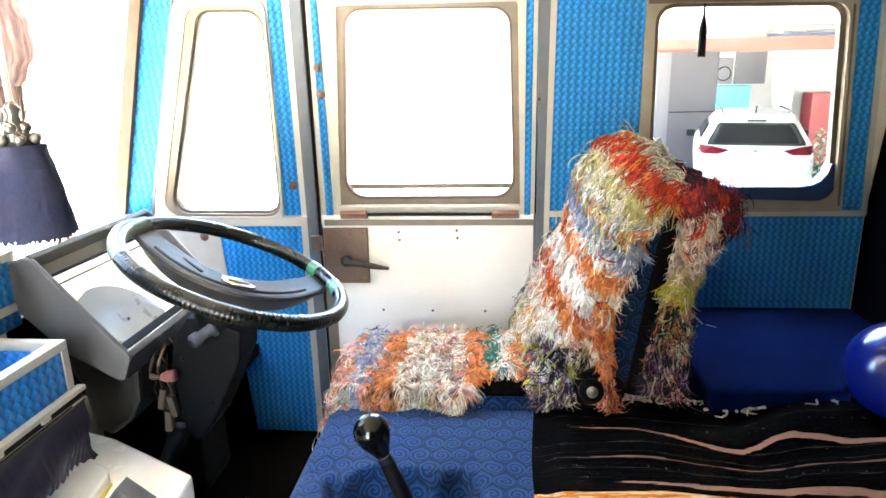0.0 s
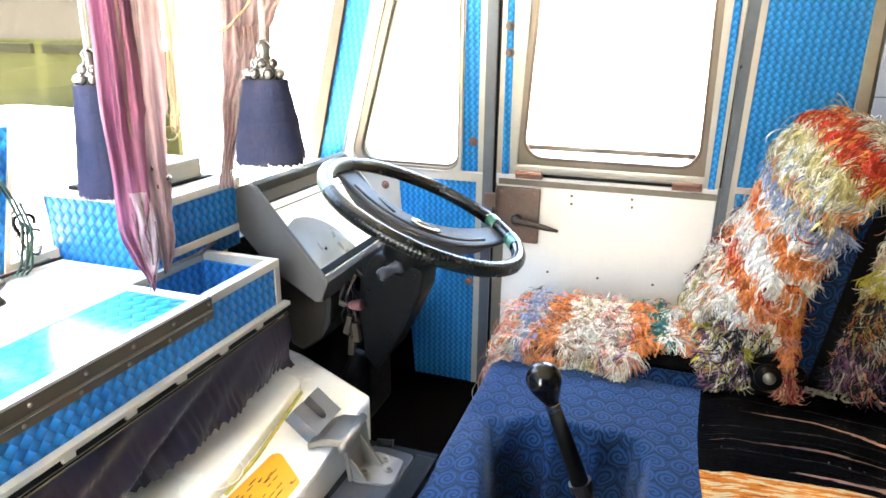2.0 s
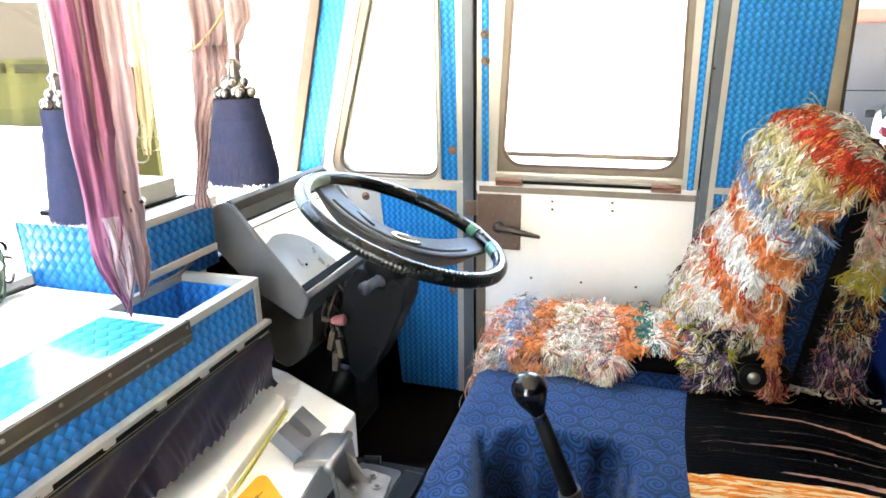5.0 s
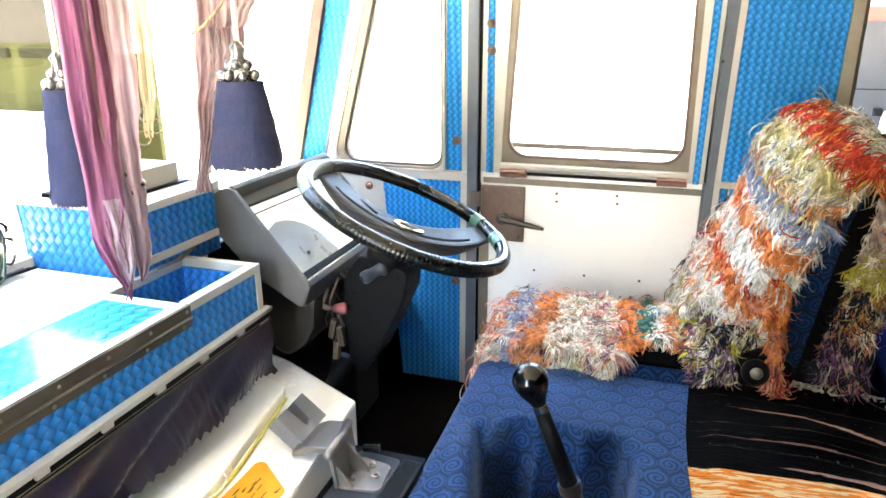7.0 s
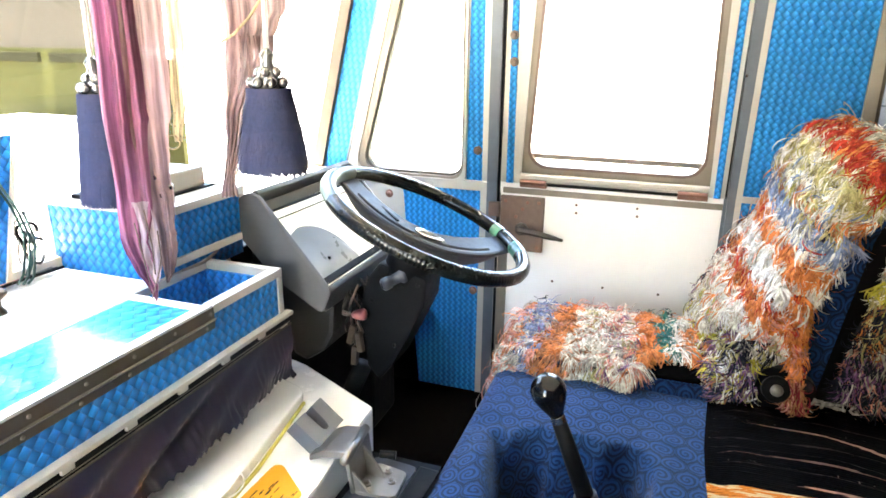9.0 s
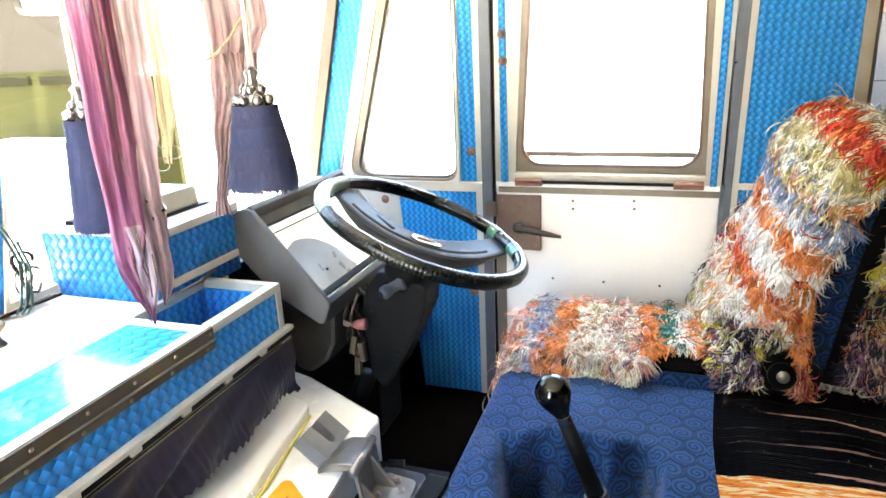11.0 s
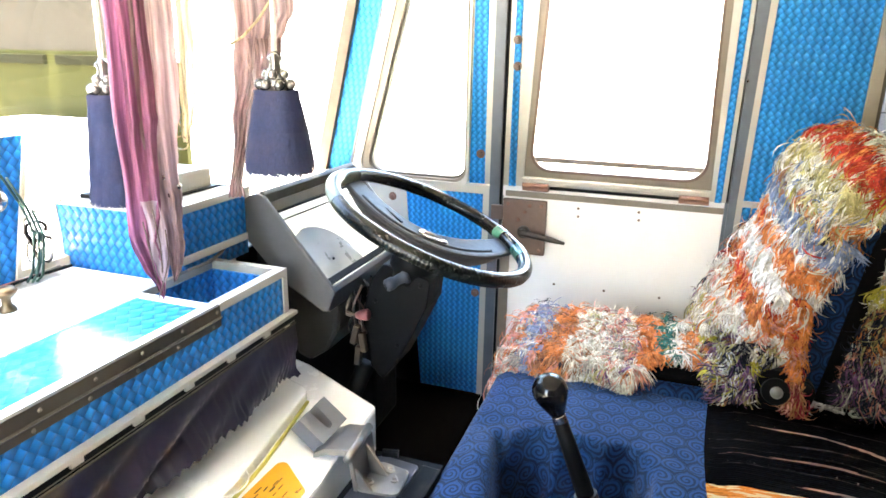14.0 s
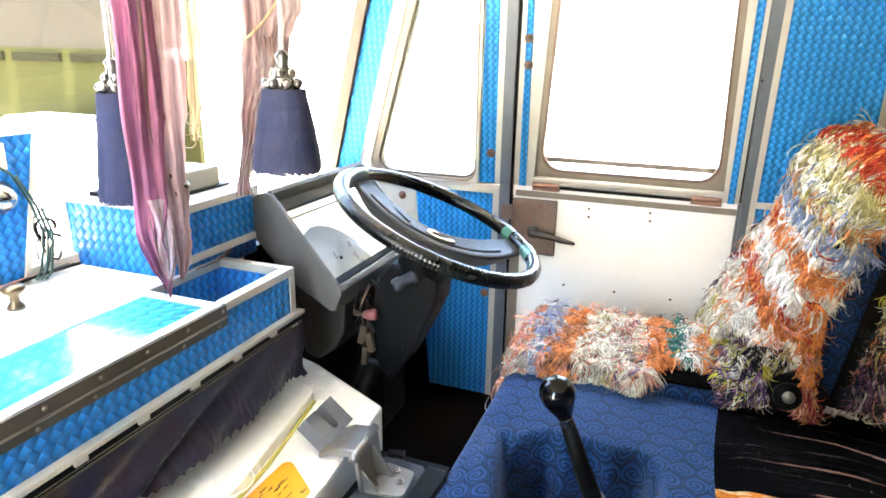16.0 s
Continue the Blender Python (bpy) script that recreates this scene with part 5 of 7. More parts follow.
for i in range(8):
    bm = bmesh.new()
    x, y, r = -1.068 + rnd.uniform(-0.012, 0.014), 0.822 + rnd.uniform(-0.020, 0.022), rnd.uniform(0.016, 0.034)
    h = rnd.uniform(0.962, 0.998)
    a0, turn = rnd.uniform(0, 6.28), rnd.uniform(2.6, 5.2)
    pts = [(x + 0.006 * math.sin(k * 0.9 + i), min(0.853, y + r * math.cos(a0 + turn * k / 9)), max(0.927, h + 1.25 * r * math.sin(a0 + turn * k / 9))) for k in range(10)]
    tube(bm, pts, rnd.choice([0.0016, 0.0022, 0.003]), 6)
    part("wire", bm, (RUBBER, GREY_WIRE, DARK_IRON, GREY_WIRE)[i % 4], loom, smooth=True)
for i in range(4):
    bm = bmesh.new()
    tube(bm, [(-1.050 + 0.010 * i + 0.006 * math.sin(k + i), 0.84 - 0.05 * k, 0.924 + 0.002 * i) for k in range(9)], 0.003, 6)
    part("wire", bm, (GREY_WIRE, RUBBER, RAG["pink"], RUBBER)[i], loom, smooth=True)
bm = bmesh.new()
tube(bm, [(-0.80, 0.90, 0.93), (-0.79, 0.95, 0.932), (-0.80, 1.0, 0.938), (-0.805, 1.04, 0.955), (-0.80, 1.075, 0.98)], 0.003, 6)
tagged(part("loose_cable", bm, GREY_WIRE, smooth=True), "thin grey cable lying behind the tray", "cable")

# ---------------------------------------------------------------- white moulded unit under the cabinet
unit = thing("white_engine_housing", "white moulded plastic housing with an orange label", "housing")
UZ = 0.618
bm = bmesh.new()
prism(bm, [(-1.10, -0.40), (-0.47, -0.40), (-0.475, 0.80), (-0.495, 1.064), (-0.72, 1.18), (-1.10, 1.30)], "z", 0.18, UZ, 0.008)
part("base", bm, WHITE_PLASTIC, unit)
bm = bmesh.new()
prism(bm, [(p[0], p[1]) for p in round_loop([(-1.05, 0.10), (-0.575, 0.10), (-0.590, 0.72), (-0.640, 1.045), (-0.80, 1.10), (-1.05, 1.10)], [0.02, 0.03, 0.2, 0.045, 0.03, 0.02], 6)], "z", UZ - 0.002, UZ + 0.022, 0.005)
lidw = part("raised_cover", bm, WHITE_PLASTIC, unit)
bm = bmesh.new()
tube(bm, [(-0.632, 1.02, UZ + 0.004), (-0.61, 0.90, UZ + 0.004), (-0.592, 0.80, UZ + 0.004), (-0.583, 0.70, UZ + 0.004)], 0.004, 6)
part("seal", bm, YELLOW_SEAL, unit)
bm = bmesh.new()
ring(bm, pose(-0.618, 0.72, UZ + 0.0198), 0.045, 0.0016, 40, 6)
part("moulded_circle", bm, WHITE_PLASTIC, lidw)
bm = bmesh.new()
pts = round_loop([(-0.580, 0.52), (-0.484, 0.52), (-0.486, 0.770), (-0.574, 0.838)], 0.012, 4)
prism(bm, pts, "z", UZ, UZ + 0.0015)
lab = part("label", bm, ORANGE_LABEL, unit, "orange label with small dark writing")
rnd = random.Random(2)
for i in range(46):
    bm = bmesh.new()
    x, y = rnd.uniform(-0.568, -0.498), rnd.uniform(0.56, 0.77)
    box(bm, x, x + 0.0018, y, y + rnd.uniform(0.006, 0.02), UZ + 0.0016, UZ + 0.0020)
    part("mark", bm, INK, lab)

# latch block and steel bracket
lb = thing("latch_block", "grey plastic block with a slot on the white housing", "latch")
tilt = radians(38.5)
BM_ = Matrix.Translation((-0.553, 0.918, 0.637)) @ Matrix(((math.cos(tilt), 0, math.sin(tilt), 0), (0, 1, 0, 0), (-math.sin(tilt), 0, math.cos(tilt), 0), (0, 0, 0, 1)))
bm = bmesh.new()
notch = [(0.010 + 0.010 * math.cos(a), 0.010 * math.sin(a)) for a in (-1.57, -1.05, -0.52, 0.0, 0.52, 1.05, 1.57)]
prism(bm, [(-0.0315, -0.046), (0.0315, -0.046), (0.0315, 0.046), (-0.0315, 0.046), (-0.0315, 0.012)] + notch[::-1] + [(-0.0315, -0.012)], "z", 0.0, 0.030, m=BM_)
part("block", bm, GREY_LIGHT, lb)
bm = bmesh.new()
prism(bm, [(-0.030, -0.044), (0.034, -0.044), (0.034, 0.044), (-0.030, 0.044)], "z", -0.003, 0.002, 0.001, m=BM_)
part("base_plate", bm, RUBBER, lb)
bm = bmesh.new()
screw(bm, BM_ @ Vector((0.006, 0.0, 0.002)), BM_.to_3x3() @ Vector((0, 0, 1)), 0.007, 0.006)
part("screw", bm, ALU, lb)

br = thing("hinge_bracket", "worn steel hinge bracket bolted to a grey plate", "bracket")
bm = bmesh.new()
PZ = 0.560
prism(bm, round_loop([(-0.455, 0.70), (-0.366, 0.70), (-0.356, 0.965), (-0.445, 0.972)], 0.012, 4), "z", PZ, PZ + 0.012, 0.002)
part("plate", bm, LOCK_GREY, br)
bm = bmesh.new()
prism(bm, [(-0.364, 0.68), (-0.322, 0.68), (-0.312, 0.965), (-0.354, 0.968)], "z", PZ - 0.10, PZ + 0.016, 0.006)
part("rubber_edge", bm, RUBBER, br)
bm = bmesh.new()
box(bm, -0.47, -0.322, 0.60, 1.0, 0.18, PZ - 0.002)
part("pedestal", bm, GREY_DARK, br)
bm = bmesh.new()
prism(bm, round_loop([(-0.440, 0.852), (-0.360, 0.862), (-0.366, 0.936), (-0.432, 0.946)], 0.012, 4), "z", PZ + 0.012, PZ + 0.018, 0.001)
prism(bm, [(-0.440, PZ + 0.014), (-0.433, PZ + 0.014), (-0.442, PZ + 0.086), (-0.450, PZ + 0.086)], "y", 0.850, 0.936, 0.002)
prism(bm, [(-0.436, PZ + 0.016), (-0.395, PZ + 0.016), (-0.442, PZ + 0.078)], "y", 0.905, 0.911)
prism(bm, [(-0.436, PZ + 0.016), (-0.405, PZ + 0.016), (-0.442, PZ + 0.060)], "y", 0.856, 0.861)
part("bracket", bm, STEEL, br)
bm = bmesh.new()
tube(bm, [(-0.442, 0.836, PZ + 0.088), (-0.453, 0.944, PZ + 0.088)], 0.0085, 12)
part("hinge_pin", bm, STEEL, br, smooth=True)
bm = bmesh.new()
prism(bm, [(-0.520, PZ + 0.074), (-0.490, PZ + 0.090), (-0.448, PZ + 0.096), (-0.446, PZ + 0.082), (-0.488, PZ + 0.076), (-0.520, PZ + 0.062)], "y", 0.850, 0.938, 0.003)
part("flap", bm, STEEL, br)
for x, y in ((-0.421, 0.878), (-0.382, 0.899), (-0.400, 0.925)):
    bm = bmesh.new()
    lathe(bm, [(0.008, 0), (0.008, 0.003), (0.005, 0.004), (0.005, 0.008), (0.003, 0.009)], pose(x, y, PZ + 0.018), 10)
    part("bolt", bm, STEEL, br)
bm = bmesh.new()
tube(bm, [(-0.43, 0.955, PZ + 0.03), (-0.40, 0.962, PZ + 0.03)], 0.008, 10)
part("rubber_stop", bm, RUBBER, br)

# ---------------------------------------------------------------- engine cover in swirl cloth, with the gear lever
def smooth_step(a, b, x):
    t = min(1.0, max(0.0, (x - a) / (b - a)))
    return t * t * (3 - 2 * t)


CX0, CX1, CY0, CY1, CZ = -0.318, 1.12, 0.05, 1.41, 0.577


def cover_at(u, v):
    # along the front edge the cloth turns down over the side
    s = u * 1.82 - 0.38
    y = CY0 + (CY1 - CY0) * v
    if s < 0:
        x, z = CX0 - 0.012 * math.sin(min(1.0, -s / 0.38) * 3), CZ + max(s, -0.38)
        z = CZ - 0.02 + s * 0.95
    else:
        x = CX0 + s
        z = CZ - 0.02 * math.exp(-s / 0.02)
    # a hollow round the lever, with soft shoulders and folds
    if s >= 0:
        pleat = math.cos(2 * math.pi * (x + 0.138 + 0.02 * math.sin(y * 9)) / 0.088)
        edge = 0.22 * (1.11 - y)
        inx = smooth_step(-0.256, -0.212, x - edge) * (1 - smooth_step(0.022, 0.070, x))
        iny = 1 - smooth_step(1.070, 1.168, y + 0.034 * pleat * smooth_step(1.20, 1.06, y) + 0.45 * max(0.0, -0.17 - x) + 0.25 * max(0.0, x - 0.02))
        iny *= smooth_step(0.79, 0.86, y)
        z -= 0.36 * inx * iny
        z += 0.014 * math.exp(-((x + 0.275 - edge) / 0.026) ** 2) * (1 - smooth_step(1.02, 1.14, y))
        z += 0.010 * pleat * inx * iny
        z += 0.005 * noise.noise((x * 22, y * 16, 4.0)) * math.exp(-((y - 1.15) / 0.07) ** 2)
    z += 0.0035 * noise.noise((x * 6, y * 6, 1.0))
    return Vector((x, y, z))


bm = bmesh.new()
patch(bm, cover_at, 260, 200)
cover = tagged(part("engine_cover_cloth", bm, SWIRL, smooth=True), "blue cloth with black swirls over the engine cover", "cloth cover")
bm = bmesh.new()
box(bm, CX0 + 0.02, 1.11, 0.06, CY1 - 0.01, 0.18, 0.20)
box(bm, 0.13, 1.11, 0.06, CY1 - 0.01, 0.28, 0.53)
tagged(part("engine_cover", bm, GREY_DARK), "dark engine cover box under the blue cloth", "engine cover")

lever = thing("gear_lever", "black gear lever with a glossy ball knob", "gear lever")
K = Vector((-0.123, 0.980, 0.772))
ld = (Vector((-0.043, 0.980, 0.576)) - Vector((-0.104, 0.980, 0.730))).normalized()
bm = bmesh.new()
prof = [(0.0125, -0.047), (0.0150, -0.040), (0.0215, -0.028), (0.0270, -0.017)] + [(0.031 * math.sin(a), -0.031 * math.cos(a)) for a in (1.25 + k * 0.2 for k in range(9))] + [(0.004, 0.030)]
lathe(bm, prof, zrot_to(-ld, K), 28)
part("knob", bm, GLOSS_BLACK, lever, "glossy black ball knob", smooth=True)
bm = bmesh.new()
lathe(bm, [(0.013, 0), (0.013, 0.012), (0.010, 0.016)], zrot_to(-ld, K + ld * 0.060), 16)
part("collar", bm, CHROME, lever, "chrome collar")
bm = bmesh.new()
tube(bm, [K + ld * 0.044, K + ld * 0.12, K + ld * 0.215], [0.0125, 0.0145, 0.0165], 16)
part("sleeve", bm, RUBBER, lever, "black rubber sleeve", smooth=True)
bm = bmesh.new()
tube(bm, [K + ld * 0.205, K + ld * 0.222], 0.021, 16)
tube(bm, [K + ld * 0.222, K + ld * 0.40], 0.016, 12)
part("clamp", bm, DARK_IRON, lever)

# ---------------------------------------------------------------- striped rug over the cover
def rug_at(u, v):
    x = 0.155 + 0.012 * v + 0.955 * u + 0.008 * math.sin(v * 7)
    y = 0.58 + 0.862 * v + 0.012 * math.sin(u * 9) * (0.4 + v)
    z = CZ + 0.012 + 0.007 * noise.noise((x * 5, y * 9, 3.0)) + 0.006 * math.sin(y * 34 + 3 * math.sin(x * 4)) * smooth_step(0.05, 0.3, u)
    z += 0.035 * smooth_step(0.45, 0.62, u) * smooth_step(0.55, 0.9, v) - 0.012 * smooth_step(0.06, 0.0, u)
    return Vector((x, y, max(z, CZ + 0.006)))


bm = bmesh.new()
patch(bm, rug_at, 90, 90)
tagged(part("striped_rug", bm, RUG, smooth=True, keep_uv=True), "black rag rug with thin pink stripes on the cover", "rug")
rnd = random.Random(12)
bm = bmesh.new()
for i in range(46):
    u = 0.03 + 0.95 * ((i + rnd.random()) / 46) ** 1.35
    p = rug_at(u, 0.965 + 0.02 * rnd.random())
    a, turn, step = rnd.uniform(0.2, 2.9), rnd.choice((-1, 1)) * rnd.uniform(0.25, 0.6), rnd.uniform(0.009, 0.015)
    pts = [p + Vector((0, 0, 0.004))]
    for k in range(7):
        pts.append(pts[-1] + Vector((step * math.cos(a), step * 0.8 * math.sin(a), 0.004 * math.sin(k * 1.5 + i))))
        a += turn * rnd.uniform(0.3, 1.7)
    tube(bm, pts, [0.0034, 0.0034, 0.0032, 0.0030, 0.0028, 0.0026, 0.0020, 0.0009], 6)
tagged(part("rug_fringe", bm, RAG["grey"], smooth=True), "loose grey curling cords along the striped rug's edge", "fringe", kind="stuff")

# ---------------------------------------------------------------- rear bench and the blue container on it
bench = thing("rear_bench", "dark navy velvet bench behind the driver's seat", "bench")
bm = bmesh.new()
box(bm, 0.56, 1.13, 1.405, 1.943, 0.50, 0.645, 0.014, seg=3)
part("cushion", bm, VELVET, bench, smooth=True)
bm = bmesh.new()
box(bm, 0.60, 1.13, 1.42, 1.94, 0.18, 0.50)
part("base", bm, GREY_DARK, bench)
bm = bmesh.new()
lathe(bm, [(0.07, 0.0)] + [(0.131 * math.sin(0.56 + 0.108 * k) ** 0.9, 0.112 - 0.115 * math.cos(0.30 + 0.118 * k)) for k in range(24)] + [(0.0, 0.226)], pose(0.955, 1.38, 0.612) @ Matrix.Scale(0.90, 4), 64)
can = thing("blue_container", "round glossy blue plastic container on the striped rug", "container", at=(0.955, 1.38, 0.602))
held(can, part("bowl", bm, BLUE_GLOSS, smooth=True))
bm = bmesh.new()
ring(bm, pose(0.955, 1.38, 0.608), 0.078, 0.010, 40, 8, 0.2, 14)
held(can, part("base_ring", bm, RAG["brown"], smooth=True, label="brown cloth ring under the bowl"))

# ---------------------------------------------------------------- driver's seat
seat = thing("driver_seat", "driver's seat in blue swirl cloth with a reclined back", "seat")
bm = bmesh.new()
box(bm, -0.285, 0.315, 1.425, 1.80, 0.475, 0.606, 0.035, seg=4)
cushion = part("cushion", bm, SWIRL, seat, "blue swirl cloth cushion", smooth=True)
# black sheet added for the deep shade where the rag cover parts
bm = bmesh.new()
box(bm, 0.000, 0.225, 1.424, 1.66, 0.604, 0.614, 0.004)
part("dark_gap_sheet", bm, FLOOR_M, cushion, "black sheet standing for the shade in the gap on the cushion")
bm = bmesh.new()
prism(bm, [(0.225, 0.600), (0.368, 1.09), (0.392, 1.135), (0.42, 1.140), (0.435, 1.10), (0.400, 1.0), (0.345, 0.600)], "y", 1.445, 1.84, 0.022)
for vert in bm.verts:
    vert.co.x += 0.10 * (1.84 - vert.co.y) + 0.006
    vert.co.z -= 0.09 * (1.84 - vert.co.y) * smooth_step(0.9, 1.1, vert.co.z)
part("backrest", bm, SWIRL, seat, "blue swirl cloth backrest")
bm = bmesh.new()
prism(bm, [(0.365, 0.560), (0.412, 1.0), (0.430, 1.06), (0.500, 1.06), (0.515, 1.0), (0.510, 0.560)], "y", 1.468, 1.82, 0.01)
part("back_shell", bm, RUBBER, seat, "black seat back shell")
bm = bmesh.new()
box(bm, -0.16, 0.34, 1.46, 1.82, 0.34, 0.480, 0.01)
box(bm, -0.12, 0.28, 1.50, 1.80, 0.18, 0.34)
part("frame", bm, RUBBER, seat)
bm = bmesh.new()
prism(bm, round_loop([(0.245, 0.565), (0.36, 0.565), (0.385, 0.66), (0.27, 0.69)], 0.03, 5), "y", 1.405, 1.43, 0.003)
rec = part("recliner", bm, GREY_DARK, seat, "black recliner bracket")
bm = bmesh.new()
lathe(bm, [(0.029, -0.010), (0.029, 0.004), (0.026, 0.007), (0.010, 0.008)], zrot_to((0.1, -1, 0.2), (0.300, 1.396, 0.638)), 24)
part("pivot_disc", bm, RUBBER, rec, "black pivot disc", smooth=True)
bm = bmesh.new()
lathe(bm, [(0.013, 0), (0.013, 0.004), (0.009, 0.007), (0.008, 0.010), (0.003, 0.012)], zrot_to((0.1, -1, 0.2), (0.300, 1.389, 0.639)), 18)
part("pivot_bolt", bm, STEEL, rec, "grey pivot bolt", smooth=True)

# the shaggy rag cover, laid over cushion and back: knotted tufts of torn rag in bands of colour
RAG_NAMES = list(RAG)
RAGS = [RAG[k] for k in RAG_NAMES]


def pick(rnd, spec):
    """A colour from weights such as 'orange4 cream1'."""
    names, ws = [], []
    for w in spec.split():
        k = w.rstrip("0123456789")
        names.append(k)
        ws.append(float(w[len(k):] or 1) ** 1.5)
    return RAG_NAMES.index(rnd.choices(names, ws)[0])


def band_of(bands, v):
    for top_, spec in bands:
        if v < top_:
            return spec
    return bands[-1][1]


OUTWARD = Vector((-0.45, -0.75, 0.48))


def shag(name, f, bands, tufts, parent, seed, lay, per=(11, 19), length=(0.022, 0.048), along="u", edges=(), lift=0.48, width=0.00150, label="", jit=0.012, wild=0.55, spread=0.20, bare=None, sag=0.28, knot=0.012, wind=OUTWARD):
    """Tufts of rag strips over a surface f(u, v), with a dark woven sheet beneath them. lay: the way they lie along u and v; edges: (axis, at) where longer ends hang."""
    rnd = random.Random(seed)
    bm = bmesh.new()
    n_ = 36
    g = [[bm.verts.new(f(i / n_, j / n_)) for j in range(n_ + 1)] for i in range(n_ + 1)]
    for i in range(n_):
        for j in range(n_):
            if bare and bare((i + 0.5) / n_, (j + 0.5) / n_):
                continue
            fc = bm.faces.new((g[i][j], g[i + 1][j], g[i + 1][j + 1], g[i][j + 1]))
            fc.material_index = RAG_NAMES.index("dark")
    bmesh.ops.delete(bm, geom=[q for q in bm.verts if not q.link_faces], context="VERTS")
    e = 0.006
    for k in range(tufts):
        u, v = rnd.random(), rnd.random()
        far = 1.0
        if edges and rnd.random() < 0.13:
            ax, at = rnd.choice(edges)
            at += rnd.gauss(0, 0.012)
            u, v, far = (min(1, max(0, at)), v, 1.45) if ax == "u" else (u, min(1, max(0, at)), 1.45)
        if bare and bare(u, v):
            continue
        p0 = f(u, v)
        du = f(min(1, u + e), v) - f(max(0, u - e), v)
        dv = f(u, min(1, v + e)) - f(u, max(0, v - e))
        n = du.cross(dv).normalized()
        du, dv = du.normalized(), dv.normalized()
        if n.dot(wind) < 0:
            n = -n
        p0 = p0 + n * (0.016 * max(-0.3, noise.noise((p0.x * 30 + seed, p0.y * 30, p0.z * 30)) + 0.15))
        turn = rnd.gauss(0, wild) + 0.8 * noise.noise((u * 9 + seed, v * 9, 1.3))
        base = (du * lay[0] + dv * lay[1]).normalized()
        base = (base * math.cos(turn) + n.cross(base) * math.sin(turn)).normalized()
        t = (u if along == "u" else v) + rnd.gauss(0, jit)
        spec = band_of(bands, t)
        main = pick(rnd, spec)
        rise = lift * rnd.uniform(0.35, 1.35)
        size = rnd.uniform(0.75, 1.25) * far
        curl, sway = rnd.gauss(0, 0.38), rnd.gauss(0, 0.16)
        for st in range(rnd.randint(*per)):
            mi = main if rnd.random() < 0.85 else pick(rnd, spec)
            q = p0 + du * rnd.gauss(0, knot * 0.55) + dv * rnd.gauss(0, knot * 0.55) + n * rnd.uniform(0.0, 0.008)
            a = rnd.gauss(0, spread)
            d = (base * math.cos(a) + n.cross(base) * math.sin(a)).normalized()
            stray = rnd.random() < 0.03
            L = rnd.uniform(*length) * size * (1.6 if stray else 1.0)
            w = width * rnd.uniform(0.5, 1.5)
            roll, spin = rnd.uniform(-0.7, 0.7), rnd.gauss(0, 0.35)
            bend, lf = curl + rnd.gauss(0, 0.9 if stray else 0.22), rise * rnd.uniform(0.5, 1.25) * (1.7 if stray else 1.0)
            last = None
            for m_ in range(6):
                way = (d + n * lf).normalized()
                sd = way.cross(n)
                sd = sd.normalized() if sd.length > 1e-4 else du
                sd = (sd * math.cos(roll) + way.cross(sd) * math.sin(roll)) * w * (0.7, 1.0, 1.0, 0.9, 0.65, 0.2)[m_]
                pair = (bm.verts.new(q - sd), bm.verts.new(q + sd))
                if last:
                    fc = bm.faces.new((last[0], last[1], pair[1], pair[0]))
                    fc.material_index = mi
                last = pair
                q = q + way * (L / 5)
                lf -= 0.26
                roll += spin
                bend += sway + rnd.gauss(0, 0.12)
                d = (d + n.cross(d) * bend * 0.55 + Vector((0, 0, -sag))).normalized()
    return part(name, bm, RAGS, parent, label)


def along_line(line, v):
    """A place on a line of (v, x, z)."""
    for (v0, x0, z0), (v1, x1, z1) in zip(line, line[1:]):
        if v <= v1:
            q = min(1.0, max(0.0, (v - v0) / (v1 - v0)))
            return x0 + (x1 - x0) * q, z0 + (z1 - z0) * q
    return line[-1][1:]


rag = thing("rag_seat_cover", "shaggy striped rag cover thrown over the driver's seat", "seat cover")
SEAT_BANDS = [(0.16, "pink4 orange3 cream3 brown2 grey2"), (0.245, "blue6 grey4 cream1 purple1"), (0.35, "orange6 brown6 pink2"), (0.47, "cream6 olive1 pink2 brown2 grey2"),
              (0.60, "cream6 pink4 purple2 grey2 olive1"), (0.69, "orange8 brown2 pink2 cream1"), (0.735, "teal5 cream2 olive1"), (0.78, "white5 cream2"), (0.84, "orange5 brown2 cream2"), (1.0, "cream2 yellow2 purple3 brown2 olive1 dark2")]


def seat_top(u, v):
    """u: from the front edge back; v: from the door side over to the near side and down it."""
    s = u * 0.64 - 0.08
    gap = smooth_step(0.57, 0.66, u) * (1 - smooth_step(0.82, 0.92, u))
    w = v * (0.360 + 0.065 - 0.05 * smooth_step(0.3, 0.6, u) - 0.138 * gap + 0.014 * math.sin(u * 31))
    y = 1.765 - min(w, 0.350)
    over = max(0.0, w - 0.350)
    x = -0.300 + s
    z = 0.612 + 0.014 * math.sin(3.1 * min(1, v / 0.85)) + 0.006 * noise.noise((x * 9, y * 9, 0)) + 0.03 * smooth_step(0.80, 1.0, u)
    if s < 0:
        z += s * 1.25
        x = -0.302 + s * 0.25
    z -= over * 0.92
    y -= over * 0.16 + 0.008 * math.sin(u * 25) * (over > 0)
    return Vector((x, y, z))


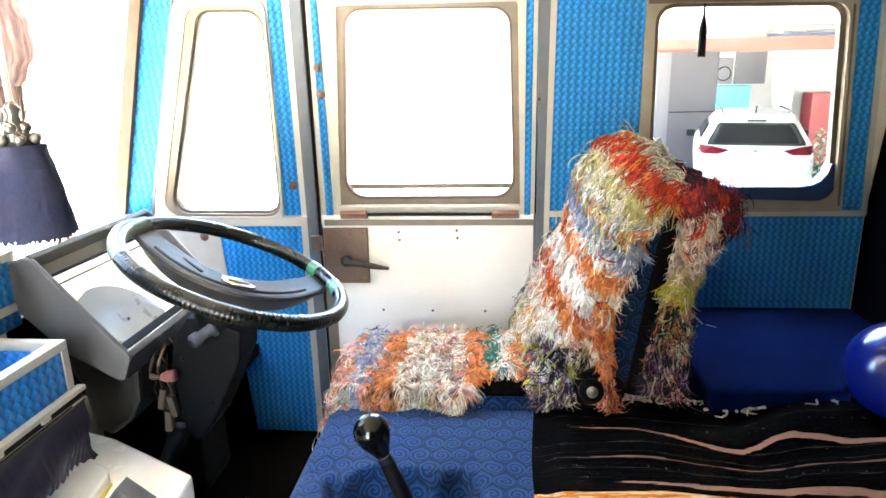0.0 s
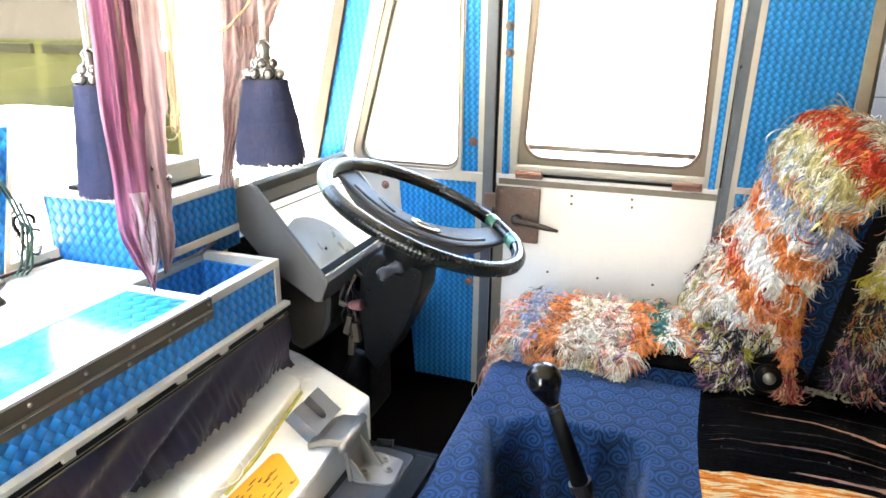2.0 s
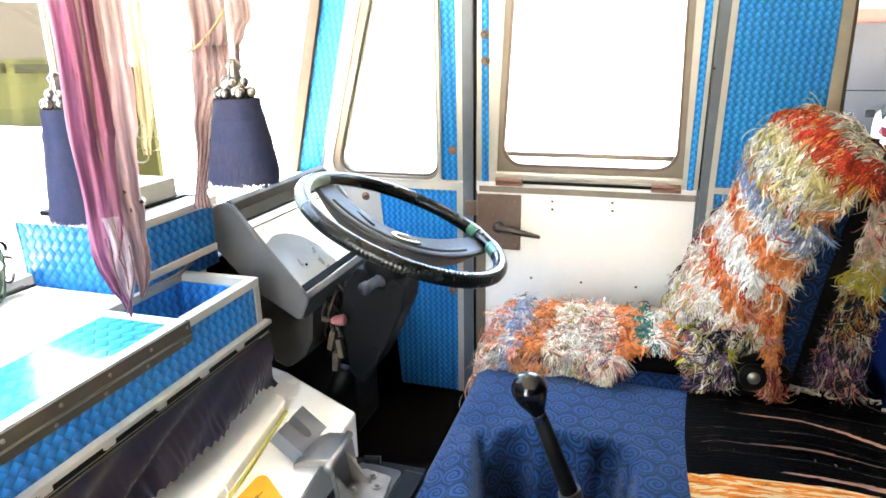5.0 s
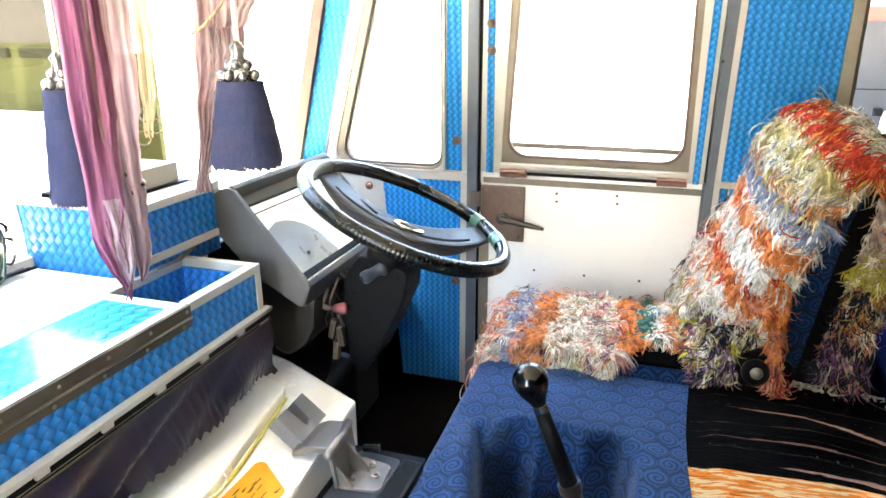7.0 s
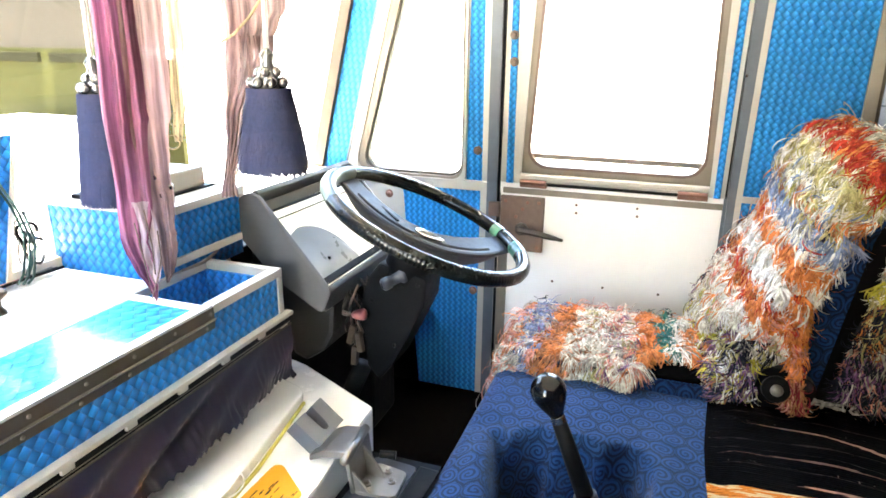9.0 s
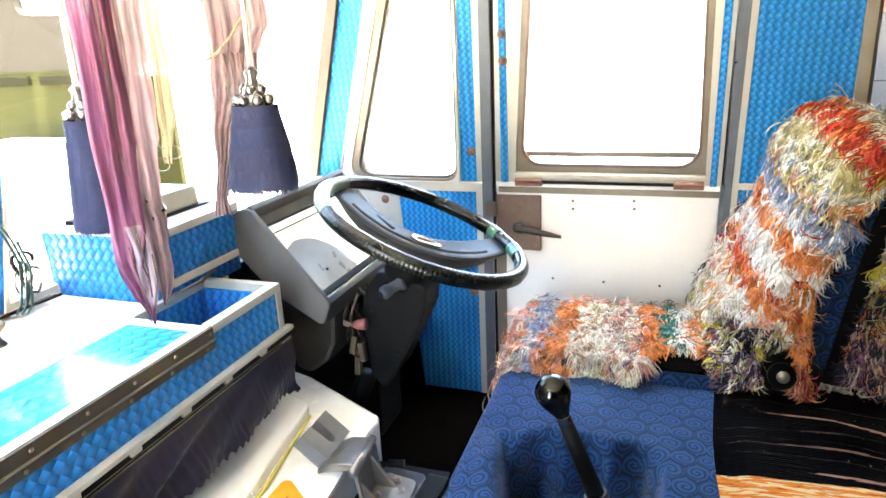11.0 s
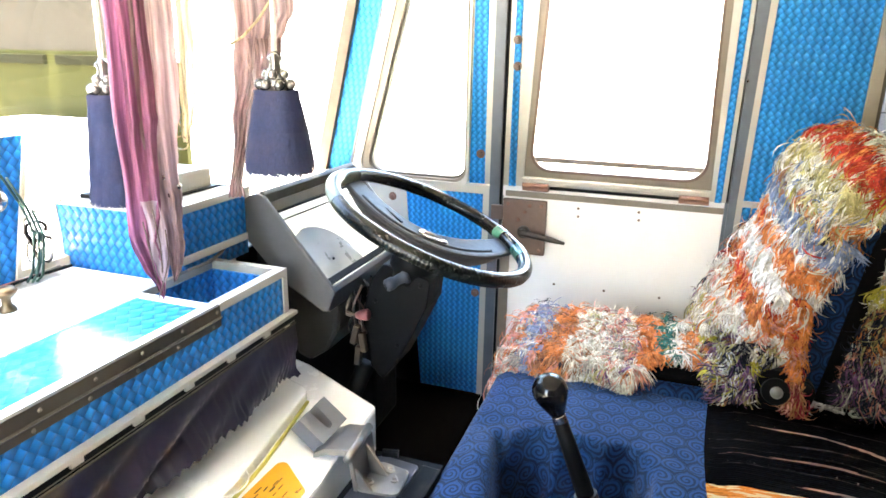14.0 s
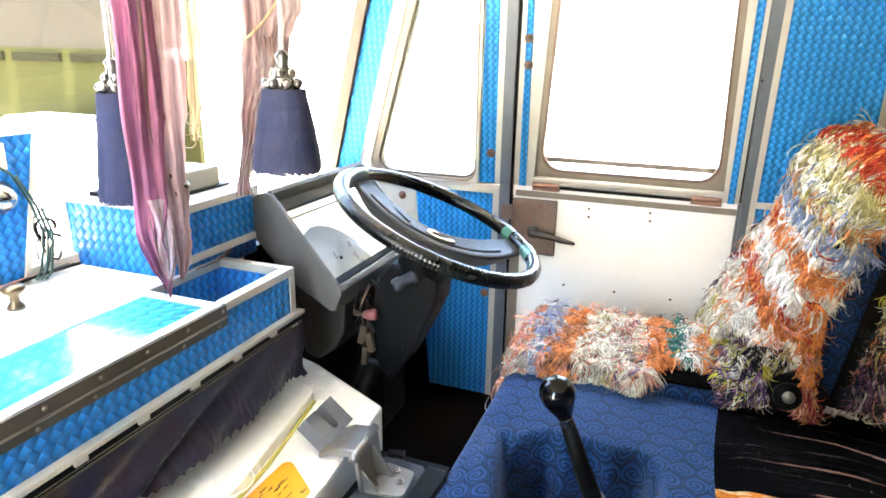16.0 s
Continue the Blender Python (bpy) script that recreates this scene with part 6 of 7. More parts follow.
shag("cushion_cover", seat_top, SEAT_BANDS, 2300, rag, 5, (-0.25, 0.85), edges=(("v", 1.0), ("v", 0.99), ("u", 0.0)), label="shaggy rag strips in bands of orange, cream and blue")
BACK_BANDS = [(0.10, "cream4 yellow1 purple1 olive1 orange1 grey2"), (0.24, "cream5 white3 orange2 pink2"), (0.35, "orange7 red3 pink2 cream1"), (0.47, "white8 cream4 pink1"), (0.575, "orange8 red2 cream1 pink1"),
              (0.61, "white5 cream2"), (0.675, "blue6 grey2 white2"), (0.73, "olive3 brown3 cream2 orange1"), (0.76, "blue2 cream3 white1"), (0.85, "olive5 cream4 yellow1"), (0.935, "red8 orange3 maroon1"), (1.0, "cream4 grey3 olive1 brown1")]
# the cover's edge on the door side, and the edge that shows beside the seat
FAR_EDGE = [(0, 0.150, 0.645), (0.12, 0.190, 0.735), (0.24, 0.232, 0.825), (0.34, 0.262, 0.875), (0.46, 0.285, 0.925), (0.58, 0.305, 0.99), (0.66, 0.315, 1.04), (0.72, 0.325, 1.085), (0.84, 0.378, 1.148), (0.93, 0.44, 1.162), (1.0, 0.52, 1.13)]
NEAR_EDGE = [(0, 0.300, 0.690), (0.12, 0.325, 0.715), (0.24, 0.337, 0.745), (0.34, 0.345, 0.82), (0.46, 0.370, 0.87), (0.58, 0.392, 0.915), (0.66, 0.408, 0.955), (0.72, 0.420, 1.0), (0.84, 0.462, 1.06), (0.93, 0.505, 1.085), (1.0, 0.555, 1.06)]


def seat_back(u, v):
    """u: from the door side across to the near side and round it; v: up the back and over its top."""
    (fx, fz), (nx, nz) = along_line(FAR_EDGE, v), along_line(NEAR_EDGE, v)
    nx -= 0.016
    cx, cz = nx - 0.050, nz + 0.012 + 0.02 * smooth_step(0.7, 0.9, v)
    if u < 0.86:
        q = u / 0.86
        bulge = math.sin(math.pi * q)
        return Vector((fx + (cx - fx) * q - 0.020 * bulge * (1 - 0.6 * smooth_step(0.7, 0.85, v)) + 0.006 * noise.noise((q * 5, v * 6, 2)), 1.862 - 0.425 * q, fz + (cz - fz) * q + 0.022 * bulge * smooth_step(0.72, 0.86, v)))
    q = (u - 0.86) / 0.14
    return Vector((cx + (nx - cx) * q, 1.437 - 0.014 * math.sin(q * math.pi / 2), cz + (nz - cz) * q))


shag("back_cover", seat_back, BACK_BANDS, 2500, rag, 6, (0.06, -1.0), along="v", edges=(("u", 0.0),), bare=lambda u, v: v < 0.10 and u > 0.55, label="shaggy rag strips in bands of cream, orange, blue, olive and red")
# extra dark strands in the lower bands stand for shade on the drape
DRAPE_BANDS = [(0.14, "maroon5 red3 dark2"), (0.34, "grey3 cream3 pink2 purple1"), (0.42, "cream3 grey2 pink1 olive1"), (0.56, "yellow4 olive3 cream1"), (0.76, "brown3 olive2 orange1 dark5 cream1"), (1.0, "purple4 grey3 maroon1 pink1 dark6")]
DRAPE_FRONT = [(0, 0.485, 1.105), (0.13, 0.484, 1.04), (0.32, 0.478, 0.944), (0.45, 0.466, 0.884), (0.70, 0.452, 0.772), (1.0, 0.428, 0.655)]
DRAPE_BACK = [(0, 0.535, 1.115), (0.13, 0.540, 1.06), (0.30, 0.545, 0.974), (0.42, 0.510, 0.925), (0.60, 0.502, 0.825), (1.0, 0.506, 0.650)]


def seat_drape(u, v):
    """Down behind the back, and round its near side."""
    (bx, bz), (fx, fz) = along_line(DRAPE_BACK, v), along_line(DRAPE_FRONT, v)
    if u < 0.45:
        return Vector((bx + 0.012 + 0.01 * math.sin(u * 30 + v * 4), 1.775 - 0.345 * u / 0.45, bz))
    q = (u - 0.45) / 0.55
    return Vector((bx + (fx - bx) * q, 1.428 - 0.016 * math.sin(q * 3 + v * 2), bz + (fz - bz) * q))


shag("back_drape", seat_drape, DRAPE_BANDS, 1150, rag, 7, (-0.10, 1.0), along="v", wild=0.35, lift=0.4, edges=(("v", 0.99),), length=(0.020, 0.042), label="rag strips hanging behind the backrest")


def seat_flap(u, v):
    """The dark corner of the cover that sticks out over the near shoulder."""
    return Vector((0.478 + 0.085 * v + 0.02 * u, 1.432 + 0.05 * u, 1.118 - 0.055 * v - 0.055 * (1 - u) * v))


shag("shoulder_flap", seat_flap, [(0.5, "maroon3 red2 dark4"), (1.0, "maroon5 red1 dark4 pink1")], 150, rag, 17, (0.3, 1.0), along="v", edges=(("v", 0.99),), label="dark red rag corner over the shoulder")
# the strip that hangs down beside the cushion
TAIL_BANDS = [(0.5, "orange6 red2 pink2 cream1"), (0.8, "orange4 pink2 maroon1"), (1.0, "maroon3 pink2 brown2")]


def seat_tail(u, v):
    return Vector((0.306 + 0.022 * u * (1 - 0.4 * v) + 0.026 * v, 1.408 - 0.006 * math.sin(v * 6), 0.85 - 0.235 * v))


shag("hanging_strip", seat_tail, TAIL_BANDS, 95, rag, 8, (0.0, 1.0), along="v", wild=0.16, spread=0.2, lift=0.3, edges=(("v", 0.99),), length=(0.020, 0.042), label="orange rag strip hanging down")


def seat_join(u, v):
    drop = 0.040 + 0.025 * (0.5 + 0.5 * math.sin(u * 11 + 0.6)) + 0.010 * math.sin(u * 27)
    return Vector((0.185 + 0.10 * u, 1.424 - 0.010 * math.sin(u * 9), 0.716 - 0.62 * drop * v + 0.02 * u))


shag("corner_fringe", seat_join, [(0.3, "olive2 purple1 white2 dark3"), (0.6, "purple2 dark4 grey2 cream1"), (0.85, "cream2 yellow3 olive2 dark2"), (1.0, "cream2 white1 olive2 dark2")], 40, rag, 9, (0.1, 1.0), lift=0.35, length=(0.018, 0.036), edges=(("v", 0.99),))


def seat_far(u, v):
    p = seat_top(0.13 + 0.60 * u, 0.0)
    return Vector((p.x, p.y + 0.004 - 0.02 * v, p.z + 0.004 + 0.004 * v))


shag("far_hem", seat_far, [(0.2, "blue3 dark2 grey1"), (0.4, "orange3 brown2 dark1"), (0.75, "cream2 pink2 brown1 dark1"), (1.0, "orange2 teal1 dark2")], 45, rag, 14, (0.3, -0.4), per=(2, 5), length=(0.018, 0.038), lift=1.1, sag=0.05)


def seat_corner(u, v):
    x, z = along_line(FAR_EDGE, v * 0.40)
    return Vector((x - 0.012 + 0.02 * u, 1.875 - 0.04 * u, z))


shag("far_fringe", seat_corner, [(0.55, "dark3 purple2 grey2 cream2 white1"), (1.0, "dark4 brown3 maroon1")], 70, rag, 10, (-0.7, -0.4), along="v", per=(4, 9), length=(0.022, 0.048), lift=0.6, sag=0.12)

# ---------------------------------------------------------------- hangings in the windscreen
RD = Vector((0.80, 0.60, 0.0))


def cloth(bm, spine, folds, seed, depth=0.012, nu=26):
    """A hanging cloth: spine of (place, left, right) widths across RD, gathered in folds."""
    fw = Vector((-0.6, 0.8, 0))
    n = len(spine) - 1
    nv = n * 8

    def at(u, v):
        k = min(int(v * n), n - 1)
        t = v * n - k
        t = t * t * (3 - 2 * t) * 0.5 + t * 0.5
        (p, a, b), (q, c, d) = spine[k], spine[k + 1]
        pl = Vector(p).lerp(Vector(q), t)
        l, r = a + (c - a) * t, b + (d - b) * t
        l += (r - l) * 0.16 * noise.noise((seed, v * 7, 0.2))
        r += (r - l) * (0.16 * noise.noise((seed + 4, v * 8, 0.7)) + 0.07 * noise.noise((seed, v * 34, 5.1)))
        f = math.sin(u * folds * 2 * math.pi + seed + 1.8 * math.sin(v * 4 + seed)) + 0.7 * noise.noise((u * folds * 2.2, v * 2.5, seed)) + 0.35 * math.sin(u * folds * 7.3 + v * 9)
        return pl + RD * (l + (r - l) * u) + fw * (depth * f * (1 - 0.4 * v))
    patch(bm, at, nu, nv)


scarf = thing("hanging_scarf", "magenta and brown gauze scarf hanging before the windscreen", "scarf")
SY = 0.78
bm = bmesh.new()
cloth(bm, [((-0.745, SY, 1.66), -0.046, 0.022), ((-0.748, SY, 1.38), -0.042, 0.016), ((-0.752, SY, 1.22), -0.040, 0.018), ((-0.752, SY, 1.10), -0.042, 0.012),
           ((-0.752, SY, 1.035), -0.044, 0.004), ((-0.750, SY, 1.005), -0.036, 0.004), ((-0.750, SY, 0.970), -0.022, 0.006), ((-0.750, SY, 0.945), -0.008, 0.006), ((-0.750, SY, 0.923), -0.001, 0.001)], 2.7, 1.0, 0.009, 40)
part("front_fold", bm, PINK, scarf, "thin magenta gauze", smooth=True)
bm = bmesh.new()
cloth(bm, [((-0.74, SY + 0.02, 1.66), -0.04, 0.042), ((-0.74, SY + 0.02, 1.38), -0.035, 0.036), ((-0.745, SY + 0.02, 1.22), -0.036, 0.036), ((-0.748, SY + 0.02, 1.10), -0.020, 0.026),
           ((-0.744, SY + 0.02, 1.04), -0.010, 0.022), ((-0.742, SY + 0.02, 1.000), -0.008, 0.022), ((-0.742, SY + 0.02, 0.968), -0.004, 0.014), ((-0.742, SY + 0.02, 0.948), -0.001, 0.003)], 2.2, 2.3, 0.007, 40)
part("back_fold", bm, BROWN_GAUZE, scarf, "brown-mauve gauze fold", smooth=True)
bm = bmesh.new()
cloth(bm, [((-0.70, SY + 0.06, 1.66), -0.012, 0.02), ((-0.705, SY + 0.06, 1.38), -0.012, 0.014), ((-0.712, SY + 0.06, 1.24), -0.012, 0.010), ((-0.722, SY + 0.06, 1.18), -0.006, 0.006)], 2.0, 0.4, 0.006, 12)
part("gold_fringe", bm, GOLD_GAUZE, scarf, "gold gauze edging", smooth=True)
# the hem: a paler, thinner panel with a brown border
bm = bmesh.new()
cloth(bm, [((-0.752, SY - 0.006, 1.092), -0.012, 0.014), ((-0.750, SY - 0.006, 1.03), -0.008, 0.020), ((-0.748, SY - 0.006, 0.985), -0.004, 0.018), ((-0.747, SY - 0.006, 0.955), 0.002, 0.009)], 1.3, 4.2, 0.004, 24)
part("hem_panel", bm, PALE_GAUZE, scarf, "pale thin gauze hem", smooth=True)
for line in ([(0.022, 1.045), (0.023, 1.0), (0.015, 0.968), (0.0, 0.925)], [(-0.010, 1.060), (-0.003, 1.0), (0.002, 0.955)], [(0.006, 1.080), (0.012, 1.02), (0.011, 0.972)]):
    bm = bmesh.new()
    tube(bm, [Vector((-0.750, SY - 0.012, z)) + RD * k for k, z in line], 0.0011, 5)
    part("border", bm, POST_TAN, scarf, "brown stitched border", smooth=True)
for i in range(3):
    bm = bmesh.new()
    c = Vector((-0.722, SY + 0.06, 1.215 - i * 0.018))
    ring(bm, Matrix.Translation(c + RD * (0.012 * math.sin(i * 2))) @ pose(0, 0, 0, 90, 0, 37), 0.011, 0.0014, 16, 5)
    part("sequin_loop", bm, BRASS, scarf)
for i, (dx, z) in enumerate(((-0.012, 1.075), (0.006, 1.058), (-0.004, 1.045))):
    bm = bmesh.new()
    lathe(bm, [(0.002, -0.008), (0.008, -0.003), (0.008, 0.003), (0.002, 0.008)], Matrix.Translation(Vector((-0.742, SY + 0.04, z + 0.05)) + RD * dx), 10)
    part("bead", bm, CHROME, scarf, smooth=True)

drape = thing("hanging_drape", "brown and gold gauze drape hanging beside a tassel", "drape")
DY = 0.93
bm = bmesh.new()
cloth(bm, [((-0.625, DY, 1.66), -0.052, 0.050), ((-0.624, DY, 1.46), -0.046, 0.046), ((-0.625, DY, 1.38), -0.044, 0.044), ((-0.640, DY, 1.31), -0.042, 0.034), ((-0.660, DY, 1.25), -0.026, 0.022), ((-0.680, DY, 1.18), -0.015, 0.014), ((-0.698, DY, 1.11), -0.010, 0.010), ((-0.702, DY, 1.072), -0.013, 0.015)], 4.5, 3.1, 0.009, 34)
part("fold", bm, BROWN_GAUZE, drape, "brown gauze fold", smooth=True)
bm = bmesh.new()
cloth(bm, [((-0.685, DY + 0.02, 1.40), -0.004, 0.012), ((-0.695, DY + 0.02, 1.25), -0.008, 0.012), ((-0.708, DY + 0.02, 1.10), -0.006, 0.010)], 2.0, 0.4, 0.006, 10)
part("edge", bm, GOLD_GAUZE, drape, "gold gauze edge", smooth=True)


rnd = random.Random(21)
for i in range(14):
    bm = bmesh.new()
    c = Vector((-0.618 + rnd.uniform(-0.02, 0.045), DY - 0.02 + rnd.uniform(-0.01, 0.01), 1.345))
    end = rnd.uniform(1.235, 1.285)
    tube(bm, [c, c + Vector((rnd.uniform(-0.006, 0.004), 0, -0.035)), Vector((c.x + rnd.uniform(-0.012, 0.010), c.y, end))], [0.0022, 0.0018, 0.0008], 5)
    part("thread", bm, BROWN_GAUZE, drape, smooth=True)
bm = bmesh.new()
tube(bm, [(-0.668, DY - 0.03, 1.335), (-0.640, DY - 0.035, 1.347), (-0.610, DY - 0.035, 1.372), (-0.585, DY - 0.03, 1.405)], 0.0022, 6)
part("tie", bm, GOLD_GAUZE, drape, "pale cord tied round the drape", smooth=True)


def tassel(at, top_r, low_r, z0, z1, cord_top, seed):
    """A thick thread tassel with a beaded silver cap on a cord; z0 its cap, z1 its hem."""
    t = thing("tassel", "navy thread tassel with a silver bead cap hanging from a cord", "tassel", group="tassels in the windscreen", at=at)
    x, y = at[0], at[1]
    rnd = random.Random(seed)
    bm = bmesh.new()
    core = [(top_r * 0.7, z0), (top_r * 0.95, z0 - 0.01)] + [(top_r + (low_r - top_r) * (k / 6) ** 0.8 * 0.92, z0 + (z1 - z0) * k / 6) for k in range(1, 6)] + [(low_r * 0.9, z1 + 0.006)]
    lathe(bm, core, Matrix.Translation((x, y, 0)), 30)
    for k in range(2600):
        a = rnd.random() * 2 * math.pi
        r0, r1 = top_r * rnd.uniform(0.88, 1.06), low_r * rnd.uniform(0.86, 1.14)
        w = 0.0007 * rnd.uniform(0.7, 1.5)
        last = None
        a1 = a + rnd.gauss(0, 0.16)
        hem = z1 + rnd.gauss(0, 0.0035) - 0.004 * noise.noise((a * 3, seed, 0.0))
        for s in range(5):
            q = s / 4
            r = r0 + (r1 - r0) * q ** 0.8
            ang = a + (a1 - a) * q + 0.05 * math.sin(q * 9 + k)
            r += 0.0022 * math.sin(q * 11 + k * 1.7)
            c = Vector((x + r * math.cos(ang), y + r * math.sin(ang), z0 + (hem - z0) * q))
            sd = Vector((-math.sin(ang), math.cos(ang), 0)) * w
            pr = (bm.verts.new(c - sd), bm.verts.new(c + sd))
            if last:
                bm.faces.new((last[0], last[1], pr[1], pr[0]))
            last = pr
    held(t, part("thread_skirt", bm, TASSEL))
    for row, (count, rad, rise, ball) in enumerate(((7, 0.78, 0.009, 0.0085), (4, 0.42, 0.024, 0.0085))):
        for k in range(count):
            a = (k + 0.5 * row) / count * 2 * math.pi + seed
            bm = bmesh.new()
            lathe(bm, [(0.001, -ball)] + [(ball * math.sin(q), -ball * math.cos(q)) for q in (0.4, 0.8, 1.2, 1.57, 1.95, 2.35, 2.75)] + [(0.001, ball)], Matrix.Translation((x + rad * top_r * math.cos(a), y + rad * top_r * math.sin(a), z0 + rise)), 14)
            held(t, part("bead", bm, SILVER, smooth=True))
    bm = bmesh.new()
    lathe(bm, [(top_r * 0.75, 0), (top_r * 0.5, 0.02), (0.008, 0.04), (0.012, 0.048), (0.004, 0.058)], Matrix.Translation((x, y, z0)), 14)
    held(t, part("cap", bm, SILVER, smooth=True))
    bm = bmesh.new()
    tube(bm, [(x, y, z0 + 0.05), (x + 0.002, y, (z0 + cord_top) / 2), (x, y, cord_top)], 0.004, 8)
    held(t, part("cord", bm, ALU, smooth=True))
    return t


tassel((-0.558, 0.858, 1.2), 0.031, 0.050, 1.268, 1.145, 1.665, 1)
tassel((-0.862, 0.822, 1.1), 0.026, 0.040, 1.252, 1.075, 1.665, 2)

# small brush hanging in the rear window
bm = bmesh.new()
p = up_wall(0.615, 0.45, 0.03)
tube(bm, [p + Vector((0, 0, 0.14)), p + Vector((0, 0, 0.06))], 0.003, 6)
tube(bm, [p + Vector((0, 0, 0.10)), p + Vector((0, 0, 0.07)), p + Vector((0, 0, 0.0))], [0.004, 0.010, 0.011], 10)
tagged(part("hanging_ornament", bm, GREY_DARK), "small dark brush ornament hanging in the rear window", "ornament")

# ---------------------------------------------------------------- outdoors
GZ = -0.82
bm = bmesh.new()
prism(bm, [(-400, -400), (400, -400), (400, 400), (-400, 400)], "z", GZ - 0.2, GZ)
tagged(part("ground", bm, ASPHALT), "pale concrete yard", "ground", kind="structure")

car = thing("parked_car", "white hatchback seen from behind under a canopy", "car")
cm = pose(3.67, 9.55, GZ + 0.02, 0, 0, -15) @ Matrix.Diagonal((0.88, 0.97, 0.97, 1.0))
# rings of (height, half width, tail, nose), each a rounded oblong
HULL = [(0.22, 0.78, 0.16, 3.85), (0.34, 0.85, 0.04, 3.95), (0.50, 0.885, 0.0, 4.0), (0.66, 0.89, 0.0, 4.0), (0.80, 0.89, 0.05, 3.9), (0.92, 0.88, 0.07, 3.7), (1.02, 0.865, 0.09, 3.05), (1.08, 0.83, 0.12, 2.8),
        (1.22, 0.745, 0.22, 2.5), (1.34, 0.68, 0.33, 2.25), (1.42, 0.63, 0.36, 2.05), (1.475, 0.57, 0.50, 1.9), (1.50, 0.47, 0.75, 1.75)]


def hull_ring(z, w, y0, y1, n=10):
    r = min(0.30, w * 0.5)
    c = round_loop([(-w, y0), (w, y0), (w, y1), (-w, y1)], [r, r, min(0.5, w * 0.8), min(0.5, w * 0.8)], n)
    return [(x, y, z) for x, y in c]


bm = bmesh.new()
rows = [[bm.verts.new(cm @ Vector(p)) for p in hull_ring(*h)] for h in HULL]
for p, q in zip(rows, rows[1:]):
    for k in range(len(p)):
        bm.faces.new((p[k], p[(k + 1) % len(p)], q[(k + 1) % len(p)], q[k]))
bm.faces.new(rows[0][::-1])
bm.faces.new(rows[-1])
bmesh.ops.recalc_face_normals(bm, faces=bm.faces)
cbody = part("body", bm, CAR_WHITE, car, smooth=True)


def hull_at(z):
    for a, b in zip(HULL, HULL[1:]):
        if z <= b[0]:
            q = (z - a[0]) / (b[0] - a[0])
            return a[1] + (b[1] - a[1]) * q, a[2] + (b[2] - a[2]) * q
    return HULL[-1][1:3]


def tail_panel(name, outline, mat, label, proud=0.012):
    """A plate that follows the tail's slope; outline of (x, z)."""
    bm = bmesh.new()

    def at(x, z, d):
        w, y = hull_at(z)
        r = min(0.30, w * 0.5)
        k = max(0.0, abs(x) - (w - r))
        return cm @ Vector((x, y + r - math.sqrt(max(0.0, r * r - k * k)) - d, z))
    a, b = [bm.verts.new(at(x, z, proud)) for x, z in outline], [bm.verts.new(at(x, z, -0.02)) for x, z in outline]
    bm.faces.new(a)
    for k in range(len(a)):
        bm.faces.new((a[k], b[k], b[(k + 1) % len(a)], a[(k + 1) % len(a)]))
    bmesh.ops.recalc_face_normals(bm, faces=bm.faces)
    return part(name, bm, mat, cbody, label)


# rear screen, in rows that follow the slope
bm = bmesh.new()
rows = []
for i in range(9):
    z = 1.055 + 0.305 * i / 8
    w, y = hull_at(z)
    r, half = min(0.30, w * 0.5), w - 0.10 - 0.02 * (abs(i - 4) > 3)
    rows.append([bm.verts.new(cm @ Vector((half * (k / 6 - 1), y + r - math.sqrt(max(0.0, r * r - max(0.0, abs(half * (k / 6 - 1)) - (w - r)) ** 2)) - 0.016, z))) for k in range(13)])
for p, q in zip(rows, rows[1:]):
    for k in range(12):
        bm.faces.new((p[k], p[k + 1], q[k + 1], q[k]))
bmesh.ops.solidify(bm, geom=list(bm.faces), thickness=0.01)
part("rear_screen", bm, CAR_GLASS, cbody, "dark rear screen", smooth=True)
tail_panel("spoiler", [(-0.56, 1.365), (0.56, 1.365), (0.54, 1.42), (-0.54, 1.42)], CAR_WHITE, "", 0.06)
tail_panel("brake_light", [(-0.14, 1.385), (0.14, 1.385), (0.14, 1.405), (-0.14, 1.405)], BUMPER_DARK, "", 0.07)
tail_panel("bumper", [(-0.80, 0.35), (0.80, 0.35), (0.82, 0.45), (-0.82, 0.45)], BUMPER_DARK, "dark lower bumper", 0.02)
tail_panel("boot_handle", [(-0.22, 0.90), (0.22, 0.90), (0.22, 0.915), (-0.22, 0.915)], VAN_GREY, "grey boot handle", 0.02)
tail_panel("badge", [(-0.04, 0.955), (0.04, 0.955), (0.03, 0.995), (-0.03, 0.995)], VAN_GREY, "", 0.02)
tail_panel("boot_seam", [(-0.62, 0.745), (0.62, 0.745), (0.62, 0.753), (-0.62, 0.753)], VAN_GREY, "", 0.014)
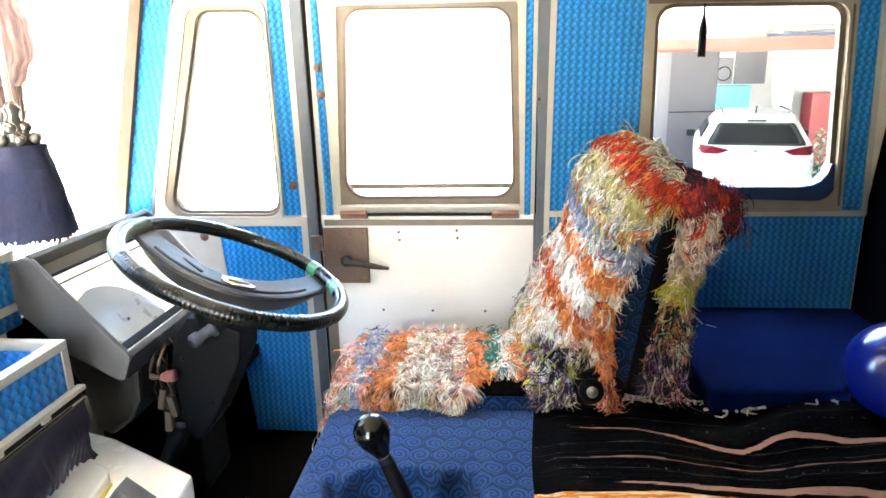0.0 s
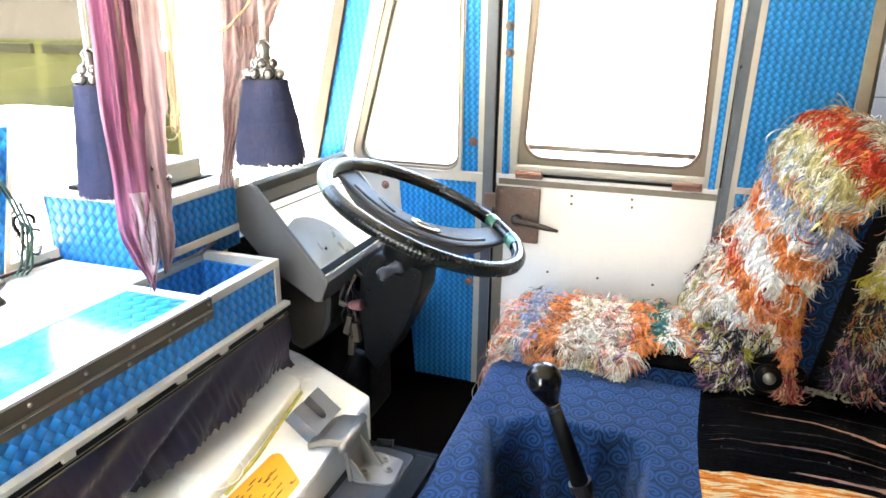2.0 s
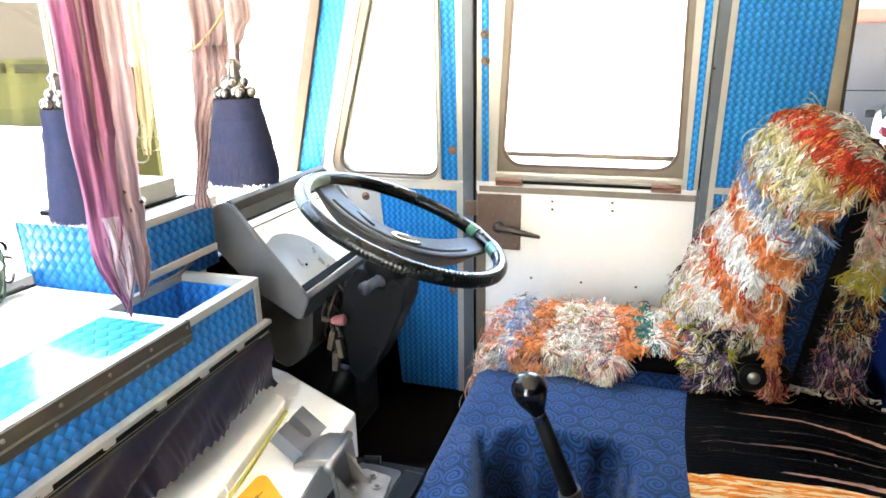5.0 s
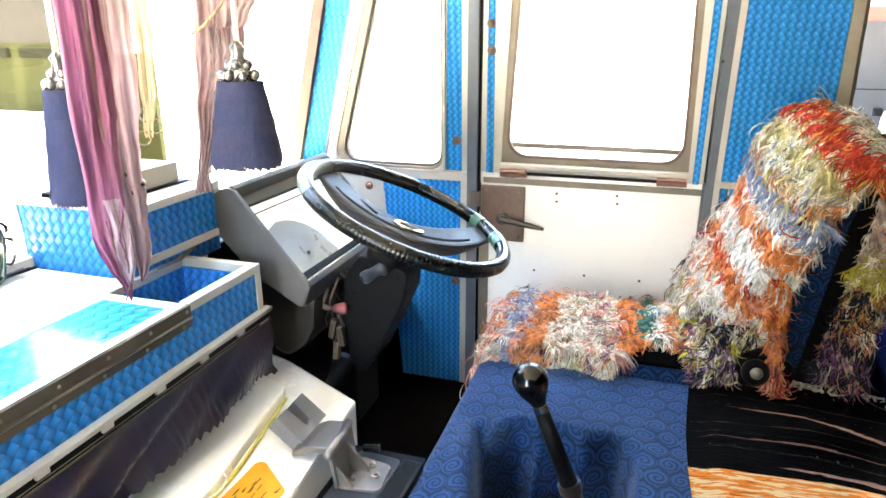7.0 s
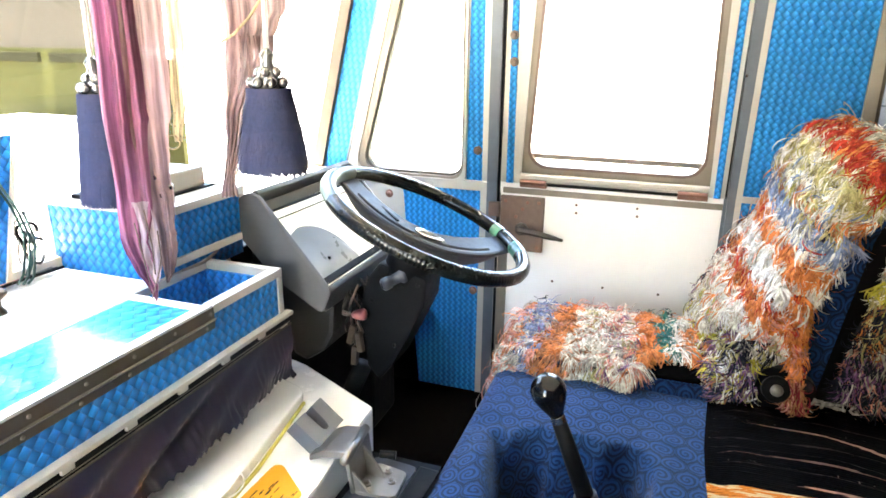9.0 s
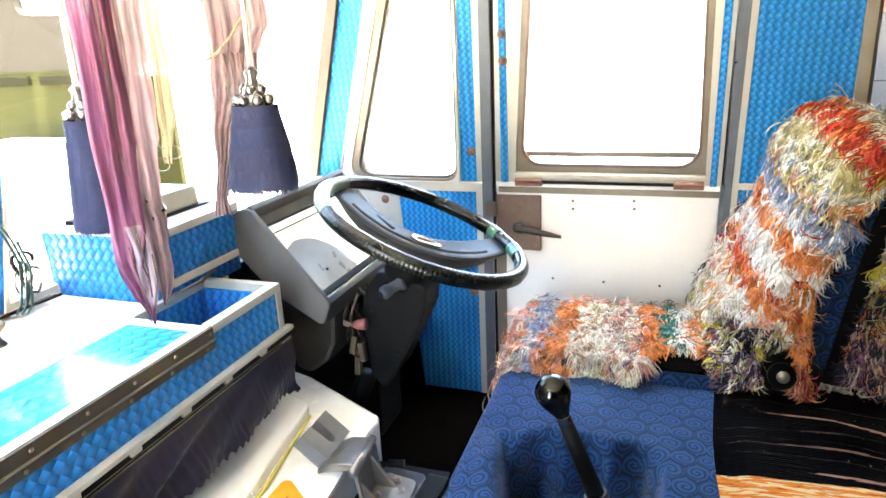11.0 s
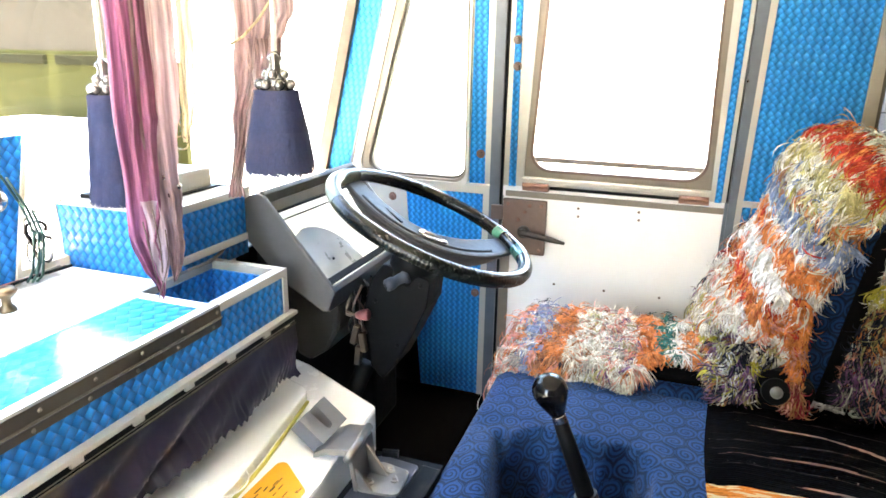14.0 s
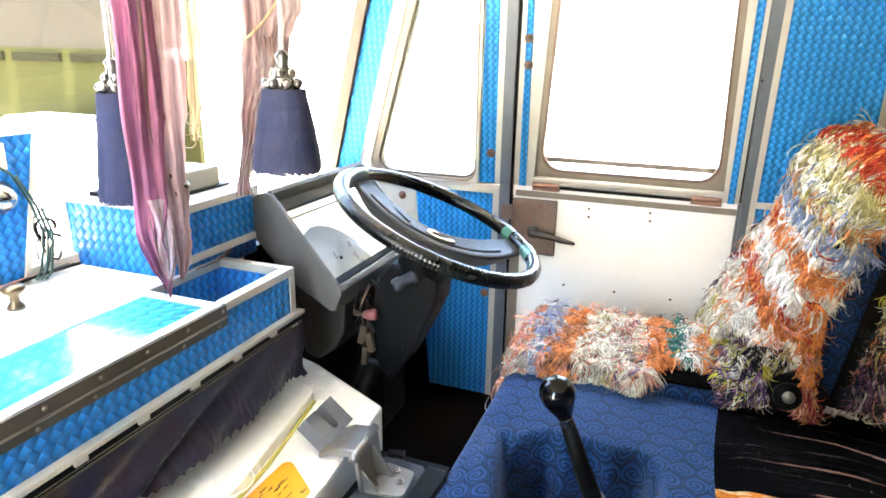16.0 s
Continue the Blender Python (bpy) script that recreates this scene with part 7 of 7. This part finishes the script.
for sg in (-1, 1):
    tail_panel("tail_light", [(sg * 0.868, 0.97), (sg * 0.835, 1.045), (sg * 0.66, 1.040), (sg * 0.40, 0.985), (sg * 0.55, 0.93), (sg * 0.80, 0.925)], TAIL_RED, "red tail light", 0.055)
    tail_panel("reflector", [(sg * 0.74, 0.40), (sg * 0.50, 0.40), (sg * 0.50, 0.43), (sg * 0.74, 0.43)], TAIL_RED, "", 0.03)
    bm = bmesh.new()
    box(bm, sg * 0.98 - 0.08, sg * 0.98 + 0.08, 1.9, 2.05, 1.0, 1.12, 0.03, m=cm)
    part("mirror", bm, BUMPER_DARK, cbody)
    bm = bmesh.new()
    prism(bm, [(0.62, 1.09), (0.76, 1.33), (1.75, 1.36), (2.35, 1.10)], "x", -0.012, 0.012, m=cm @ Matrix.Translation((sg * 0.763, 0, 1.22)) @ Matrix.Rotation(-sg * 0.52, 4, "Y") @ Matrix.Translation((0, 0, -1.22)))
    part("side_window", bm, CAR_GLASS, cbody, "dark side window")
    bm = bmesh.new()
    tube(bm, [cm @ Vector((sg * 0.50, 0.62, 1.49)), cm @ Vector((sg * 0.52, 0.75, 1.525)), cm @ Vector((sg * 0.50, 1.7, 1.525))], 0.014, 6)
    part("roof_rail", bm, VAN_GREY, cbody)
    for y in (0.75, 3.1):
        bm = bmesh.new()
        lathe(bm, [(0.20, 0.0), (0.29, 0.01), (0.32, 0.04), (0.32, 0.18), (0.29, 0.21), (0.10, 0.20)], cm @ zrot_to((sg, 0, 0), (sg * 0.66, y, 0.20)), 24)
        part("wheel", bm, RUBBER, car)
bm = bmesh.new()
tube(bm, [cm @ Vector((0, 0.62, 1.49)), cm @ Vector((0, 0.50, 1.60))], 0.008, 6)
part("aerial", bm, RUBBER, car)

# young plant beside the car's tail
LEAF = plain("dusty_green_leaf", (0.085, 0.115, 0.075), 0.6, var=0.3, scale=20, bump=0.1, spec=0.1)
plant = thing("young_plant", "thin dusty green plant growing beside the white car", "plant", at=(4.36, 9.1, GZ))
bm = bmesh.new()
tube(bm, [(4.36, 9.1, GZ), (4.35, 9.1, GZ + 0.5), (4.33, 9.1, GZ + 1.0), (4.31, 9.1, GZ + 1.32)], [0.014, 0.011, 0.008, 0.003], 6)
held(plant, part("stem", bm, BROWN_PAINT))
rnd = random.Random(31)
for i in range(46):
    bm = bmesh.new()
    z = GZ + 0.50 + 0.80 * i / 46
    a, l = i * 2.4, rnd.uniform(0.10, 0.20) * (1.1 - 0.4 * i / 46)
    w = Vector((-math.sin(a), math.cos(a), 0)) * l * 0.20
    o, d = Vector((4.35 - 0.03 * (z - GZ), 9.1, z)), Vector((math.cos(a), math.sin(a), 0.55))
    mid, tip = o + d * l * 0.55, o + d * l + Vector((0, 0, -0.55 * l))
    q = [bm.verts.new(v) for v in (o, mid - w, tip, mid + w, mid + Vector((0, 0, 0.012)))]
    for f in ((0, 1, 4), (1, 2, 4), (2, 3, 4), (3, 0, 4)):
        bm.faces.new([q[k] for k in f])
    held(plant, part("leaf", bm, LEAF))

# tall grey cabinet behind the car
van = thing("grey_cabinet", "tall plain grey steel cabinet with a seam across", "cabinet")
bm = bmesh.new()
box(bm, 3.25, 4.44, 13.95, 14.30, GZ + 0.015, 1.595, 0.02)
vb = part("body", bm, VAN_GREY, van)
bm = bmesh.new()
box(bm, 3.26, 3.50, 13.938, 13.949, GZ + 0.03, 1.59, 0.004)
part("side_leaf", bm, LEAF_GREY, vb, "paler side leaf")
bm = bmesh.new()
box(bm, 3.50, 4.43, 13.934, 13.946, 0.405, 0.425)
part("seam", bm, BUMPER_DARK, vb)

# canopy with an orange fascia, and the kiosk behind the car
can_m = pose(0, 0, GZ)
canopy = thing("canopy", "pale canopy with an orange fascia on white posts", "canopy")
bm = bmesh.new()
box(bm, 0.95, 18.0, 2.5, 18.0, 3.25, 3.45, m=can_m)
roof = part("roof", bm, RENDER_WHITE, canopy)
bm = bmesh.new()
box(bm, 2.4, 12.0, 14.4, 14.5, 2.40, 2.67, m=can_m)
part("fascia", bm, ORANGE_FASCIA, canopy, "orange fascia board")
for y in (5.5, 7.5, 9.5, 11.0, 13.0):
    bm = bmesh.new()
    box(bm, 1.3, 12.0, y, y + 0.14, 2.98, 3.25, m=can_m)
    part("beam", bm, RENDER_WHITE, roof)
for x in (2.3, 6.15, 10.0):
    bm = bmesh.new()
    box(bm, x - 0.18, x + 0.18, 14.9, 15.2, 0.0, 3.25, 0.02, m=can_m)
    part("post", bm, RENDER_WHITE, canopy)
bm = bmesh.new()
box(bm, 5.5, 9.0, 14.36, 14.5, 2.675, 2.735, m=can_m)
part("stripe", bm, SILL_BLUE, canopy, "dark blue stripe over the fascia")
bm = bmesh.new()
box(bm, 5.55, 7.4, 14.2, 14.32, 2.77, 2.88, 0.01, m=can_m)
part("light_batten", bm, CAR_WHITE, canopy, "white tube light batten")
kiosk = thing("kiosk", "white kiosk wall with a dark window", "kiosk")
bm = bmesh.new()
box(bm, 2.2, 12.0, 16.0, 16.3, 0.0, 3.25, m=can_m)
kw = part("wall", bm, RENDER_WHITE, kiosk)
bm = bmesh.new()
box(bm, 5.42, 6.10, 15.93, 16.0, 1.71, 2.44, 0.01, m=can_m)
part("window", bm, SIGN_GREY, kw, "grey kiosk window")
bm = bmesh.new()
box(bm, 5.36, 6.16, 15.90, 15.93, 1.66, 1.71, m=can_m)
part("window_sill", bm, RENDER_WHITE, kw)
cool = thing("cooling_unit", "small grey fan unit on the kiosk wall", "fan unit")
bm = bmesh.new()
box(bm, 4.90, 5.30, 15.70, 16.0, 1.72, 2.30, 0.02, m=can_m)
cbox = part("case", bm, SIGN_GREY, cool)
bm = bmesh.new()
ring(bm, can_m @ pose(5.10, 15.69, 1.95, 90), 0.15, 0.012, 28, 6)
part("fan_ring", bm, BUMPER_DARK, cbox)
bm = bmesh.new()
box(bm, 4.68, 5.41, 14.8, 15.4, 0.0, 1.715, 0.03, m=can_m)
tagged(part("vending_machine", bm, CYAN_SIGN), "cyan vending cabinet beside the kiosk", "cabinet")
bm = bmesh.new()
box(bm, 6.68, 7.25, 14.8, 15.3, 0.0, 1.54, 0.03, m=can_m)
tagged(part("pump_cabinet", bm, RED_BOX), "red service cabinet under the canopy", "cabinet")

bm = bmesh.new()
box(bm, 11.8, 12.0, 4.0, 16.0, 0.0, 3.25, m=can_m)
part("side_wall", bm, RENDER_WHITE, kiosk)
bm = bmesh.new()
box(bm, 0.95, 11.8, 2.4, 16.0, 0.0, 0.015, m=can_m)
tagged(part("forecourt", bm, TARMAC), "dark tarmac forecourt under the canopy", "forecourt", kind="structure")

# unseen wall added ahead on the passenger's side; it holds back sky light
bm = bmesh.new()
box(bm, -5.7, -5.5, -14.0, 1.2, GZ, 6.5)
tagged(part("sky_block_wall", bm, YARD_BROWN_SHADED), "unseen dark brown wall added to hold back sky light", "wall", kind="structure")

# lorry standing ahead of the windscreen; its side's shade is in the dark paint
lm = pose(0, 3.2, 0)
lorry = thing("parked_lorry", "tan and olive lorry body parked ahead", "lorry")
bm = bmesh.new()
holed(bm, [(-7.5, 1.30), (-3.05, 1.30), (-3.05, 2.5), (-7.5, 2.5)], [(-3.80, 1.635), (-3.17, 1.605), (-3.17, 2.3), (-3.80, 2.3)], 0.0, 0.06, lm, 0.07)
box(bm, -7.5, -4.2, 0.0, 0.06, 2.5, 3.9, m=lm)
lbod = part("body_side", bm, TAN_SHADED, lorry)
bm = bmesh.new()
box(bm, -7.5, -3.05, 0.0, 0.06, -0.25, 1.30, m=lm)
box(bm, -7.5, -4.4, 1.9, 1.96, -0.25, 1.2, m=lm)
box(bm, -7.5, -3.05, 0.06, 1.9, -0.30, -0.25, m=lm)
part("lower_side", bm, OLIVE_SHADED, lorry)
for k in range(8):
    bm = bmesh.new()
    box(bm, -7.3 + k * 0.515, -6.88 + k * 0.515, -0.03, -0.001, 1.215, 1.275, 0.005, m=lm)
    part("rub_strip", bm, STRIP_DARK, lbod, "dark rubbing strip")
for x in (-6.6, -3.9):
    bm = bmesh.new()
    tube(bm, [lm @ Vector((x, 0.1, GZ + 0.42)), lm @ Vector((x, 0.45, GZ + 0.42))], 0.42, 20)
    part("wheel", bm, RUBBER, lorry)
# white blocks added to stand for sunlit ground seen through a gap
for x0, x1, h in ((-4.05, -3.84, 0.87), (-3.83, -3.30, 0.91)):
    bm = bmesh.new()
    box(bm, x0, x1, 2.75, 3.05, GZ, h, 0.03, seg=3)
    tagged(part("sunlit_gap_block", bm, RENDER_WHITE), "white block added in place of a bright sunlit gap", "locker", group="white lockers outside")
